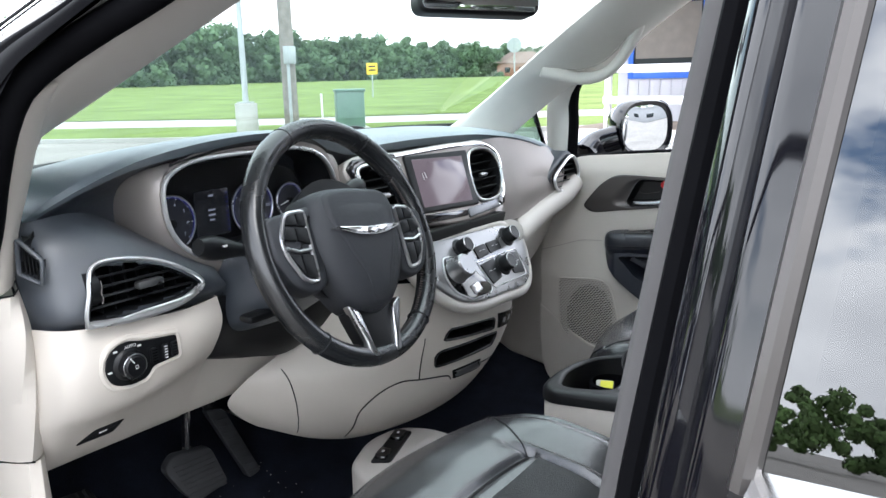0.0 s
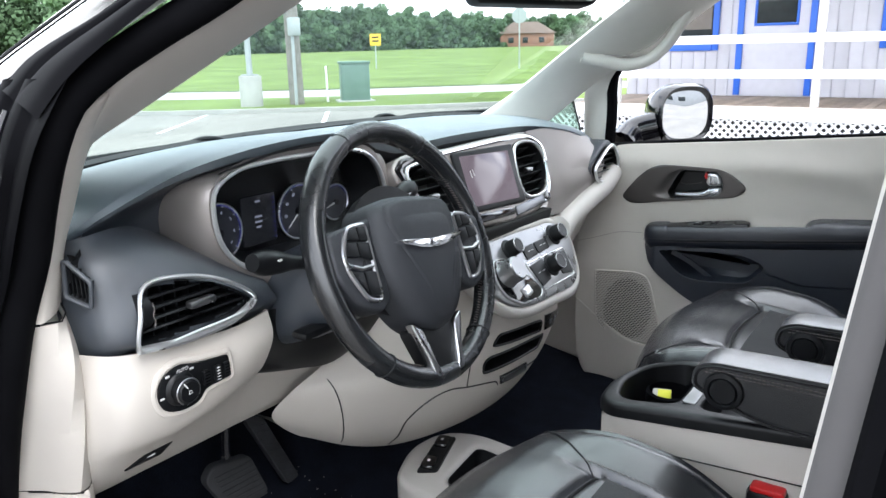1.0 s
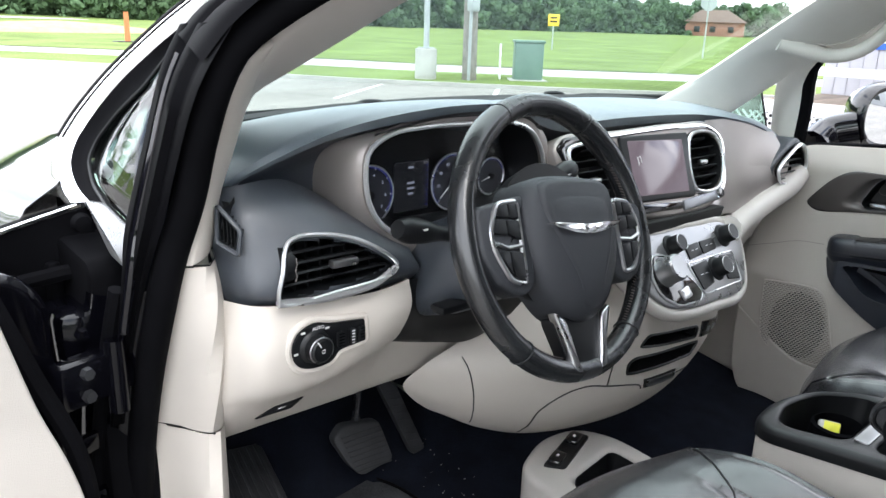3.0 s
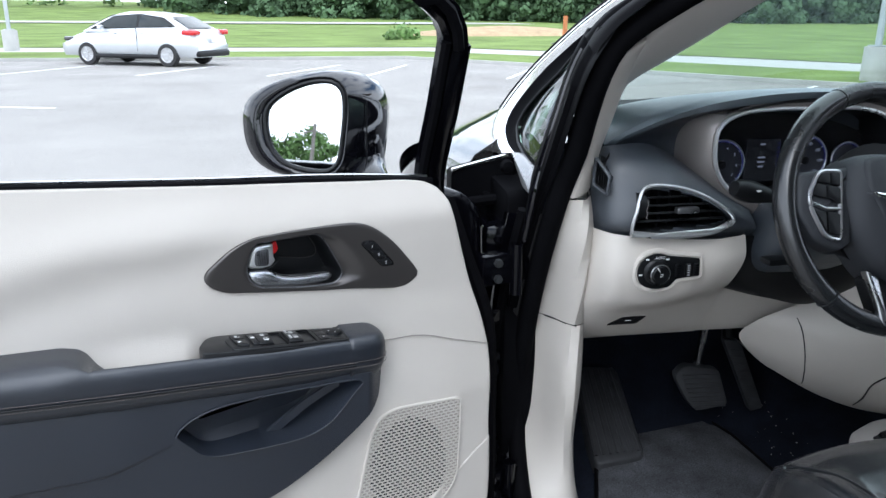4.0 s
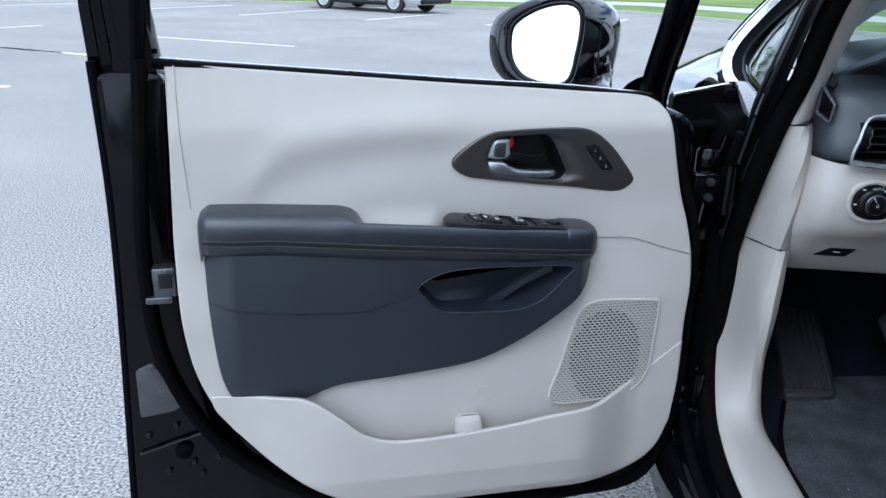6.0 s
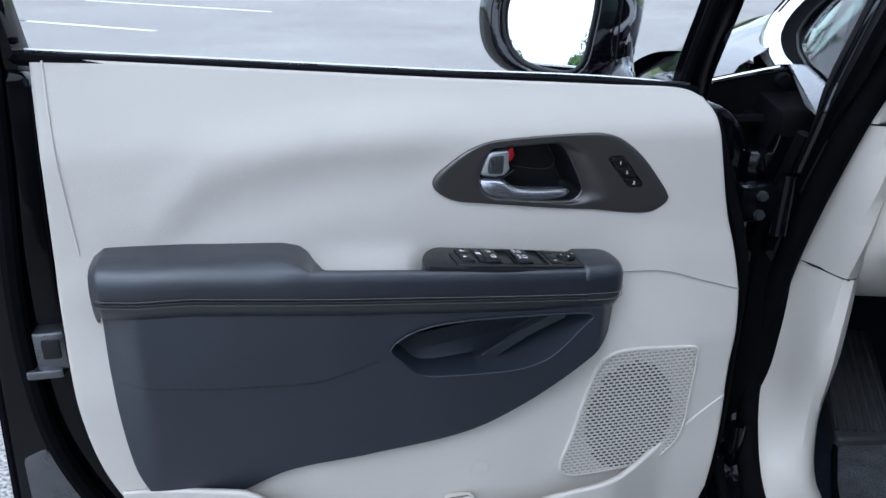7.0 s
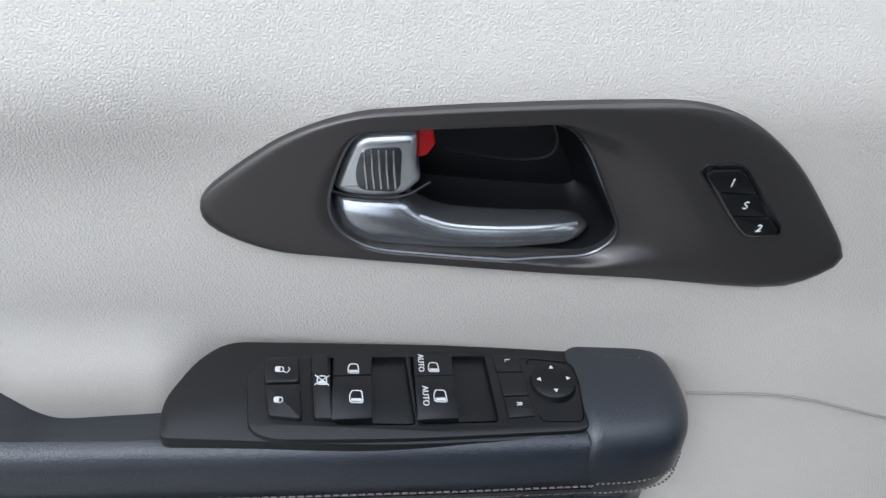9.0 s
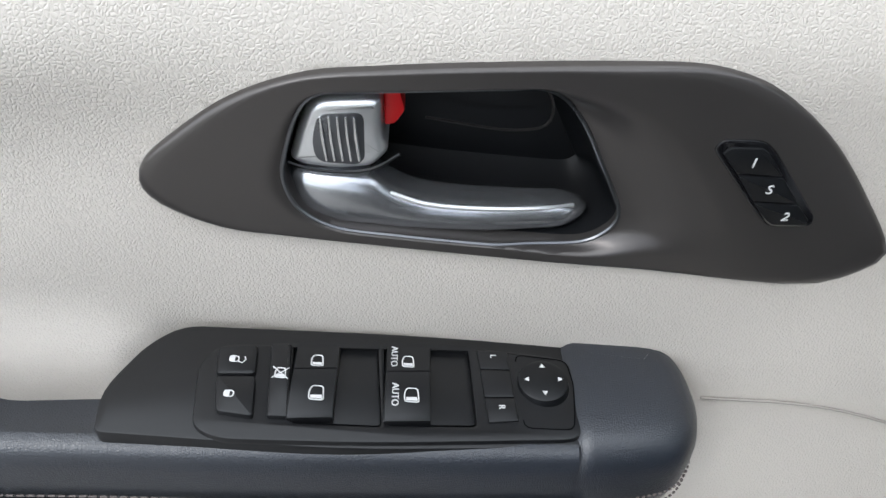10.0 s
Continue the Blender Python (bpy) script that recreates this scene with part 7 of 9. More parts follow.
modD = [(-0.804, 0.095, 1.065), (-0.782, 0.046, 1.060), (-0.70, 0.030, 1.048), (-0.61, 0.036, 1.048), (-0.53, 0.045, 1.045)]
modE = [(-0.802, 0.110, 1.045), (-0.782, 0.060, 1.043), (-0.70, 0.055, 1.034), (-0.61, 0.055, 1.027), (-0.53, 0.060, 1.028)]
VENT = [(-0.764, 1.052), (-0.758, 1.090), (-0.748, 1.120), (-0.735, 1.126), (-0.704, 1.125), (-0.658, 1.114), (-0.619, 1.095), (-0.587, 1.069), (-0.588, 1.060), (-0.616, 1.052), (-0.683, 1.049), (-0.750, 1.047)]
VENTS = [tuple(p) for p in spline(VENT, 60, True)]
VIN = inset(ccw(VENTS), 0.007)


def modgrid():
    g = loft([modE, modD, modC, modB, modA], 60, 40)
    bm = bmesh.new()
    vs = [[bm.verts.new(p) for p in r] for r in g]
    for i in range(len(g) - 1):
        for j in range(len(g[0]) - 1):
            c = [(g[i][j][k] + g[i + 1][j + 1][k]) / 2 for k in range(3)]
            if inside(c[0], c[2], VIN):
                continue
            bm.faces.new((vs[i][j], vs[i][j + 1], vs[i + 1][j + 1], vs[i + 1][j]))
    bmesh.ops.delete(bm, geom=[v for v in bm.verts if not v.link_faces], context="VERTS")
    return bm


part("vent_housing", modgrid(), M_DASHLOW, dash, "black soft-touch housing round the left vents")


def air_vent(ring, place, slats, n_vanes, ringmat, name="air_vent", label="black air vent with horizontal slats in a chrome ring", depth=0.045, r=0.0042, gap=0.009, lead=-0.014):
    """place(a, b, d): a across, b up, d out of the face. A ring, a dark box, slats and vanes."""
    v = part(name, cup(inset(ccw(ring), 0.006), 0.002, -depth, place, 0.006), M_BLACKP, dash, label)
    part("chrome_ring", tube([place(a, b, 0.004) for a, b in ring], r, 8, closed=True), ringmat, v, "bright chrome ring")
    xs = [p[0] for p in ring]
    zs = [p[1] for p in ring]
    inn = inset(ccw(ring), gap)
    for k in range(slats):
        z = min(zs) + (max(zs) - min(zs)) * (k + 0.7) / (slats + 0.4)
        run = [x for x in np.linspace(min(xs), max(xs), 160) if inside(x, z, inn)]
        if len(run) < 6:
            continue
        a, b = run[0], run[-1]
        bm = bmesh.new()
        sheet([[place(x, z + 0.0018, -0.006), place(x, z, -0.004), place(x, z - 0.0018, -0.006), place(x, z - 0.0060, -0.028), place(x, z - 0.0030, -0.028)] for x in np.linspace(a, b, 6)], bm, closed_u=True, caps=True)
        part("slat", bm, M_BLACKP, v)
    for k in range(n_vanes):
        x = min(xs) + (max(xs) - min(xs)) * (k + 0.8) / (n_vanes + 0.6)
        run = [z for z in np.linspace(min(zs), max(zs), 120) if inside(x, z, inn)]
        if len(run) < 6:
            continue
        bm = bmesh.new()
        sheet([[place(x + 0.0006, z, lead), place(x - 0.0006, z, lead), place(x - 0.0006, z, -0.038), place(x + 0.0006, z, -0.038)] for z in (run[0], run[-1])], bm, closed_u=True, caps=True)
        part("vane", bm, M_BLACKP, v)
    return v


vl = air_vent(VENTS, lambda a, b, d: Vector((a, 0.029 - d + 0.25 * max(0, b - 1.09), b)), 6, 9, M_RING, r=0.0028)
part("vane_slider", box((-0.672, 0.026, 1.086), (0.040, 0.014, 0.010), 0.003), M_SILVER, vl, "silver vane slider")
part("shut_wheel", lathe([(0.0001, 0.006), (0.022, 0.006), (0.022, -0.006), (0.0001, -0.006)], Matrix.Translation((-0.748, 0.044, 1.092)) @ Matrix.Rotation(math.pi / 2, 4, "Y"), 20), M_BLACKP, vl)
part("shut_mark", tube([(-0.746, 0.0165, 1.107), (-0.7445, 0.0165, 1.098), (-0.747, 0.0165, 1.091), (-0.7445, 0.0165, 1.084), (-0.747, 0.0165, 1.077)], 0.0006, 5), M_HOODG, vl)
part("ring_lower_face", tube(spline([(-0.764, 0.029, 1.050), (-0.70, 0.026, 1.044), (-0.62, 0.027, 1.048), (-0.588, 0.028, 1.062)], 20), 0.0052, 8), M_RING, vl)
# side demister vent
DEM = rounded([(-0.0130, 0.028), (0.0160, 0.001), (0.0125, -0.029), (-0.0160, -0.016)], 0.004, 3)
dm = lambda a, b, d: Vector((-0.799 + 0.5 * a - 0.87 * d, 0.072 - 0.87 * a - 0.5 * d, 1.137 + b))
air_vent(DEM, dm, 0, 6, M_DASHLOW, "demister_vent", "small black slatted demister vent", 0.02, 0.0030, 0.003, 0.002)

# instrument cluster: grey hood, chrome ring, dark face and dials
RING = spline([(-0.579, 1.108), (-0.604, 1.140), (-0.612, 1.175), (-0.607, 1.212), (-0.571, 1.233), (-0.516, 1.239), (-0.43, 1.239), (-0.345, 1.237), (-0.290, 1.218), (-0.262, 1.180), (-0.259, 1.145), (-0.279, 1.112), (-0.33, 1.088), (-0.43, 1.078), (-0.53, 1.086)], 72, True)
RING = ccw([tuple(p) for p in RING])
rows = []
for d, y in ((0.002, 0.110), (0.0, 0.075), (-0.003, 0.062), (-0.012, 0.062), (-0.026, 0.070), (-0.040, 0.088), (-0.050, 0.112), (-0.054, 0.150)):
    q = inset(RING, d) if d else RING
    q = [(xr + (x - xr) * (1 - 0.5 * sstep(-0.50, -0.59, xr)), zr + (z - zr) * (1 - 0.35 * sstep(-0.50, -0.59, xr))) for (x, z), (xr, zr) in zip(q, RING)]
    rows.append([(x, y, z if y < 0.0625 else min(z, lerp(x, [-0.80, -0.74, -0.65, -0.54, -0.43, -0.33, -0.25], [1.135, 1.180, 1.222, 1.244, 1.25, 1.243, 1.215]))) for x, z in q])
clu = part("cluster_hood", sheet(rows, closed_u=True), M_HOODG, dash, "satin warm grey instrument hood")
part("cluster_ring", tube([(x, 0.061, z) for x, z in RING], 0.0036, 8, closed=True), M_RING, clu, "chrome ring round the instruments")
well = [[(x, y, z) for x, z in (inset(RING, d) if d else RING)] for d, y in ((0.001, 0.070), (0.010, 0.105), (0.016, 0.135))]
bm = sheet(well, closed_u=True)
bm.faces.new([bm.verts.new((x, 0.135, z)) for x, z in inset(RING, 0.016)])
part("cluster_face", bm, M_BLACKP, clu, "black instrument face")
M_DIAL = mat("dial_face", (0.035, 0.037, 0.045), 0.35, vary=0.1)
M_TICK = glow("white_dial_marks", (0.75, 0.80, 1.0), 0.09)
M_BLUEL = glow("blue_dial_glow", (0.05, 0.07, 0.9), 0.035)
M_LCD = glow("dim_display", (0.10, 0.11, 0.14), 0.018)


def dial(x, z, r, a0, a1, n, nums):
    m = Matrix.Translation((x, 0.128, z)) @ Matrix.Rotation(math.pi / 2, 4, "X")
    d = part("dial", lathe([(0.0001, 0.001), (r, 0.001), (r, -0.004)], m, 40), M_DIAL, clu)
    part("dial_rim", tube([m @ Vector((r * math.cos(t), r * math.sin(t), 0.002)) for t in np.linspace(0, 2 * math.pi, 49)[:-1]], 0.0016, 6, closed=True), M_RING, d)
    part("blue_arc", tube([m @ Vector((r * 0.94 * math.cos(t), r * 0.94 * math.sin(t), 0.0016)) for t in np.linspace(radians(a0), radians(a1), 40)], 0.0010, 5), M_BLUEL, d)
    for k in range(n):
        t = radians(a0 + (a1 - a0) * k / (n - 1))
        big = k % 2 == 0
        part("tick", tube([m @ Vector((r * (0.86 if big else 0.9) * math.cos(t), r * (0.86 if big else 0.9) * math.sin(t), 0.002)), m @ Vector((r * 0.97 * math.cos(t), r * 0.97 * math.sin(t), 0.002))], 0.0008 if big else 0.0005, 4), M_TICK, d)
        if big and nums:
            words("numeral", nums[k // 2], r * 0.17, m @ Matrix.Translation((r * 0.68 * math.cos(t), r * 0.68 * math.sin(t), 0.002)), M_TICK, d)
    t = radians(a0 - 4)
    part("needle", tube([m @ Vector((0, 0, 0.003)), m @ Vector((r * 0.8 * math.cos(t), r * 0.8 * math.sin(t), 0.003))], [0.0018, 0.0007], 6), M_WHITE, d)
    part("needle_hub", lathe([(0.0001, 0.007), (r * 0.16, 0.006), (r * 0.18, 0.0)], m, 18), M_BLACKP, d)
    return d


dial(-0.557, 1.137, 0.043, 225, -40, 15, ["0", "1", "2", "3", "4", "5", "6", "7"])
dial(-0.395, 1.140, 0.044, 225, -40, 15, ["0", "20", "40", "60", "80", "100", "120", "140"])
dial(-0.310, 1.140, 0.030, 200, 20, 7, None)
lcd = part("display", plate(rounded([(-0.512, 1.105), (-0.446, 1.105), (-0.446, 1.180), (-0.512, 1.180)], 0.004, 2), 0.130, 0.125, 0.001, lambda a, b, d: Vector((a, d, b))), M_LCD, clu, "dim centre display")
for k, (w, z) in enumerate(((0.010, 1.171), (0.014, 1.148), (0.014, 1.140), (0.010, 1.132))):
    part("text_bar", box((-0.482, 0.1243, z), (w, 0.0006, 0.003), 0.0002), M_TICK, lcd)
for k in range(9):
    part("blue_bar", box((-0.4505, 0.1243, 1.112 + k * 0.0075), (0.004, 0.0006, 0.0022), 0.0002), M_BLUEL, lcd)
gl = part("cluster_lens", sheet([[(x, 0.100 + 0.0 * x, z) for x, z in ((-0.60, 1.09), (-0.27, 1.09))], [(-0.60, 0.112, 1.235), (-0.27, 0.112, 1.235)]]), glass("cluster_lens_glass", (0.9, 0.9, 0.92), alpha=0.04), clu)
gl.visible_shadow = False
part("hood_peak", sheet(loft([[(-0.60, 0.058, 1.236), (-0.5, 0.050, 1.254), (-0.43, 0.048, 1.257), (-0.33, 0.052, 1.252), (-0.27, 0.066, 1.228)], [(-0.59, 0.075, 1.226), (-0.5, 0.07, 1.243), (-0.43, 0.07, 1.245), (-0.33, 0.07, 1.241), (-0.28, 0.075, 1.219)], [(-0.57, 0.12, 1.222), (-0.5, 0.12, 1.235), (-0.43, 0.12, 1.236), (-0.33, 0.12, 1.234), (-0.29, 0.12, 1.212)]], 24, 8)), M_BLACKP, clu)

# cream knee panel with the light switch block
blkT = [(-0.808, 0.090, 1.048), (-0.780, 0.048, 1.045), (-0.70, 0.038, 1.037), (-0.61, 0.040, 1.030), (-0.548, 0.046, 1.033)]
blkM = [(-0.812, 0.085, 0.985), (-0.785, 0.034, 0.985), (-0.70, 0.026, 0.985), (-0.61, 0.030, 0.988), (-0.545, 0.042, 0.995)]
blkB = [(-0.812, 0.090, 0.935), (-0.785, 0.050, 0.930), (-0.70, 0.036, 0.930), (-0.61, 0.046, 0.940), (-0.555, 0.056, 0.950)]
blkU = [(-0.815, 0.105, 0.900), (-0.78, 0.085, 0.895), (-0.70, 0.080, 0.895), (-0.61, 0.085, 0.905), (-0.555, 0.09, 0.915)]
kneeB = [(-0.800, 0.175, 0.812), (-0.777, 0.188, 0.803), (-0.697, 0.190, 0.801), (-0.576, 0.190, 0.798), (-0.54, 0.190, 0.797)]
kneeBB = [(-0.795, 0.235, 0.815), (-0.777, 0.24, 0.81), (-0.697, 0.24, 0.81), (-0.576, 0.24, 0.81), (-0.54, 0.24, 0.81)]
kp = part("knee_panel", sheet(loft([blkT, blkM, blkB, blkU, kneeB, kneeBB], 40, 44)), M_CREAMP, dash, "cream lower dash panel")
blkend = [[(-0.548, 0.046, 1.033), (-0.545, 0.042, 0.995), (-0.555, 0.056, 0.950)], [(-0.545, 0.12, 1.033), (-0.540, 0.12, 0.995), (-0.548, 0.12, 0.945)]]
part("block_end", sheet(loft(blkend, 10, 4)), M_CREAMP, dash)
knee2 = [[(-0.56, 0.105, 0.925), (-0.43, 0.12, 0.915), (-0.33, 0.12, 0.915), (-0.24, 0.11, 0.93)], [(-0.555, 0.14, 0.86), (-0.43, 0.15, 0.855), (-0.33, 0.15, 0.855), (-0.24, 0.14, 0.86)], [(-0.545, 0.190, 0.798), (-0.43, 0.190, 0.795), (-0.33, 0.190, 0.793), (-0.24, 0.188, 0.79)], [(-0.545, 0.24, 0.81), (-0.43, 0.24, 0.81), (-0.33, 0.24, 0.81), (-0.24, 0.24, 0.81)]]
part("column_panel", sheet(loft(knee2, 24, 18)), M_CREAMP, dash)
SWI = rounded([(-0.752, 0.985), (-0.742, 1.008), (-0.717, 1.017), (-0.695, 1.010), (-0.640, 1.003), (-0.638, 0.973), (-0.680, 0.970), (-0.690, 0.957), (-0.716, 0.954), (-0.742, 0.962)], [0.012, 0.012, 0.012, 0.008, 0.003, 0.003, 0.006, 0.01, 0.014, 0.012], 4)
swf = lambda a, b, d: Vector((a, 0.028 - d, b))
ls = part("light_switch", plate(SWI, -0.01, 0.004, 0.0015, swf), M_BLACKP, dash, "black headlight switch panel")
part("switch_surround", tube([swf(a, b, -0.001) for a, b in inset(ccw(SWI), -0.004)], 0.0048, 8, closed=True), M_CREAMP, ls)
km = Matrix.Translation((-0.717, 0.024, 0.985)) @ Matrix.Rotation(math.pi / 2, 4, "X")
kn = part("rotary_knob", lathe([(0.0001, 0.019), (0.013, 0.019), (0.0155, 0.017), (0.0172, 0.004), (0.021, 0.002), (0.022, 0.0)], km, 36), M_BLACKP, ls)
part("knob_ring", tube([km @ Vector((0.0165 * math.cos(t), 0.0165 * math.sin(t), 0.0155)) for t in np.linspace(0, 2 * math.pi, 37)[:-1]], 0.0010, 6, closed=True), M_SILVER, kn)
part("pointer", tube([km @ Vector((-0.003, 0.006, 0.0192)), km @ Vector((-0.008, 0.0135, 0.0192))], 0.0008, 5), M_WHITE, kn)
part("knob_mark", tube([km @ Vector((x, y, 0.0194)) for x, y in ((-0.002, -0.002), (0.002, -0.002), (0.002, 0.002), (-0.002, 0.002))], 0.0005, 4, closed=True), M_WHITE, kn)
words("auto_lettering", "AUTO", 0.0062, Matrix.Translation(swf(-0.712, 1.0085, 0.0046)) @ Matrix.Rotation(math.pi / 2, 4, "X"), M_WHITE, ls)
for a in (188, 128, 48):
    t = radians(a)
    part("symbol_bar", box(swf(-0.717 + 0.0275 * math.cos(t), 0.985 + 0.0275 * math.sin(t), 0.0044), (0.006, 0.0006, 0.0028), 0.0002), M_WHITE, ls)
for x in (-0.680, -0.662, -0.647):
    w = part("dimmer_wheel" if x != -0.662 else "symbol_strip", box(swf(x, 0.986, 0.006), (0.010, 0.006, 0.021), 0.002), M_BLACKP, ls)
    for k in range(5):
        part("rib", box(swf(x, 0.978 + k * 0.004, 0.0095), (0.008 if x != -0.662 else 0.005, 0.001, 0.0012), 0.0003), M_RUBBER if x != -0.662 else M_WHITE, w)
rl = part("bonnet_release", plate(rounded([(-0.757, 0.806), (-0.700, 0.804), (-0.690, 0.826), (-0.738, 0.830)], 0.003, 2), -0.01, 0.004, 0.002, lambda a, b, d: Vector((a + 0.004, 0.112 - d + (0.865 - b - 0.05) * 0.85, b + 0.05))), M_BLACKP, dash, "black bonnet release lever")
part("release_mark", box((-0.718, 0.1055, 0.868), (0.012, 0.001, 0.003), 0.0003), M_WHITE, rl)
part("fuse_tab", tube([(-0.605, 0.130, 0.865), (-0.590, 0.127, 0.868), (-0.572, 0.112, 0.885), (-0.59, 0.112, 0.885)], 0.0012, 5), M_CREAMP, dash)

# centre stack with screen and twin vents
def st(a, b, d):
    """Face that leans back: b is the height, d stands out of it."""
    return Vector((a, 0.055 - (1.19 - b) * 0.458 - d * 0.909, b + d * 0.417))


STK = spline([(-0.247, 1.186), (-0.225, 1.204), (-0.062, 1.206), (0.138, 1.208), (0.250, 1.200), (0.279, 1.168), (0.240, 1.090), (0.192, 1.058), (0.06, 1.050), (-0.07, 1.062), (-0.16, 1.078), (-0.205, 1.10)], 80, True)
STK = ccw([tuple(p) for p in STK])
VLO = ccw([tuple(p) for p in spline([(-0.219, 1.180), (-0.185, 1.189), (-0.098, 1.184), (-0.112, 1.13), (-0.126, 1.090), (-0.182, 1.093), (-0.207, 1.118)], 44, True)])
VRO = ccw([tuple(p) for p in spline([(0.152, 1.178), (0.246, 1.177), (0.260, 1.148), (0.226, 1.090), (0.150, 1.080), (0.124, 1.092)], 44, True)])
stk = part("centre_fascia", plate(STK, -0.06, 0.004, 0.006, st, [VLO, VRO], seg=3), M_HOODG, dash, "satin grey centre stack with a chrome frame")
for nm, V in (("l", VLO), ("r", VRO)):
    v = air_vent(V, lambda a, b, d: st(a, b, d + 0.004), 6, 0, M_RING, r=0.0034)
    cx = sum(p[0] for p in V) / len(V)
    part("vane_slider", box(st(cx - 0.01, 1.132, 0.006), (0.024, 0.014, 0.009), 0.003), M_SILVER, v)
gloss = rounded([(-0.244, 1.188), (-0.22, 1.202), (-0.10, 1.203), (-0.098, 1.192), (-0.19, 1.194), (-0.226, 1.184), (-0.212, 1.115), (-0.185, 1.088), (-0.13, 1.084), (-0.13, 1.072), (-0.17, 1.076), (-0.204, 1.098)], 0.006, 3)
part("gloss_frame", plate(gloss, 0.002, 0.008, 0.002, st), M_GLOSSB, stk, "piano black frame piece")
part("top_chrome", tube([st(a, b, 0.006) for a, b in spline([(-0.10, 1.197), (0.03, 1.199), (0.14, 1.199), (0.235, 1.192), (0.268, 1.168), (0.255, 1.125), (0.232, 1.085), (0.195, 1.064)], 40)], 0.0042, 8), M_CHROME, stk, "chrome edge of the centre stack")
SCR = [(-0.057, 1.185), (0.118, 1.177), (0.097, 1.086), (-0.072, 1.095)]
part("screen_bezel", plate(rounded([(-0.074, 1.194), (0.146, 1.188), (0.119, 1.076), (-0.090, 1.086)], 0.006, 3), 0.002, 0.010, 0.003, st), M_BLACKP, stk)
M_SCR = glow("pink_grey_touchscreen", (0.30, 0.235, 0.275), 0.20)
scn = part("touchscreen", plate(rounded(SCR, 0.002, 2), 0.009, 0.0112, 0.0008, st), M_SCR, stk, "lit pinkish grey touchscreen")
part("music_note", tube([st(-0.041, 1.143, 0.0118), st(-0.041, 1.156, 0.0118), st(-0.032, 1.158, 0.0118), st(-0.032, 1.146, 0.0118)], 0.0008, 5), M_WHITE, scn)
part("lower_gloss_bar", plate(rounded([(-0.088, 1.083), (0.070, 1.072), (0.064, 1.060), (-0.070, 1.066)], 0.003, 2), 0.003, 0.009, 0.002, st), M_GLOSSB, stk)
part("chrome_base", plate(rounded([(0.074, 1.073), (0.19, 1.078), (0.225, 1.082), (0.20, 1.060), (0.07, 1.055)], 0.004, 2), 0.003, 0.0085, 0.002, st), M_STEEL, stk)
part("start_button", lathe([(0.0001, 0.007), (0.009, 0.006), (0.011, 0.002), (0.012, 0.0)], Matrix.Translation(st(0.207, 1.072, 0.007)) @ Matrix.Rotation(radians(66), 4, "X"), 22), M_GLOSSB, stk, "black push button")

# band under the stack and right of it
bandT = [(-0.235, 0.05, 1.10), (-0.10, 0.010, 1.058), (0.05, 0.000, 1.048), (0.20, 0.005, 1.053), (0.28, 0.03, 1.09), (0.40, 0.070, 1.13), (0.55, 0.092, 1.16), (0.64, 0.098, 1.155)]
bandB = [(-0.235, 0.06, 1.035), (-0.10, 0.010, 1.032), (0.05, 0.000, 1.028), (0.20, 0.005, 1.030), (0.30, 0.03, 1.01), (0.42, 0.055, 1.015), (0.52, 0.065, 1.03), (0.58, 0.06, 1.06)]
part("mid_band", sheet(loft([bandT, [(x, (y + q[1]) / 2 - 0.012, (z + q[2]) / 2) for (x, y, z), q in zip(bandT, bandB)], bandB], 50, 12)), M_HOODG, dash, "satin grey dash panel")
rightf = [[(0.26, 0.075, 1.205), (0.42, 0.095, 1.195), (0.60, 0.10, 1.16), (0.72, 0.105, 1.125)], [(0.285, 0.045, 1.155), (0.42, 0.070, 1.13), (0.57, 0.075, 1.11), (0.70, 0.075, 1.095)], [(0.26, 0.012, 1.07), (0.40, 0.045, 1.06), (0.52, 0.055, 1.05), (0.66, 0.06, 1.04)], [(0.24, 0.005, 1.025), (0.40, 0.045, 1.000), (0.52, 0.06, 1.005), (0.66, 0.065, 1.01)]]
part("passenger_dash_face", sheet(loft(rightf, 40, 20)), M_HOODG, dash, "satin grey passenger dash face")
rollr = spline([(0.20, -0.035, 1.005), (0.30, 0.010, 0.975), (0.43, 0.050, 0.975), (0.56, 0.060, 0.998), (0.68, 0.062, 1.022), (0.745, 0.068, 1.045)], 30)
part("lower_roll", tube(rollr, [0.030 - 0.0 * i for i in range(30)], 12), M_GREYP, dash, "greige padded lower edge")
RV = ccw([tuple(p) for p in spline([(0.590, 1.074), (0.605, 1.045), (0.640, 1.035), (0.735, 1.052), (0.742, 1.075), (0.715, 1.118), (0.690, 1.126), (0.640, 1.108)], 40, True)])
air_vent(RV, lambda a, b, d: Vector((a, 0.052 - d, b)), 6, 6, M_RING)
part("right_vent_backing", plate(inset(RV, -0.014), -0.06, 0.0, 0.008, lambda a, b, d: Vector((a, 0.060 - d, b)), [inset(RV, 0.006)]), M_DASHLOW, dash)
part("glovebox", sheet(loft([[(0.17, 0.03, 1.00), (0.45, 0.09, 0.99), (0.76, 0.12, 1.0)], [(0.17, 0.05, 0.90), (0.45, 0.12, 0.88), (0.74, 0.15, 0.88)], [(0.18, 0.14, 0.76), (0.45, 0.22, 0.74), (0.70, 0.25, 0.74)], [(0.18, 0.3, 0.72), (0.45, 0.35, 0.72), (0.7, 0.38, 0.72)]], 24, 14)), M_CREAMP, dash, "cream glovebox")

# control pod with knobs, and the cream console below
def pd(a, b, d):
    return Vector((a, -0.035 - (1.02 - b) * 0.652 - d * 0.838, b + d * 0.546))


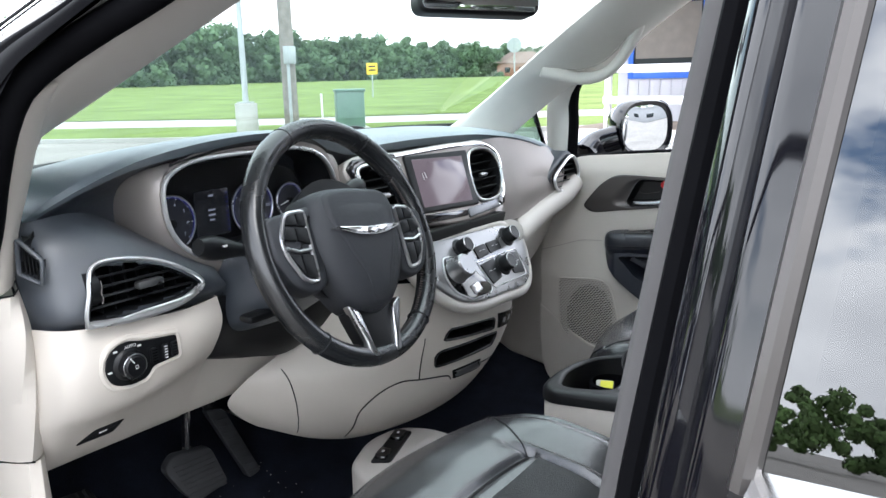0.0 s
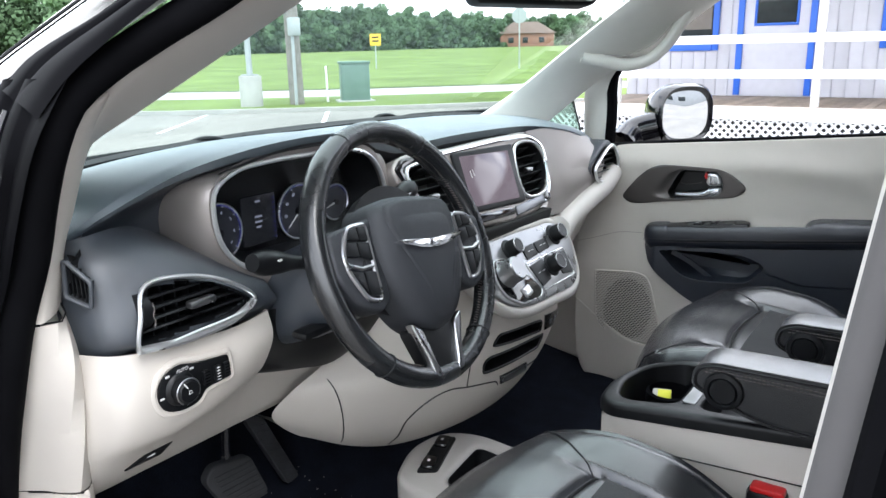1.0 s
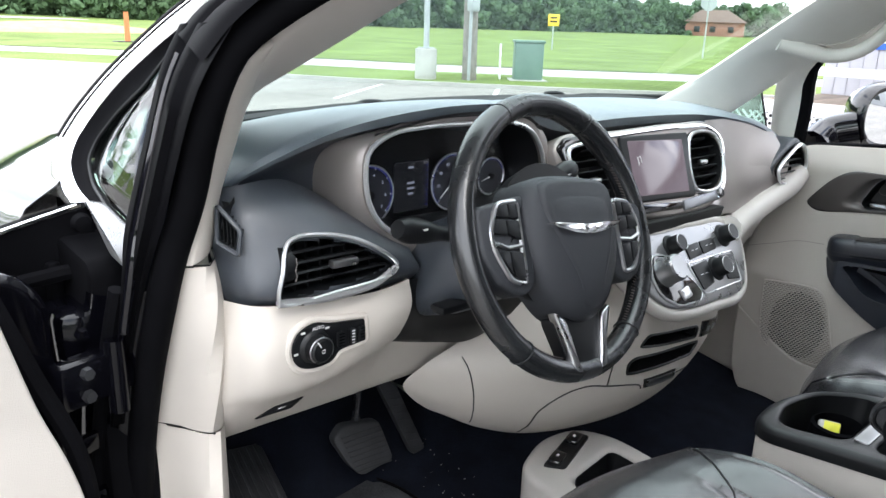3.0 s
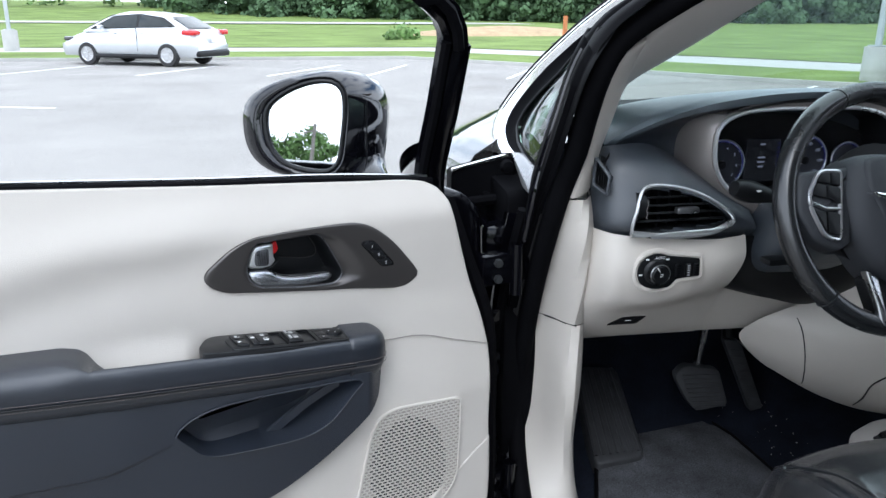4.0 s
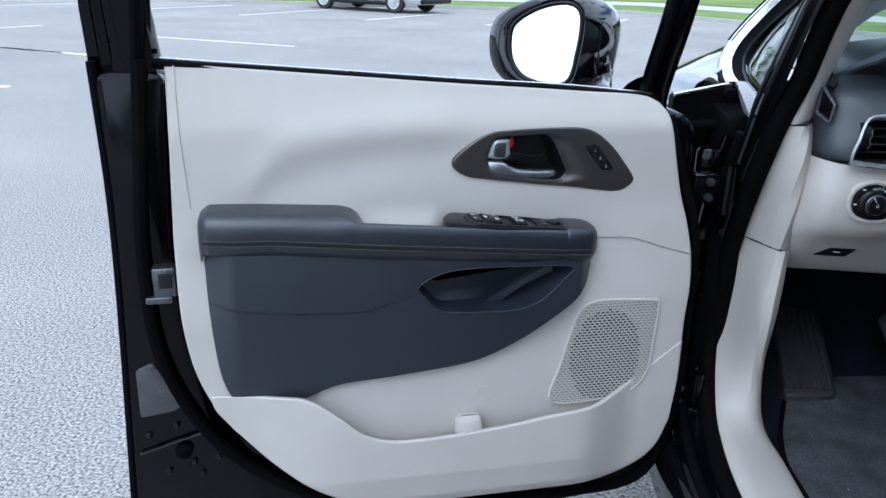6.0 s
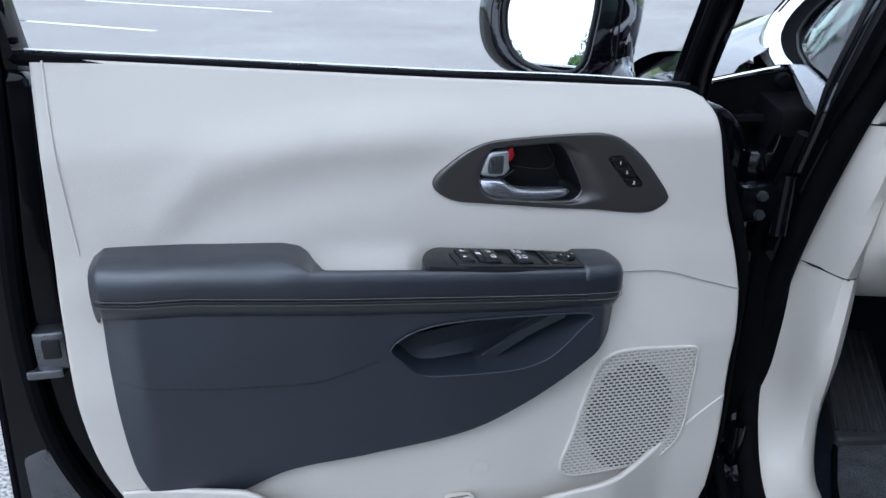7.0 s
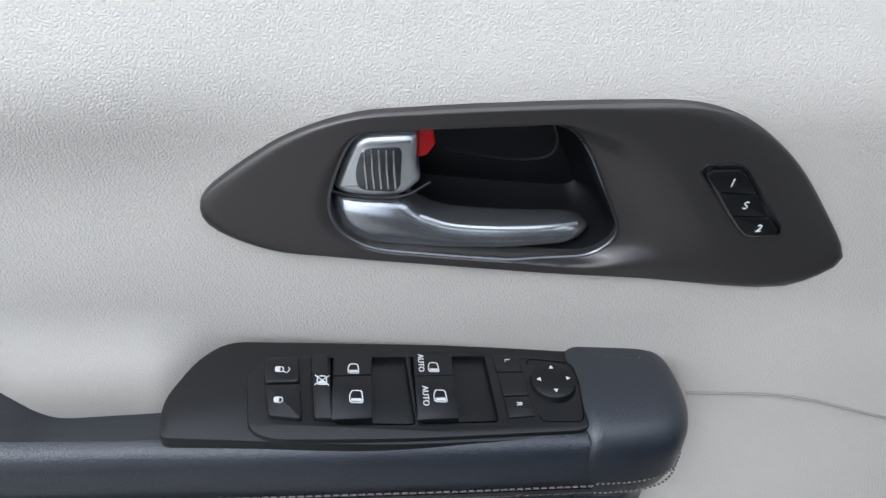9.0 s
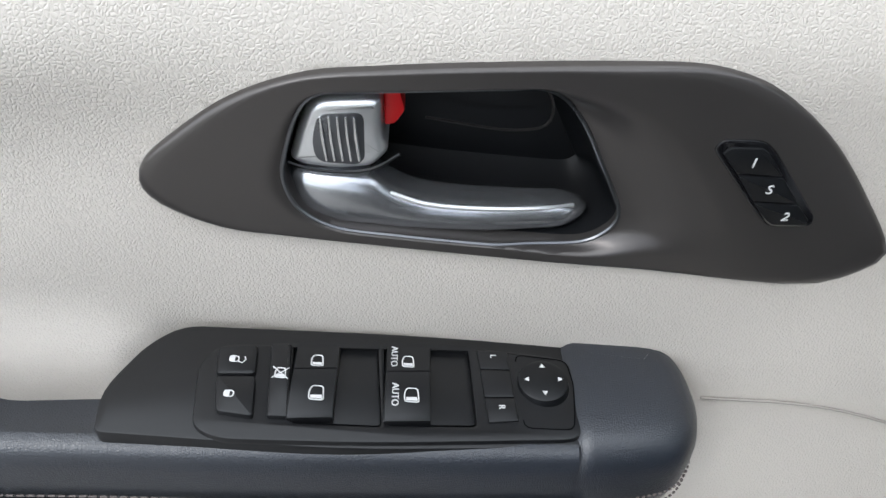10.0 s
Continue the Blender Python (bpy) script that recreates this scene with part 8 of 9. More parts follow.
POD = ccw([tuple(p) for p in spline([(-0.165, 1.030), (-0.02, 1.034), (0.10, 1.030), (0.190, 1.022), (0.222, 0.995), (0.205, 0.955), (0.180, 0.925), (0.147, 0.911), (0.06, 0.912), (-0.03, 0.916), (-0.09, 0.930), (-0.125, 0.955), (-0.160, 0.995)], 70, True)])
pod = part("control_pod", plate(POD, -0.035, 0.0, 0.004, pd), M_PODS, dash, "silver control panel with knobs")
part("pod_lip", tube([pd(a, b, -0.016) for a, b in inset(POD, -0.006)], 0.012, 10, closed=True), M_GREYP, pod, "greige padded rim")
shf = rounded([(-0.105, 0.975), (-0.085, 1.005), (-0.045, 1.000), (0.012, 0.945), (0.020, 0.930), (0.005, 0.921), (-0.06, 0.924), (-0.098, 0.945)], 0.012, 4)
sp_ = part("shifter_plate", plate(shf, -0.001, 0.004, 0.002, pd), M_GLOSSB, pod, "piano black shifter plate")
part("shifter_chrome", tube([pd(a, b, 0.002) for a, b in shf], 0.0020, 6, closed=True), M_RING, sp_)


def turned(c, prof, material, name, parent, label="", n=32):
    m = Matrix.Translation(pd(*c)) @ Matrix.Rotation(radians(57), 4, "X")
    return part(name, lathe(prof, m, n), material, parent, label)


k = turned((-0.067, 0.977, 0.002), [(0.0001, 0.034), (0.020, 0.034), (0.0235, 0.031), (0.0245, 0.006), (0.027, 0.003), (0.028, 0.0)], M_PODS, "shift_knob", pod, "silver rotary shift knob")
for c, r in (((-0.015, 1.010, 0.0), 0.0165), ((0.163, 1.003, 0.0), 0.0175), ((0.097, 0.957, 0.0), 0.018)):
    kb = turned(c, [(0.0001, 0.026), (r * 0.82, 0.026), (r * 0.92, 0.023), (r, 0.004), (r * 1.25, 0.002), (r * 1.3, 0.0)], M_BLACKP, "control_knob", pod, "black ribbed control knob")
    m = Matrix.Translation(pd(c[0], c[1], 0)) @ Matrix.Rotation(radians(57), 4, "X")
    part("knob_ring", tube([m @ Vector((r * 0.86 * math.cos(t), r * 0.86 * math.sin(t), 0.0255)) for t in np.linspace(0, 2 * math.pi, 29)[:-1]], 0.0009, 5, closed=True), M_SILVER, kb)
for pts in ([(0.020, 0.972), (0.075, 0.975), (0.072, 0.938), (0.030, 0.932)], [(0.122, 0.975), (0.170, 0.970), (0.160, 0.930), (0.120, 0.935)], [(0.025, 1.004), (0.070, 1.005), (0.070, 0.984), (0.025, 0.982)], [(0.074, 1.005), (0.125, 1.005), (0.122, 0.986), (0.074, 0.984)]):
    b = part("button_bank", plate(rounded(pts, 0.004, 3), -0.001, 0.0025, 0.001, pd), M_BLACKP, pod, "dark button bank")
    xs = [p[0] for p in pts]
    zs = [p[1] for p in pts]
    for k in range(2):
        part("symbol_bar", tube([pd(min(xs) + (max(xs) - min(xs)) * (0.3 + 0.3 * k), min(zs) + (max(zs) - min(zs)) * 0.55, 0.003), pd(min(xs) + (max(xs) - min(xs)) * (0.45 + 0.3 * k), min(zs) + (max(zs) - min(zs)) * 0.55, 0.003)], 0.0008, 4), M_WHITE, b)
part("button_frame", tube([pd(a, b, 0.001) for a, b in rounded([(0.012, 0.978), (0.172, 0.976), (0.164, 0.926), (0.028, 0.926)], 0.008, 4)], 0.0013, 6, closed=True), M_RING, pod)
part("park_button", plate(rounded([(-0.050, 0.945), (-0.022, 0.948), (-0.018, 0.932), (-0.046, 0.928)], 0.003, 3), 0.003, 0.008, 0.002, pd), M_SILVER, pod)
# Dark plate that paints the shade of the gap above the pod.
part("gap_above_pod", plate(rounded([(-0.18, 1.032), (0.20, 1.030), (0.21, 1.050), (-0.18, 1.056)], 0.004, 2), -0.05, -0.02, 0.003, lambda a, b, d: Vector((a, -0.02 - d - 0.02, b))), M_HOLESHADE, dash)

bel = [[(-0.24, 0.10, 0.96), (-0.13, -0.03, 0.965), (0.03, -0.055, 0.925), (0.15, -0.05, 0.93), (0.22, 0.02, 0.97)],
       [(-0.33, 0.12, 0.88), (-0.18, -0.02, 0.87), (-0.09, -0.055, 0.862), (0.05, -0.062, 0.86), (0.18, -0.052, 0.86), (0.235, 0.04, 0.88)],
       [(-0.43, 0.145, 0.83), (-0.27, 0.03, 0.80), (-0.12, -0.035, 0.79), (0.04, -0.050, 0.785), (0.17, -0.035, 0.78), (0.225, 0.05, 0.79)],
       [(-0.445, 0.175, 0.79), (-0.30, 0.08, 0.735), (-0.14, 0.000, 0.715), (0.02, -0.030, 0.712), (0.13, -0.010, 0.715), (0.20, 0.05, 0.730)],
       [(-0.41, 0.190, 0.745), (-0.29, 0.135, 0.675), (-0.14, 0.085, 0.635), (0.0, 0.050, 0.632), (0.10, 0.035, 0.655), (0.185, 0.07, 0.690)],
       [(-0.36, 0.20, 0.703), (-0.25, 0.175, 0.640), (-0.15, 0.15, 0.606), (-0.02, 0.13, 0.598), (0.09, 0.12, 0.618), (0.165, 0.13, 0.66)],
       [(-0.34, 0.34, 0.70), (-0.24, 0.34, 0.64), (-0.14, 0.33, 0.61), (-0.02, 0.32, 0.60), (0.09, 0.32, 0.62), (0.16, 0.32, 0.66)]]
BELLY = loft(bel, 130, 110)
BPTS = np.array([p for r in BELLY[:92] for p in r])
SLOTS = [ccw(rounded(q, 0.007, 4)) for q in ([(-0.096, 0.842), (-0.079, 0.861), (0.086, 0.840), (0.088, 0.815)], [(-0.112, 0.812), (-0.100, 0.820), (0.107, 0.802), (0.092, 0.775), (-0.106, 0.787)])]


def belly_mesh():
    """The console's skin, left open at the two storage slots."""
    bm = bmesh.new()
    vs = [[bm.verts.new(p) for p in r] for r in BELLY]
    for i in range(len(BELLY) - 1):
        for j in range(len(BELLY[0]) - 1):
            c = [(BELLY[i][j][k] + BELLY[i + 1][j + 1][k]) / 2 for k in range(3)]
            if i < 90 and any(inside(c[0], c[2], s) for s in SLOTS):
                continue
            bm.faces.new((vs[i][j], vs[i][j + 1], vs[i + 1][j + 1], vs[i + 1][j]))
    bmesh.ops.delete(bm, geom=[v for v in bm.verts if not v.link_faces], context="VERTS")
    return bm


con = part("lower_console", belly_mesh(), M_CREAMP, dash, "cream rounded lower console")


def onbelly(a, b, lift=0.004):
    """The console's surface at across a and height b."""
    d2 = (BPTS[:, 0] - a)**2 + (BPTS[:, 2] - b)**2 + 1e-7
    near = np.argsort(d2)[:6]
    w = 1 / d2[near]
    return Vector((a, float((BPTS[near, 1] * w).sum() / w.sum()) - lift, b))


def skin(corners, lift, nu=14, nv=6):
    """A patch that hugs the console between four corners."""
    a, b, c, d = (np.array(q) for q in corners)
    g = []
    for v in np.linspace(0, 1, nv):
        g.append([onbelly(*((a * (1 - u) + b * u) * (1 - v) + (d * (1 - u) + c * u) * v), lift) for u in np.linspace(0, 1, nu)])
    edge = g[0] + [r[-1] for r in g[1:]] + g[-1][-2::-1] + [r[0] for r in g[-2:0:-1]]
    bm = sheet(g)
    n = len(edge)
    top, low = [bm.verts.new(p) for p in edge], [bm.verts.new(p + Vector((0, 0.012, 0))) for p in edge]
    for k in range(n):
        bm.faces.new((top[k], top[(k + 1) % n], low[(k + 1) % n], low[k]))
    return bm


for out in SLOTS:
    wide = spline([(a, b, 0) for a, b in out], 60, True)
    ring = [onbelly(a, b, 0.0) for a, b, _c in wide]
    s = part("storage_slot", sheet([[p + Vector((0, 0, 0)) for p in ring], [p + Vector((0, 0.03, 0)) for p in ring], [p + Vector((0, 0.075, 0.004)) for p in ring]], closed_u=True, caps=False), M_BLACKP, con, "dark open storage slot")
    bm = bmesh.new()
    bm.faces.new([bm.verts.new(p + Vector((0, 0.074, 0.004))) for p in ring])
    part("slot_back", bm, M_HOLESHADE, s)
    part("slot_lip", tube(ring, 0.0028, 8, closed=True), M_BLACKP, s)
us = part("socket_panel", skin([(0.096, 0.848), (0.190, 0.838), (0.190, 0.806), (0.104, 0.812)], 0.003), M_GLOSSB, con, "black socket panel")
for x in (0.118, 0.140, 0.162):
    part("socket_mark", skin([(x, 0.832), (x + 0.011, 0.831), (x + 0.011, 0.820), (x, 0.821)], 0.0042, 4, 3), M_PODS, us)
pl = part("drawer_pull", skin([(-0.046, 0.758), (0.047, 0.752), (0.047, 0.739), (-0.038, 0.745)], 0.006), M_PODS, con, "silver drawer pull")
# Dark patch that paints the shadow round the drawer pull.
part("pull_shadow", skin([(-0.050, 0.762), (0.050, 0.756), (0.050, 0.735), (-0.042, 0.741)], 0.0025), M_HOLESHADE, con)
part("drawer_seam", tube([onbelly(a, b, 0.0002) for a, b in spline([(-0.208, 0.640), (-0.228, 0.685), (-0.240, 0.720), (-0.236, 0.740), (-0.214, 0.765), (-0.180, 0.776), (-0.141, 0.7695), (-0.056, 0.7505), (-0.05, 0.742)], 40)], 0.0016, 5), M_BLACKP, con)
part("drawer_seam", tube([onbelly(a, b, 0.0002) for a, b in spline([(0.052, 0.745), (0.098, 0.741), (0.16, 0.735)], 10)], 0.0014, 5), M_BLACKP, con)
part("panel_seam", tube([onbelly(a, b, 0.0002) for a, b in spline([(-0.372, 0.843), (-0.360, 0.794), (-0.330, 0.718), (-0.312, 0.685)], 14)], 0.0012, 5), M_BLACKP, con)
part("panel_seam", tube([onbelly(a, b, 0.0002) for a, b in spline([(-0.140, 0.858), (-0.143, 0.838), (-0.145, 0.813), (-0.141, 0.770)], 10)], 0.0012, 5), M_BLACKP, con)


# ---- steering column and wheel ----
WM = Matrix.Translation((-0.4293, -0.1178, 1.114)) @ Matrix.Rotation(0.028, 4, "Z") @ Matrix.Rotation(math.pi / 2 - 0.393, 4, "X") @ Matrix.Rotation(radians(-7), 4, "Z")
RW = 0.1755
sw_ = thing("steering_wheel", "black leather steering wheel with silver spokes and a winged badge", "steering wheel", WM, local=True)
bm = bmesh.new()
rows = []
for i in range(96):
    a = 2 * math.pi * i / 96
    fat = 1.0 + 0.10 * (math.exp(-((math.degrees(a) % 360 - 130) / 16)**2) + math.exp(-((math.degrees(a) % 360 - 50) / 16)**2))
    rows.append([((RW + 0.0150 * fat * math.cos(t)) * math.cos(a), (RW + 0.0150 * fat * math.cos(t)) * math.sin(a), 0.0178 * fat * math.sin(t)) for t in np.linspace(0, 2 * math.pi, 17)[:-1]])
rim_ = part("rim", sheet(rows, bm, closed_u=True, closed_v=True), M_RIM, sw_, "black leather rim worn shiny")
for a in (118, 62, 232, 308):
    t = radians(a)
    part("rim_seam", tube([((RW + 0.0158 * math.cos(k)) * math.cos(t), (RW + 0.0158 * math.cos(k)) * math.sin(t), 0.0186 * math.sin(k)) for k in np.linspace(0, 2 * math.pi, 17)[:-1]], 0.0010, 5, closed=True), M_BLACKP, rim_)
bm = bmesh.new()
for a in list(np.arange(-50, 60, 1.6)) + list(np.arange(122, 230, 1.6)) + list(np.arange(236, 304, 1.6)):
    t0, t1 = radians(a), radians(a + 0.9)
    r0 = RW - 0.0152
    tube([(r0 * math.cos(t0), r0 * math.sin(t0), 0.006), (r0 * math.cos(t1), r0 * math.sin(t1), 0.0005)], 0.0007, 4, bm=bm)
tagged(part("rim_stitching", bm, M_STITCH, rim_, "thread stitching", flat=True), kind="stuff")
HUB = ccw([tuple(p) for p in spline([(-0.080, 0.062), (-0.045, 0.074), (0.0, 0.077), (0.045, 0.074), (0.080, 0.062), (0.090, 0.025), (0.086, -0.025), (0.066, -0.070), (0.036, -0.104), (0.0, -0.116), (-0.036, -0.104), (-0.066, -0.070), (-0.086, -0.025), (-0.090, 0.025)], 64, True)])
rows = []
for ins_, h in ((0, -0.030), (0, 0.008), (0.003, 0.020), (0.010, 0.030), (0.024, 0.038), (0.045, 0.043), (0.062, 0.045)):
    rows.append([(x, y, h) for x, y in (inset(HUB, ins_) if ins_ < 0.03 else [(a * (1 - ins_ / 0.1), b * (1 - ins_ / 0.1)) for a, b in HUB])])
hub = part("airbag_cover", sheet(rows, closed_u=True, caps=True), M_HUB, sw_, "black domed airbag cover", sharp=70)
SHIELD = [tuple(p) for p in spline([(-0.066, 0.060), (0.0, 0.068), (0.066, 0.060), (0.070, 0.030), (0.052, -0.020), (0.030, -0.062), (0.020, -0.100), (0.0, -0.106), (-0.020, -0.100), (-0.030, -0.062), (-0.052, -0.020), (-0.070, 0.030)], 60, True)]
part("shield_panel", plate(SHIELD, 0.020, 0.0468, 0.0075, lambda a, b, d: Vector((a, b, d - 1.2 * (a * a + max(0.0, -b - 0.02)**2 * 1.6 + max(0.0, b - 0.02)**2 * 2.2))), seg=5), M_HUB, hub, sharp=75)
bm = bmesh.new()
for s in (-1, 1):
    wing_ = rounded([(s * 0.004, 0.007), (s * 0.030, 0.0085), (s * 0.070, 0.0105), (s * 0.062, 0.0045), (s * 0.030, -0.0035), (s * 0.004, -0.006)], 0.0015, 2)
    plate(wing_, 0.036, 0.0490, 0.0012, bm=bm)
plate([(0.012 * math.cos(a), 0.001 + 0.006 * math.sin(a)) for a in np.linspace(0, 2 * math.pi, 21)[:-1]], 0.040, 0.0502, 0.001, bm=bm)
part("winged_badge", bm, M_CHROME, sw_, "chrome winged badge")
for s in (-1, 1):
    spoke = [(s * 0.075, 0.052), (s * 0.110, 0.046), (s * 0.165, 0.036), (s * 0.166, -0.020), (s * 0.140, -0.060), (s * 0.105, -0.075), (s * 0.080, -0.060)]
    so = rounded(spoke, [0.004, 0.01, 0.01, 0.012, 0.012, 0.012, 0.006], 4)
    spk = part("side_spoke", plate(so, -0.012, 0.018, 0.006, seg=3), M_HUB, sw_, "black side spoke with buttons")
    fr_ = rounded([(s * 0.098, 0.043), (s * 0.134, 0.040), (s * 0.150, 0.005), (s * 0.146, -0.018), (s * 0.125, -0.054), (s * 0.100, -0.058)], [0.008, 0.012, 0.012, 0.01, 0.01, 0.008], 4)
    part("button_trim", tube([(a, b, 0.0195) for a, b in fr_], 0.0032, 8, closed=True), M_SILVER, spk, "silver button trim")
    part("trim_bar", tube([(s * 0.098, -0.012, 0.0195), (s * 0.125, -0.014, 0.021), (s * 0.148, -0.006, 0.0195)], 0.0028, 6), M_SILVER, spk)
    for pts in ([(0.100, 0.040), (0.115, 0.040), (0.115, 0.022), (0.100, 0.020)], [(0.1165, 0.040), (0.132, 0.037), (0.138, 0.024), (0.1165, 0.022)], [(0.100, 0.018), (0.121, 0.020), (0.121, 0.002), (0.100, -0.006)], [(0.123, 0.020), (0.140, 0.021), (0.146, 0.004), (0.123, 0.001)], [(0.101, -0.020), (0.122, -0.018), (0.120, -0.048), (0.102, -0.052)], [(0.124, -0.018), (0.142, -0.017), (0.136, -0.034), (0.123, -0.046)]):
        part("wheel_button", plate(rounded([(s * a, b) for a, b in pts], 0.002, 2), 0.014, 0.0225, 0.0015), M_BLACKP, spk)
vo = rounded([(-0.056, -0.104), (0.052, -0.104), (0.034, -0.165), (0.026, -0.176), (-0.026, -0.176), (-0.034, -0.165)], [0.01, 0.01, 0.02, 0.008, 0.008, 0.02], 4)
ls_ = part("lower_spoke", plate(vo, -0.010, 0.012, 0.005, seg=3), M_BLACKP, sw_, "lower spoke with silver frame")
for s in (-1, 1):
    fr2 = rounded([(s * 0.058, -0.096), (s * 0.036, -0.108), (s * 0.024, -0.160), (s * 0.016, -0.178), (s * 0.033, -0.176), (s * 0.038, -0.150)], 0.006, 3)
    part("silver_blade", plate(fr2, 0.006, 0.0185, 0.004, seg=3), M_SILVER, ls_, "satin silver spoke blade")
part("silver_foot", plate(rounded([(-0.03, -0.168), (0.03, -0.168), (0.026, -0.182), (-0.026, -0.182)], 0.005, 3), 0.004, 0.0165, 0.004), M_SILVER, ls_)
part("hub_back", lathe([(0.10, -0.012), (0.095, -0.035), (0.06, -0.055), (0.05, -0.09)], None, 30), M_BLACKP, sw_)

col = thing("steering_column", "black plastic steering column shroud with stalks", "steering column", Matrix.Translation((-0.43, 0.03, 1.0)))
rows = []
for y, zc, w, h in ((-0.045, 1.082, 0.075, 0.062), (-0.02, 1.07, 0.088, 0.072), (0.03, 1.045, 0.095, 0.078), (0.09, 1.02, 0.10, 0.075), (0.15, 0.99, 0.10, 0.07)):
    rows.append([(-0.43 + w * math.copysign(abs(math.cos(t))**0.6, math.cos(t)), y, zc + h * math.copysign(abs(math.sin(t))**0.7, math.sin(t))) for t in np.linspace(0, 2 * math.pi, 29)[:-1]])
part("shroud", sheet(rows, closed_u=True, caps=True), M_DASHLOW, col)
part("tilt_lever", box((-0.515, -0.01, 1.004), (0.065, 0.03, 0.012), 0.005), M_BLACKP, col)
part("knee_opening", sheet(loft([[(-0.545, 0.05, 1.03), (-0.43, 0.06, 1.02), (-0.30, 0.06, 1.03)], [(-0.55, 0.065, 0.965), (-0.43, 0.085, 0.950), (-0.27, 0.075, 0.96)], [(-0.56, 0.10, 0.925), (-0.44, 0.105, 0.890), (-0.36, 0.105, 0.872), (-0.24, 0.10, 0.900)], [(-0.55, 0.15, 0.92), (-0.43, 0.15, 0.89), (-0.24, 0.15, 0.90)]], 20, 10)), M_BLACKP, col)
for sd, tip in ((-1, (-0.618, -0.012, 1.128)), (1, (-0.262, 0.000, 1.170))):
    base = (-0.43 + sd * 0.075, 0.0, 1.10 + (0.03 if sd > 0 else 0))
    p = spline([base, tuple(np.array(base) * 0.5 + np.array(tip) * 0.5), tip], 12)
    s = part("stalk", tube(p, [0.010, 0.010, 0.010, 0.010, 0.011, 0.013, 0.015, 0.0165, 0.0175, 0.0175, 0.016, 0.012], 12), M_BLACKP, col, "black column stalk")
    part("stalk_mark", box(tuple(np.array(p[8]) + np.array((0, -0.016, 0.004))), (0.018, 0.001, 0.003), 0.0003), M_WHITE, s)
part("stalk_chrome_arc", tube(spline([(-0.535, -0.030, 1.100), (-0.50, -0.045, 1.130), (-0.43, -0.055, 1.140)], 16), 0.0022, 6), M_CHROME, col)


# ---- seats, console, floor things ----
def seat(cx, y0, z0, half, name, label, left_arm, right_arm):
    e = thing(name, label, "car seat", Matrix.Translation((cx, y0 - 0.3, 0.45)))
    front = [(0.010, -0.20), (0.018, -0.13), (0.012, -0.070), (-0.008, -0.026), (-0.035, -0.007)]
    ty, tz = [-0.035, -0.07, -0.12, -0.18, -0.30, -0.45, -0.74], [-0.007, 0.002, 0.003, -0.004, -0.020, -0.030, -0.032]

    def surf(s, dy, dz=None, lift=0.0):
        """The upholstery at s across (-1 to 1) and dy from the front edge."""
        q = abs(s)
        z = float(np.interp(-dy, [-v for v in ty], tz)) if dz is None else dz
        back = sstep(-0.05, -0.22, dy)
        if dz is None:
            z += 0.030 * sstep(0.50, 0.78, q) * back
            seam_y = -0.175 - 0.06 * s * s
            z -= 0.011 * math.exp(-((q - 0.53) / 0.022)**2) * sstep(-0.12, -0.19, dy)
            if q < 0.56:
                z -= 0.009 * math.exp(-((dy - seam_y) / 0.008)**2)
            z -= 0.010 * math.exp(-((dy + 0.075 + 0.05 * s) / 0.5)**2) * 0
            z += 0.0012 * math.sin(9 * s + 14 * dy) * sstep(-0.02, -0.1, dy)
            z -= 0.006 * math.exp(-((q - 0.84) / 0.012)**2)
        z -= 0.060 * sstep(-0.27, -0.44, dy) * (dz is None)
        z -= 0.125 * sstep(0.84, 1.0, q)**1.5 * (1.0 if dz is None else max(0.0, 1 + dz / 0.2))
        w = half * s * (1 - 0.05 * sstep(-0.06, 0.01, dy))
        return Vector((cx + w, y0 + dy - 0.055 * s * s * sstep(-0.20, 0.0, dy), z0 + z + lift))

    cols = np.unique(np.concatenate([np.linspace(-1, 1, 61), [q * sg for q in (0.50, 0.52, 0.53, 0.54, 0.56, 0.83, 0.845, 0.86) for sg in (-1, 1)]]))
    rows = [[surf(s, d, z) for s in cols] for d, z in front] + [[surf(s, d) for s in cols] for d in np.concatenate([np.linspace(-0.04, -0.15, 12), np.linspace(-0.155, -0.26, 30), np.linspace(-0.27, -0.74, 30)])]
    cush = part("seat_cushion", sheet(rows, caps=False), M_SEAT, e, "black leather seat cushion with bolsters", sharp=80)
    for sd in (-1, 1):
        part("bolster_seam", tube([surf(sd * 0.53, d, None, 0.0012) for d in np.linspace(-0.185, -0.72, 30)], 0.0018, 6), M_BLACKP, cush)
        bm = bmesh.new()
        sp2 = spline([tuple(surf(sd * 0.575, d, None, 0.0012)) for d in np.linspace(-0.16, -0.72, 50)], 150)
        for k in range(0, 148, 2):
            tube([sp2[k], sp2[k + 1]], 0.0007, 4, bm=bm)
        tagged(part("stitching", bm, M_STITCH, cush, "grey seat stitching", flat=True), kind="stuff")
        part("corner_seam", tube([surf(sd * (0.53 + 0.31 * t), -0.185 + 0.15 * t, None, 0.0008) for t in np.linspace(0, 1, 12)] + [surf(sd * 0.845, d, z, 0.0008) for d, z in front[::-1]], 0.0014, 6), M_BLACKP, cush)
    part("front_seam", tube([surf(s, -0.175 - 0.06 * s * s, None, 0.0012) for s in np.linspace(-0.53, 0.53, 30)], 0.0018, 6), M_BLACKP, cush)
    ins_rows = [[surf(s, d, None, 0.003 + 0.003 * math.sin(math.pi * i / 14)) for i, s in enumerate(np.linspace(-0.485, 0.485, 15))] for d in np.linspace(-0.21, -0.72, 20)]
    part("perforated_panel", sheet(ins_rows), M_PERF, cush, "perforated black leather centre panel")
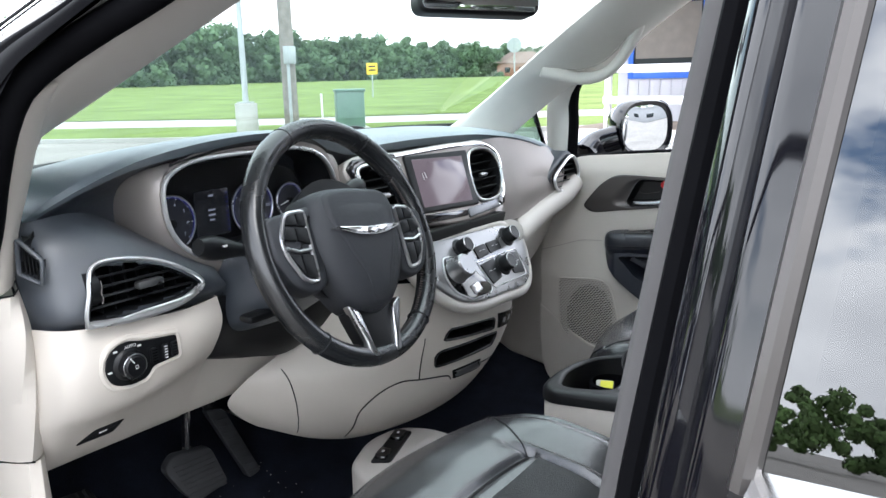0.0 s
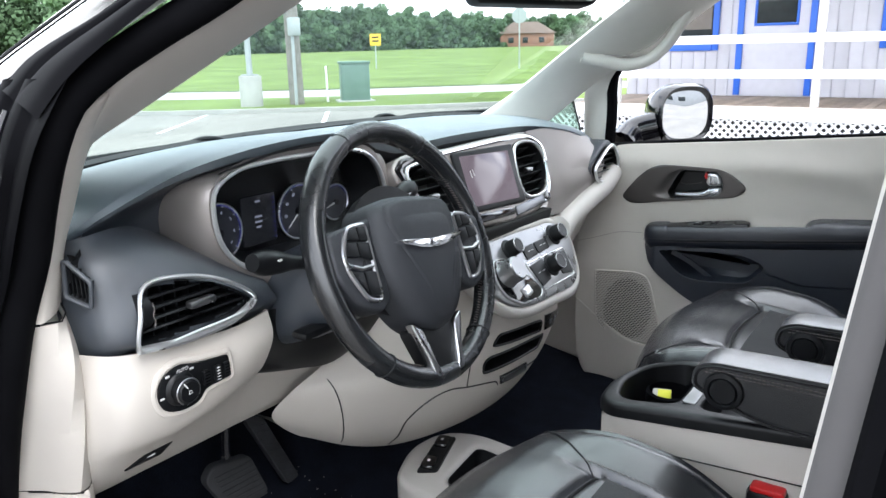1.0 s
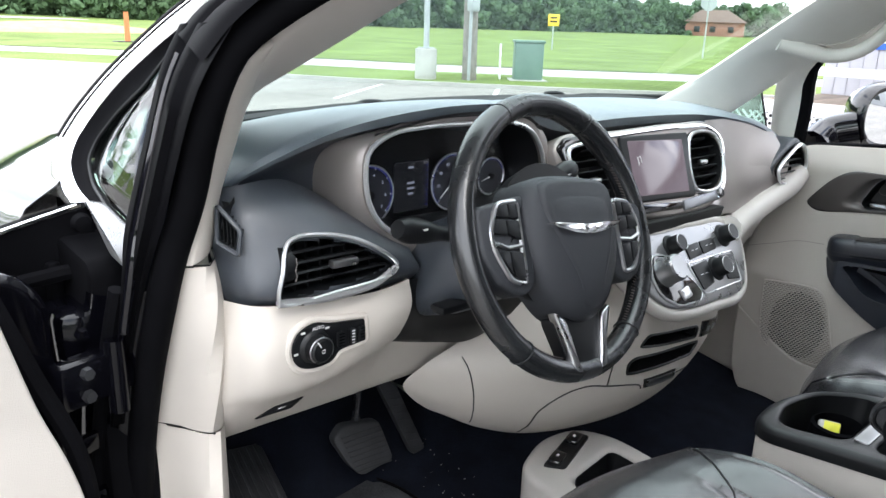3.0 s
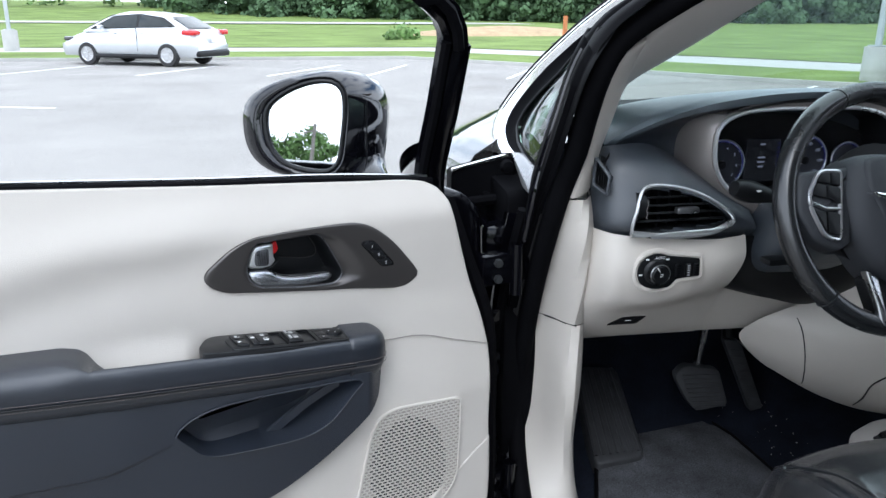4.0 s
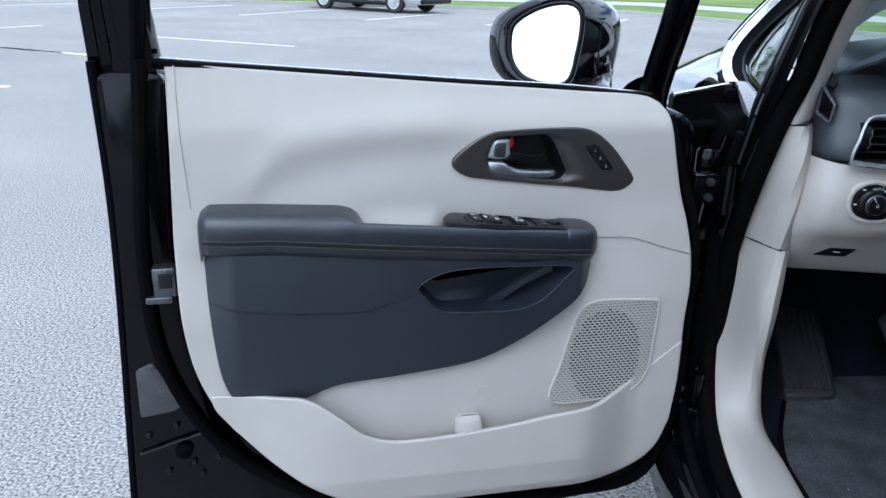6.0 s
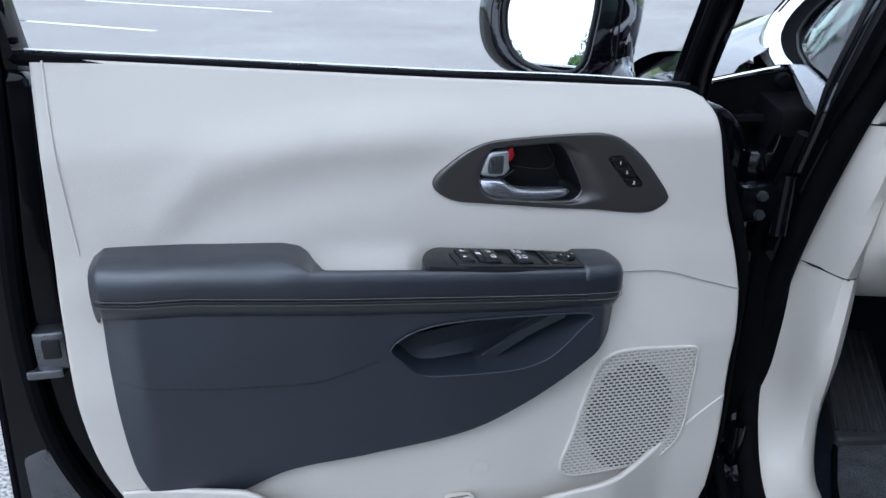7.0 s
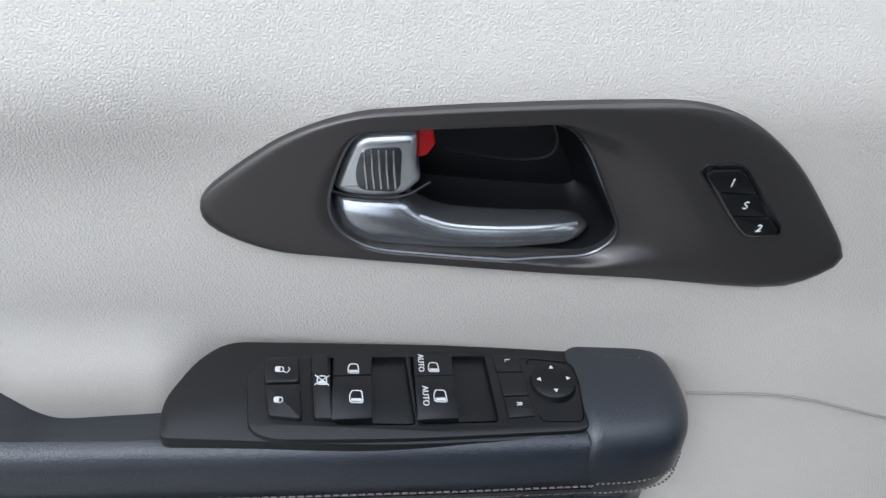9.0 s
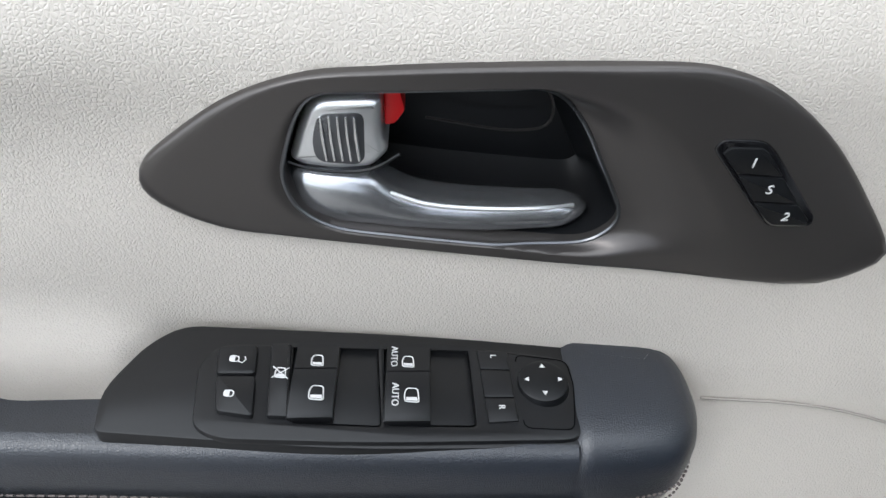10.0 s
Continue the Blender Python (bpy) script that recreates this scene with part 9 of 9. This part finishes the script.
    # backrest, leaning back
    brow = []
    for t in np.linspace(0, 1, 22):
        z = z0 - 0.03 + 0.62 * t
        yb = y0 - 0.52 - 0.30 * max(0.0, t - 0.12)
        w = half * (0.98 - 0.12 * t)
        brow.append([(cx + w * s, yb + (0.055 * sstep(0.5, 0.82, abs(s)) * (1 - 0.5 * t)) - 0.10 * sstep(0.88, 1.0, abs(s)), z) for s in np.linspace(-1, 1, 33)])
    bk = part("backrest", sheet(brow), M_SEAT, e, "black leather backrest with bolsters", sharp=80)
    thicken(bk, 0.11, -1)
    bm = bmesh.new()
    for sd in (-1, 1):
        P = spline([tuple(Vector(r[16 + sd * 13]) + Vector((0, 0.003, 0))) for r in brow], 110)
        for k in range(0, 108, 2):
            tube([P[k], P[k + 1]], 0.0008, 4, bm=bm)
    tagged(part("back_stitching", bm, M_STITCH, bk, "grey stitching", flat=True), kind="stuff")
    part("headrest", box((cx, y0 - 0.83, z0 + 0.72), (0.27, 0.10, 0.20), 0.045), M_SEAT, e)
    part("seat_base", box((cx, y0 - 0.32, 0.57), (half * 1.8, 0.46, 0.26), 0.04), M_BLACKP, e, "black seat base")
    for ax, on in ((left_arm, -1), (right_arm, 1)):
        if ax is None:
            continue
        x0, x1, ya, zt = ax
        out = rounded([(ya, zt - 0.045), (ya - 0.005, zt - 0.012), (ya - 0.03, zt), (ya - 0.34, zt + 0.006), (ya - 0.34, zt - 0.085), (ya - 0.10, zt - 0.085)], [0.03, 0.02, 0.02, 0.02, 0.03, 0.05], 5)
        a = part("armrest", plate(out, x0, x1, 0.014, lambda p, q, d: Vector((d, p, q)), seg=4), M_ARM, e, "black padded folding armrest")
        inn = [p for p in inset(ccw(out), 0.006)]
        part("armrest_piping", tube([Vector((x0 - 0.001, p, q)) for p, q in inn], 0.0022, 6, closed=True), M_BLACKP, a)
        m = Matrix.Translation((x0 - 0.002, ya - 0.050, zt - 0.042)) @ Matrix.Rotation(-math.pi / 2, 4, "Y")
        part("pivot_cap", lathe([(0.0001, 0.004), (0.018, 0.004), (0.020, 0.001), (0.022, 0.004), (0.028, 0.003), (0.030, -0.003)], m, 30), M_BLACKP, a, "round pivot cap")
        bm = bmesh.new()
        for dz_ in (0.0125, 0.0175):
            for p in np.arange(ya - 0.022, ya - 0.33, -0.0062):
                tube([Vector((x0 - 0.0006, p, zt - dz_)), Vector((x0 - 0.0006, p - 0.0042, zt - dz_))], 0.0007, 4, bm=bm)
        tagged(part("stitching", bm, M_STITCH, a, "pale thread stitching", flat=True), kind="stuff")
        part("top_seam", tube([Vector((x0 + 0.012, p, zt - 0.003)) for p in np.linspace(ya - 0.03, ya - 0.33, 10)], 0.0014, 5), M_STITCH, a)
    return e


seat(-0.430, -0.165, 0.785, 0.245, "front_seat", "black leather driver seat with a perforated centre", None, (-0.160, -0.080, -0.440, 0.930))
seat(0.400, -0.205, 0.795, 0.280, "front_seat", "black leather passenger seat with a perforated centre", (0.060, 0.135, -0.512, 0.935), None)

# centre console with cup holders and tray
cons = thing("centre_console", "black and cream centre console with open cup holders", "car console", Matrix.Translation((0, -0.45, 0.45)))
C_OUT = [(-0.130, -0.300), (-0.105, -0.272), (-0.03, -0.262), (0.06, -0.285), (0.112, -0.36), (0.112, -0.70), (-0.125, -0.70)]
co = rounded(C_OUT, [0.03, 0.03, 0.04, 0.05, 0.05, 0.01, 0.01], 6)
CUPS = rounded([(-0.100, -0.308), (-0.02, -0.285), (0.055, -0.305), (0.092, -0.365), (0.075, -0.400), (-0.09, -0.400)], [0.03, 0.03, 0.03, 0.03, 0.025, 0.025], 5)
TRAY = rounded([(-0.095, -0.440), (0.085, -0.440), (0.090, -0.66), (-0.098, -0.66)], 0.025, 5)
cz = lambda a, b, d: Vector((a, b, 0.806 + d + 0.10 * (-0.30 - b)))
topc = part("console_top", plate(co, -0.024, 0.0, 0.010, cz, [CUPS, TRAY], seg=4, back=False), M_BLACKP, cons, "black console top")
part("cup_well", cup(CUPS, -0.004, -0.075, cz, 0.012), M_BLACKP, topc, "deep black cup holder")
part("tray_well", cup(TRAY, -0.004, -0.05, cz, 0.010), M_BLACKP, topc, "black open tray")
for x, y in ((-0.055, -0.350), (0.035, -0.350)):
    part("cup_ring", lathe([(0.040, 0.0), (0.043, 0.012), (0.041, 0.045), (0.036, 0.048), (0.034, 0.02), (0.033, 0.0)], Matrix.Translation((x, y, 0.728)), 26), M_RUBBER, topc)
part("tray_rib", box((-0.005, -0.545, 0.760), (0.17, 0.020, 0.02), 0.006), M_BLACKP, topc)
part("divider_strip", box((-0.005, -0.420, 0.8185), (0.165, 0.022, 0.006), 0.002), M_PODS, topc, "brushed metal strip")
part("console_body", plate(inset(ccw(co), 0.003), -0.36, -0.022, 0.004, cz, [inset(ccw(CUPS), -0.004), inset(ccw(TRAY), -0.004)]), M_CREAMP, cons, "cream console side")
part("side_seam", tube([(-0.128, y, 0.735 - 0.05 * (y + 0.3)) for y in np.linspace(-0.31, -0.69, 8)], 0.0012, 5), M_BLACKP, cons)
e = thing("packet", "small packet with a bright yellow label in the cup holder", "packet", Matrix.Translation((0.010, -0.345, 0.742)) @ Matrix.Rotation(-1.25, 4, "Z") @ Matrix.Rotation(-0.75, 4, "X"), local=True)
pk_ = part("wrapper", box((0, 0, 0.020), (0.034, 0.010, 0.045), 0.003), M_GREYP, e)
part("yellow_label", box((0.004, -0.0060, 0.031), (0.024, 0.003, 0.018), 0.0008), M_YELLOW, pk_)
part("dark_print", box((0.0, -0.0066, 0.010), (0.020, 0.003, 0.008), 0.0008), M_BLACKP, pk_)
e = thing("seat_belt_buckle", "black seat belt buckle with a red release button", "seat belt buckle", Matrix.Translation((-0.135, -0.56, 0.66)))
part("buckle_body", box((-0.135, -0.56, 0.69), (0.034, 0.060, 0.085), 0.008), M_BLACKP, e)
part("release_button", box((-0.135, -0.56, 0.733), (0.026, 0.050, 0.012), 0.004), M_RED, e, "red button")

# grey floor unit with two switches
fu = thing("floor_console_unit", "light grey plastic floor unit with two black switches and a tray", "floor console", Matrix.Translation((-0.14, 0.0, 0.44)))
fo = rounded([(-0.275, 0.030), (-0.255, 0.065), (-0.165, 0.100), (-0.075, 0.085), (-0.030, 0.02), (-0.02, -0.20), (-0.28, -0.20)], [0.03, 0.03, 0.04, 0.04, 0.04, 0.02, 0.02], 5)
fz = lambda a, b, d: Vector((a, b, 0.615 + d + 0.10 * (b - 0.03)))
WELL2 = rounded([(-0.215, -0.020), (-0.075, -0.005), (-0.07, -0.16), (-0.24, -0.16)], 0.02, 4)
fb = part("unit_body", plate(fo, -0.18, 0.0, 0.014, fz, [WELL2], seg=4, back=False), M_GREYP, fu)
part("tray_well", cup(WELL2, -0.004, -0.07, fz, 0.012), M_BLACKP, fb)
pn = part("switch_plate", plate(rounded([(-0.232, 0.034), (-0.100, 0.074), (-0.082, 0.042), (-0.205, 0.004)], 0.008, 3), -0.002, 0.004, 0.002, fz), M_BLACKP, fb, "black switch plate")
for x, y in ((-0.195, 0.030), (-0.118, 0.052)):
    m = Matrix.Translation(fz(x, y, 0.006)) @ Matrix.Rotation(0.30, 4, "Z")
    s = part("rocker_switch", box((0, 0, 0), (0.040, 0.026, 0.010), 0.004, m), M_GLOSSB, pn)
    part("switch_symbol", box((0, 0, 0.0056), (0.008, 0.005, 0.0006), 0.0002, m), M_WHITE, s)

# pedals and floor mat
ped = thing("brake_pedal", "worn black rubber brake pedal on a steel arm", "pedal", Matrix.Translation((-0.43, 0.30, 0.6)))
bpl = rounded([(-0.497, 0.640), (-0.470, 0.658), (-0.389, 0.644), (-0.377, 0.572), (-0.455, 0.566), (-0.475, 0.590)], 0.012, 4)
bpf = lambda a, b, d: Vector((a, 0.300 + (b - 0.61) * 0.45 - d, b))
pad = part("pedal_pad", plate(bpl, -0.012, 0.006, 0.004, bpf), M_PEDAL, ped, "scuffed rubber pad")
for k in range(8):
    part("pad_rib", tube([bpf(-0.478 + 0.002 * k, 0.640 - 0.009 * k, 0.007), bpf(-0.392 + 0.001 * k, 0.636 - 0.009 * k, 0.007)], 0.0018, 5), M_PEDAL, pad)
part("pedal_arm", tube(spline([(-0.435, 0.325, 0.655), (-0.425, 0.33, 0.73), (-0.415, 0.34, 0.80), (-0.41, 0.36, 0.90)], 12), 0.009, 8), M_CHROME, ped, "bright steel arm")
acp = thing("accelerator_pedal", "long ribbed black accelerator pedal", "pedal", Matrix.Translation((-0.29, 0.36, 0.5)))
apf = lambda a, b, d: Vector((a, 0.36 + (b - 0.59) * 0.35 - d, b))
apd = part("pedal_pad", plate(rounded([(-0.337, 0.680), (-0.294, 0.672), (-0.249, 0.522), (-0.283, 0.518)], 0.008, 3), -0.01, 0.006, 0.003, apf), M_PEDAL, acp)
for k in range(9):
    part("pad_rib", tube([apf(-0.322 + 0.0048 * k, 0.655 - 0.015 * k, 0.007), apf(-0.292 + 0.0043 * k, 0.650 - 0.015 * k, 0.007)], 0.0016, 5), M_PEDAL, apd)
part("pedal_arm", tube([(-0.315, 0.40, 0.66), (-0.32, 0.43, 0.78)], 0.012, 8), M_BLACKP, acp)
fr = thing("footrest", "ribbed black plastic dead pedal beside the floor mat", "footrest", Matrix.Translation((-0.66, 0.36, 0.5)))
frf = lambda a, b, d: Vector((a, b, 0.475 + 0.45 * max(0, b - 0.24) + d))
frp = part("rest_pad", plate(rounded([(-0.700, 0.23), (-0.585, 0.24), (-0.560, 0.46), (-0.665, 0.475)], 0.02, 4), -0.05, 0.022, 0.008, frf, seg=3), M_PEDAL, fr)
for k in range(7):
    part("rest_rib", tube([frf(-0.692 + 0.016 * k, 0.25, 0.023), frf(-0.660 + 0.014 * k, 0.455, 0.023)], 0.004, 6), M_PEDAL, frp)
fm = thing("floor_mat", "worn dusty black carpet floor mat", "floor mat", Matrix.Translation((-0.5, 0.1, 0.45)))
mo = rounded([(-0.755, -0.32), (-0.765, 0.03), (-0.742, 0.12), (-0.672, 0.295), (-0.640, 0.335), (-0.575, 0.345), (-0.545, 0.385), (-0.405, 0.395), (-0.345, 0.30), (-0.315, 0.12), (-0.315, -0.32)], 0.035, 5)
mf = lambda a, b, d: Vector((a, b, 0.462 + 0.25 * max(0, b - 0.16)**1.3 + d))
mm = part("mat_carpet", plate(mo, -0.008, 0.004, 0.003, mf), M_MAT, fm)
part("mat_binding", tube([mf(a, b, 0.003) for a, b in mo], 0.005, 6, closed=True), M_RUBBER, mm)
M_CRUMB = mat("pale_crumbs", (0.5, 0.48, 0.45), 0.9, vary=0.3, scale=50)
bm = bmesh.new()
rc = random.Random(3)
for k in range(260):
    a, b = rc.gauss(-0.42, 0.14), rc.gauss(0.16, 0.15)
    if not (inside(a, b, mo) or (-0.40 < a < -0.2 and 0.1 < b < 0.42)):
        continue
    c, s = mf(a, b, 0.0055) if inside(a, b, mo) else Vector((a, b, 0.47 + 0.25 * max(0, b - 0.16))), rc.uniform(0.0006, 0.0019)
    vs = [bm.verts.new(c + Vector(p) * s) for p in ((-1, 0, 0), (0, -1.2, 0.3), (1, 0.2, 0), (0.1, 1, 0.2))]
    bm.faces.new(vs)
tagged(part("crumbs", bm, M_CRUMB, fm, "scattered pale crumbs and grit", flat=True), kind="stuff")


# ---- passenger door ----
pdoor = thing("passenger_door", "closed passenger door with greige and black inner trim", "car door", Matrix.Translation((0.8, -0.3, 0.4)))


PK, PYAW = 1.013, 0.1505
PC, PS = PK * math.cos(PYAW), PK * math.sin(PYAW)
MIRRORED = Matrix(((PS, -PC, 0, 0.765), (-PC, -PS, 0, 0.0431), (0, 0, PK, 0.9726 - PK), (0, 0, 0, 1)))


def mirrored(src, parent, deep=True, skip=()):
    """The passenger door's own copy of a driver door part, mirrored into its place."""
    me = src.data.copy()
    me.transform(MIRRORED)
    me.flip_normals()
    ob = new(src.name.split(".")[0], me)
    ob.parent = parent
    if parent is pdoor:
        ob.matrix_parent_inverse = pdoor.matrix_world.inverted()
    for k in src.keys():
        ob[k] = src[k]
    for mod in src.modifiers:
        thicken(ob, mod.thickness, mod.offset)
    if deep:
        for c in src.children:
            if c.name.split(".")[0] not in skip:
                mirrored(c, ob, True, skip)
    return ob


for src in (trim, pk, grille, arm, ins):
    mirrored(src, pdoor)
mirrored(bezel, pdoor, True, ("memory_switch",))
mirrored(swp, pdoor, True, ("lock_key", "lockout_key", "mirror_select_key", "mirror_pad", "frame_score", "lock_symbol", "cross_symbol", "lettering"))
part("trim_seam", tube([MIRRORED @ Vector(p) for p in seam], 0.0008, 6), M_SHADEDCREAM, pdoor)
part("outer_skin", plate([(0.20, 0.42), (-0.97, 0.42), (-0.97, 1.15), (0.16, 1.09)], 0.925, 0.95, 0.01, lambda a, b, d: Vector((d, a, b))), M_PAINT, pdoor, "glossy black outer skin")
part("belt_edge", tube([MIRRORED @ Vector((u, v - 0.004, z)) for u, v, z in belt], 0.010, 8), M_RUBBER, pdoor)
part("door_frame_post", tube(spline([(0.845, 0.118, 1.10), (0.838, 0.110, 1.20), (0.826, 0.102, 1.31), (0.78, 0.0, 1.40), (0.70, -0.22, 1.54), (0.66, -0.5, 1.66)], 24), 0.016, 8), M_RUBBER, pdoor)

# passenger mirror
pm = thing("passenger_mirror", "black door mirror outside the passenger window", "car mirror", Matrix.Translation((0.98, 0.03, 1.1)))
QC, QN = Vector((1.035, -0.035, 1.182)), Vector((-0.52, -0.854, 0.035)).normalized()
QA = Vector((-QN.y, QN.x, 0))


def qloop(w, h, back, shift=0.0, n=32):
    out = []
    for j in range(n):
        t = 2 * math.pi * j / n
        c, s = math.cos(t), math.sin(t)
        x, y = w * math.copysign(abs(c)**0.7, c), h * math.copysign(abs(s)**0.75, s)
        out.append(QC + QA * (x + shift) + Vector((0, 0, y)) - QN * back)
    return out


part("housing", sheet([qloop(0.085, 0.070, -0.004), qloop(0.096, 0.082, -0.008, 0.006), qloop(0.108, 0.090, 0.012, 0.012), qloop(0.112, 0.091, 0.05, 0.022), qloop(0.095, 0.078, 0.10, 0.026), qloop(0.03, 0.03, 0.14, 0.02)], closed_u=True, caps=True), M_PAINT, pm)
bm = bmesh.new()
rows = [[p + QN * (0.004 + 0.0030 * (1 - k * k)) for p in qloop(0.084 * k, 0.070 * k, 0)] for k in np.linspace(0.02, 1.0, 14)]
sheet(rows, bm, closed_u=True)
bm.faces.new([v for v in bm.verts][:32])
part("mirror_glass", bm, M_MIRROR, pm, "clear convex mirror glass", sharp=180)
part("foot", tube(spline([QC + Vector((-0.05, 0.06, -0.03)), (0.96, 0.09, 1.13), (0.89, 0.10, 1.10)], 10), 0.045, 12), M_PAINT, pm)

# rear-view mirror
rv = thing("rear_view_mirror", "black framed rear-view mirror hung from the windscreen", "car mirror", Matrix.Translation((-0.06, -0.08, 1.50)))
RVM = Matrix.Translation((-0.045, -0.115, 1.487)) @ Matrix.Rotation(radians(-30), 4, "Z") @ Matrix.Rotation(radians(-8), 4, "X")
oo = rounded([(-0.125, -0.030), (0.120, -0.034), (0.128, 0.030), (-0.120, 0.034)], 0.022, 5)
part("housing", plate(oo, 0.035, -0.004, 0.010, lambda a, b, d: RVM @ Vector((a, d, b)), seg=4), M_BLACKP, rv)
part("mirror_glass", plate(inset(ccw(oo), 0.006), -0.003, -0.0055, 0.001, lambda a, b, d: RVM @ Vector((a, d, b))), M_MIRROR, rv, "mirror glass")
part("stem", tube([RVM @ Vector((0, 0.03, 0.01)), RVM @ Vector((0.0, 0.07, 0.05)), RVM @ Vector((0.0, 0.10, 0.07))], 0.016, 10), M_BLACKP, rv)
part("sensor_pod", box((-0.14, 0.02, 1.545), (0.12, 0.10, 0.05), 0.02), M_BLACKP, rv)
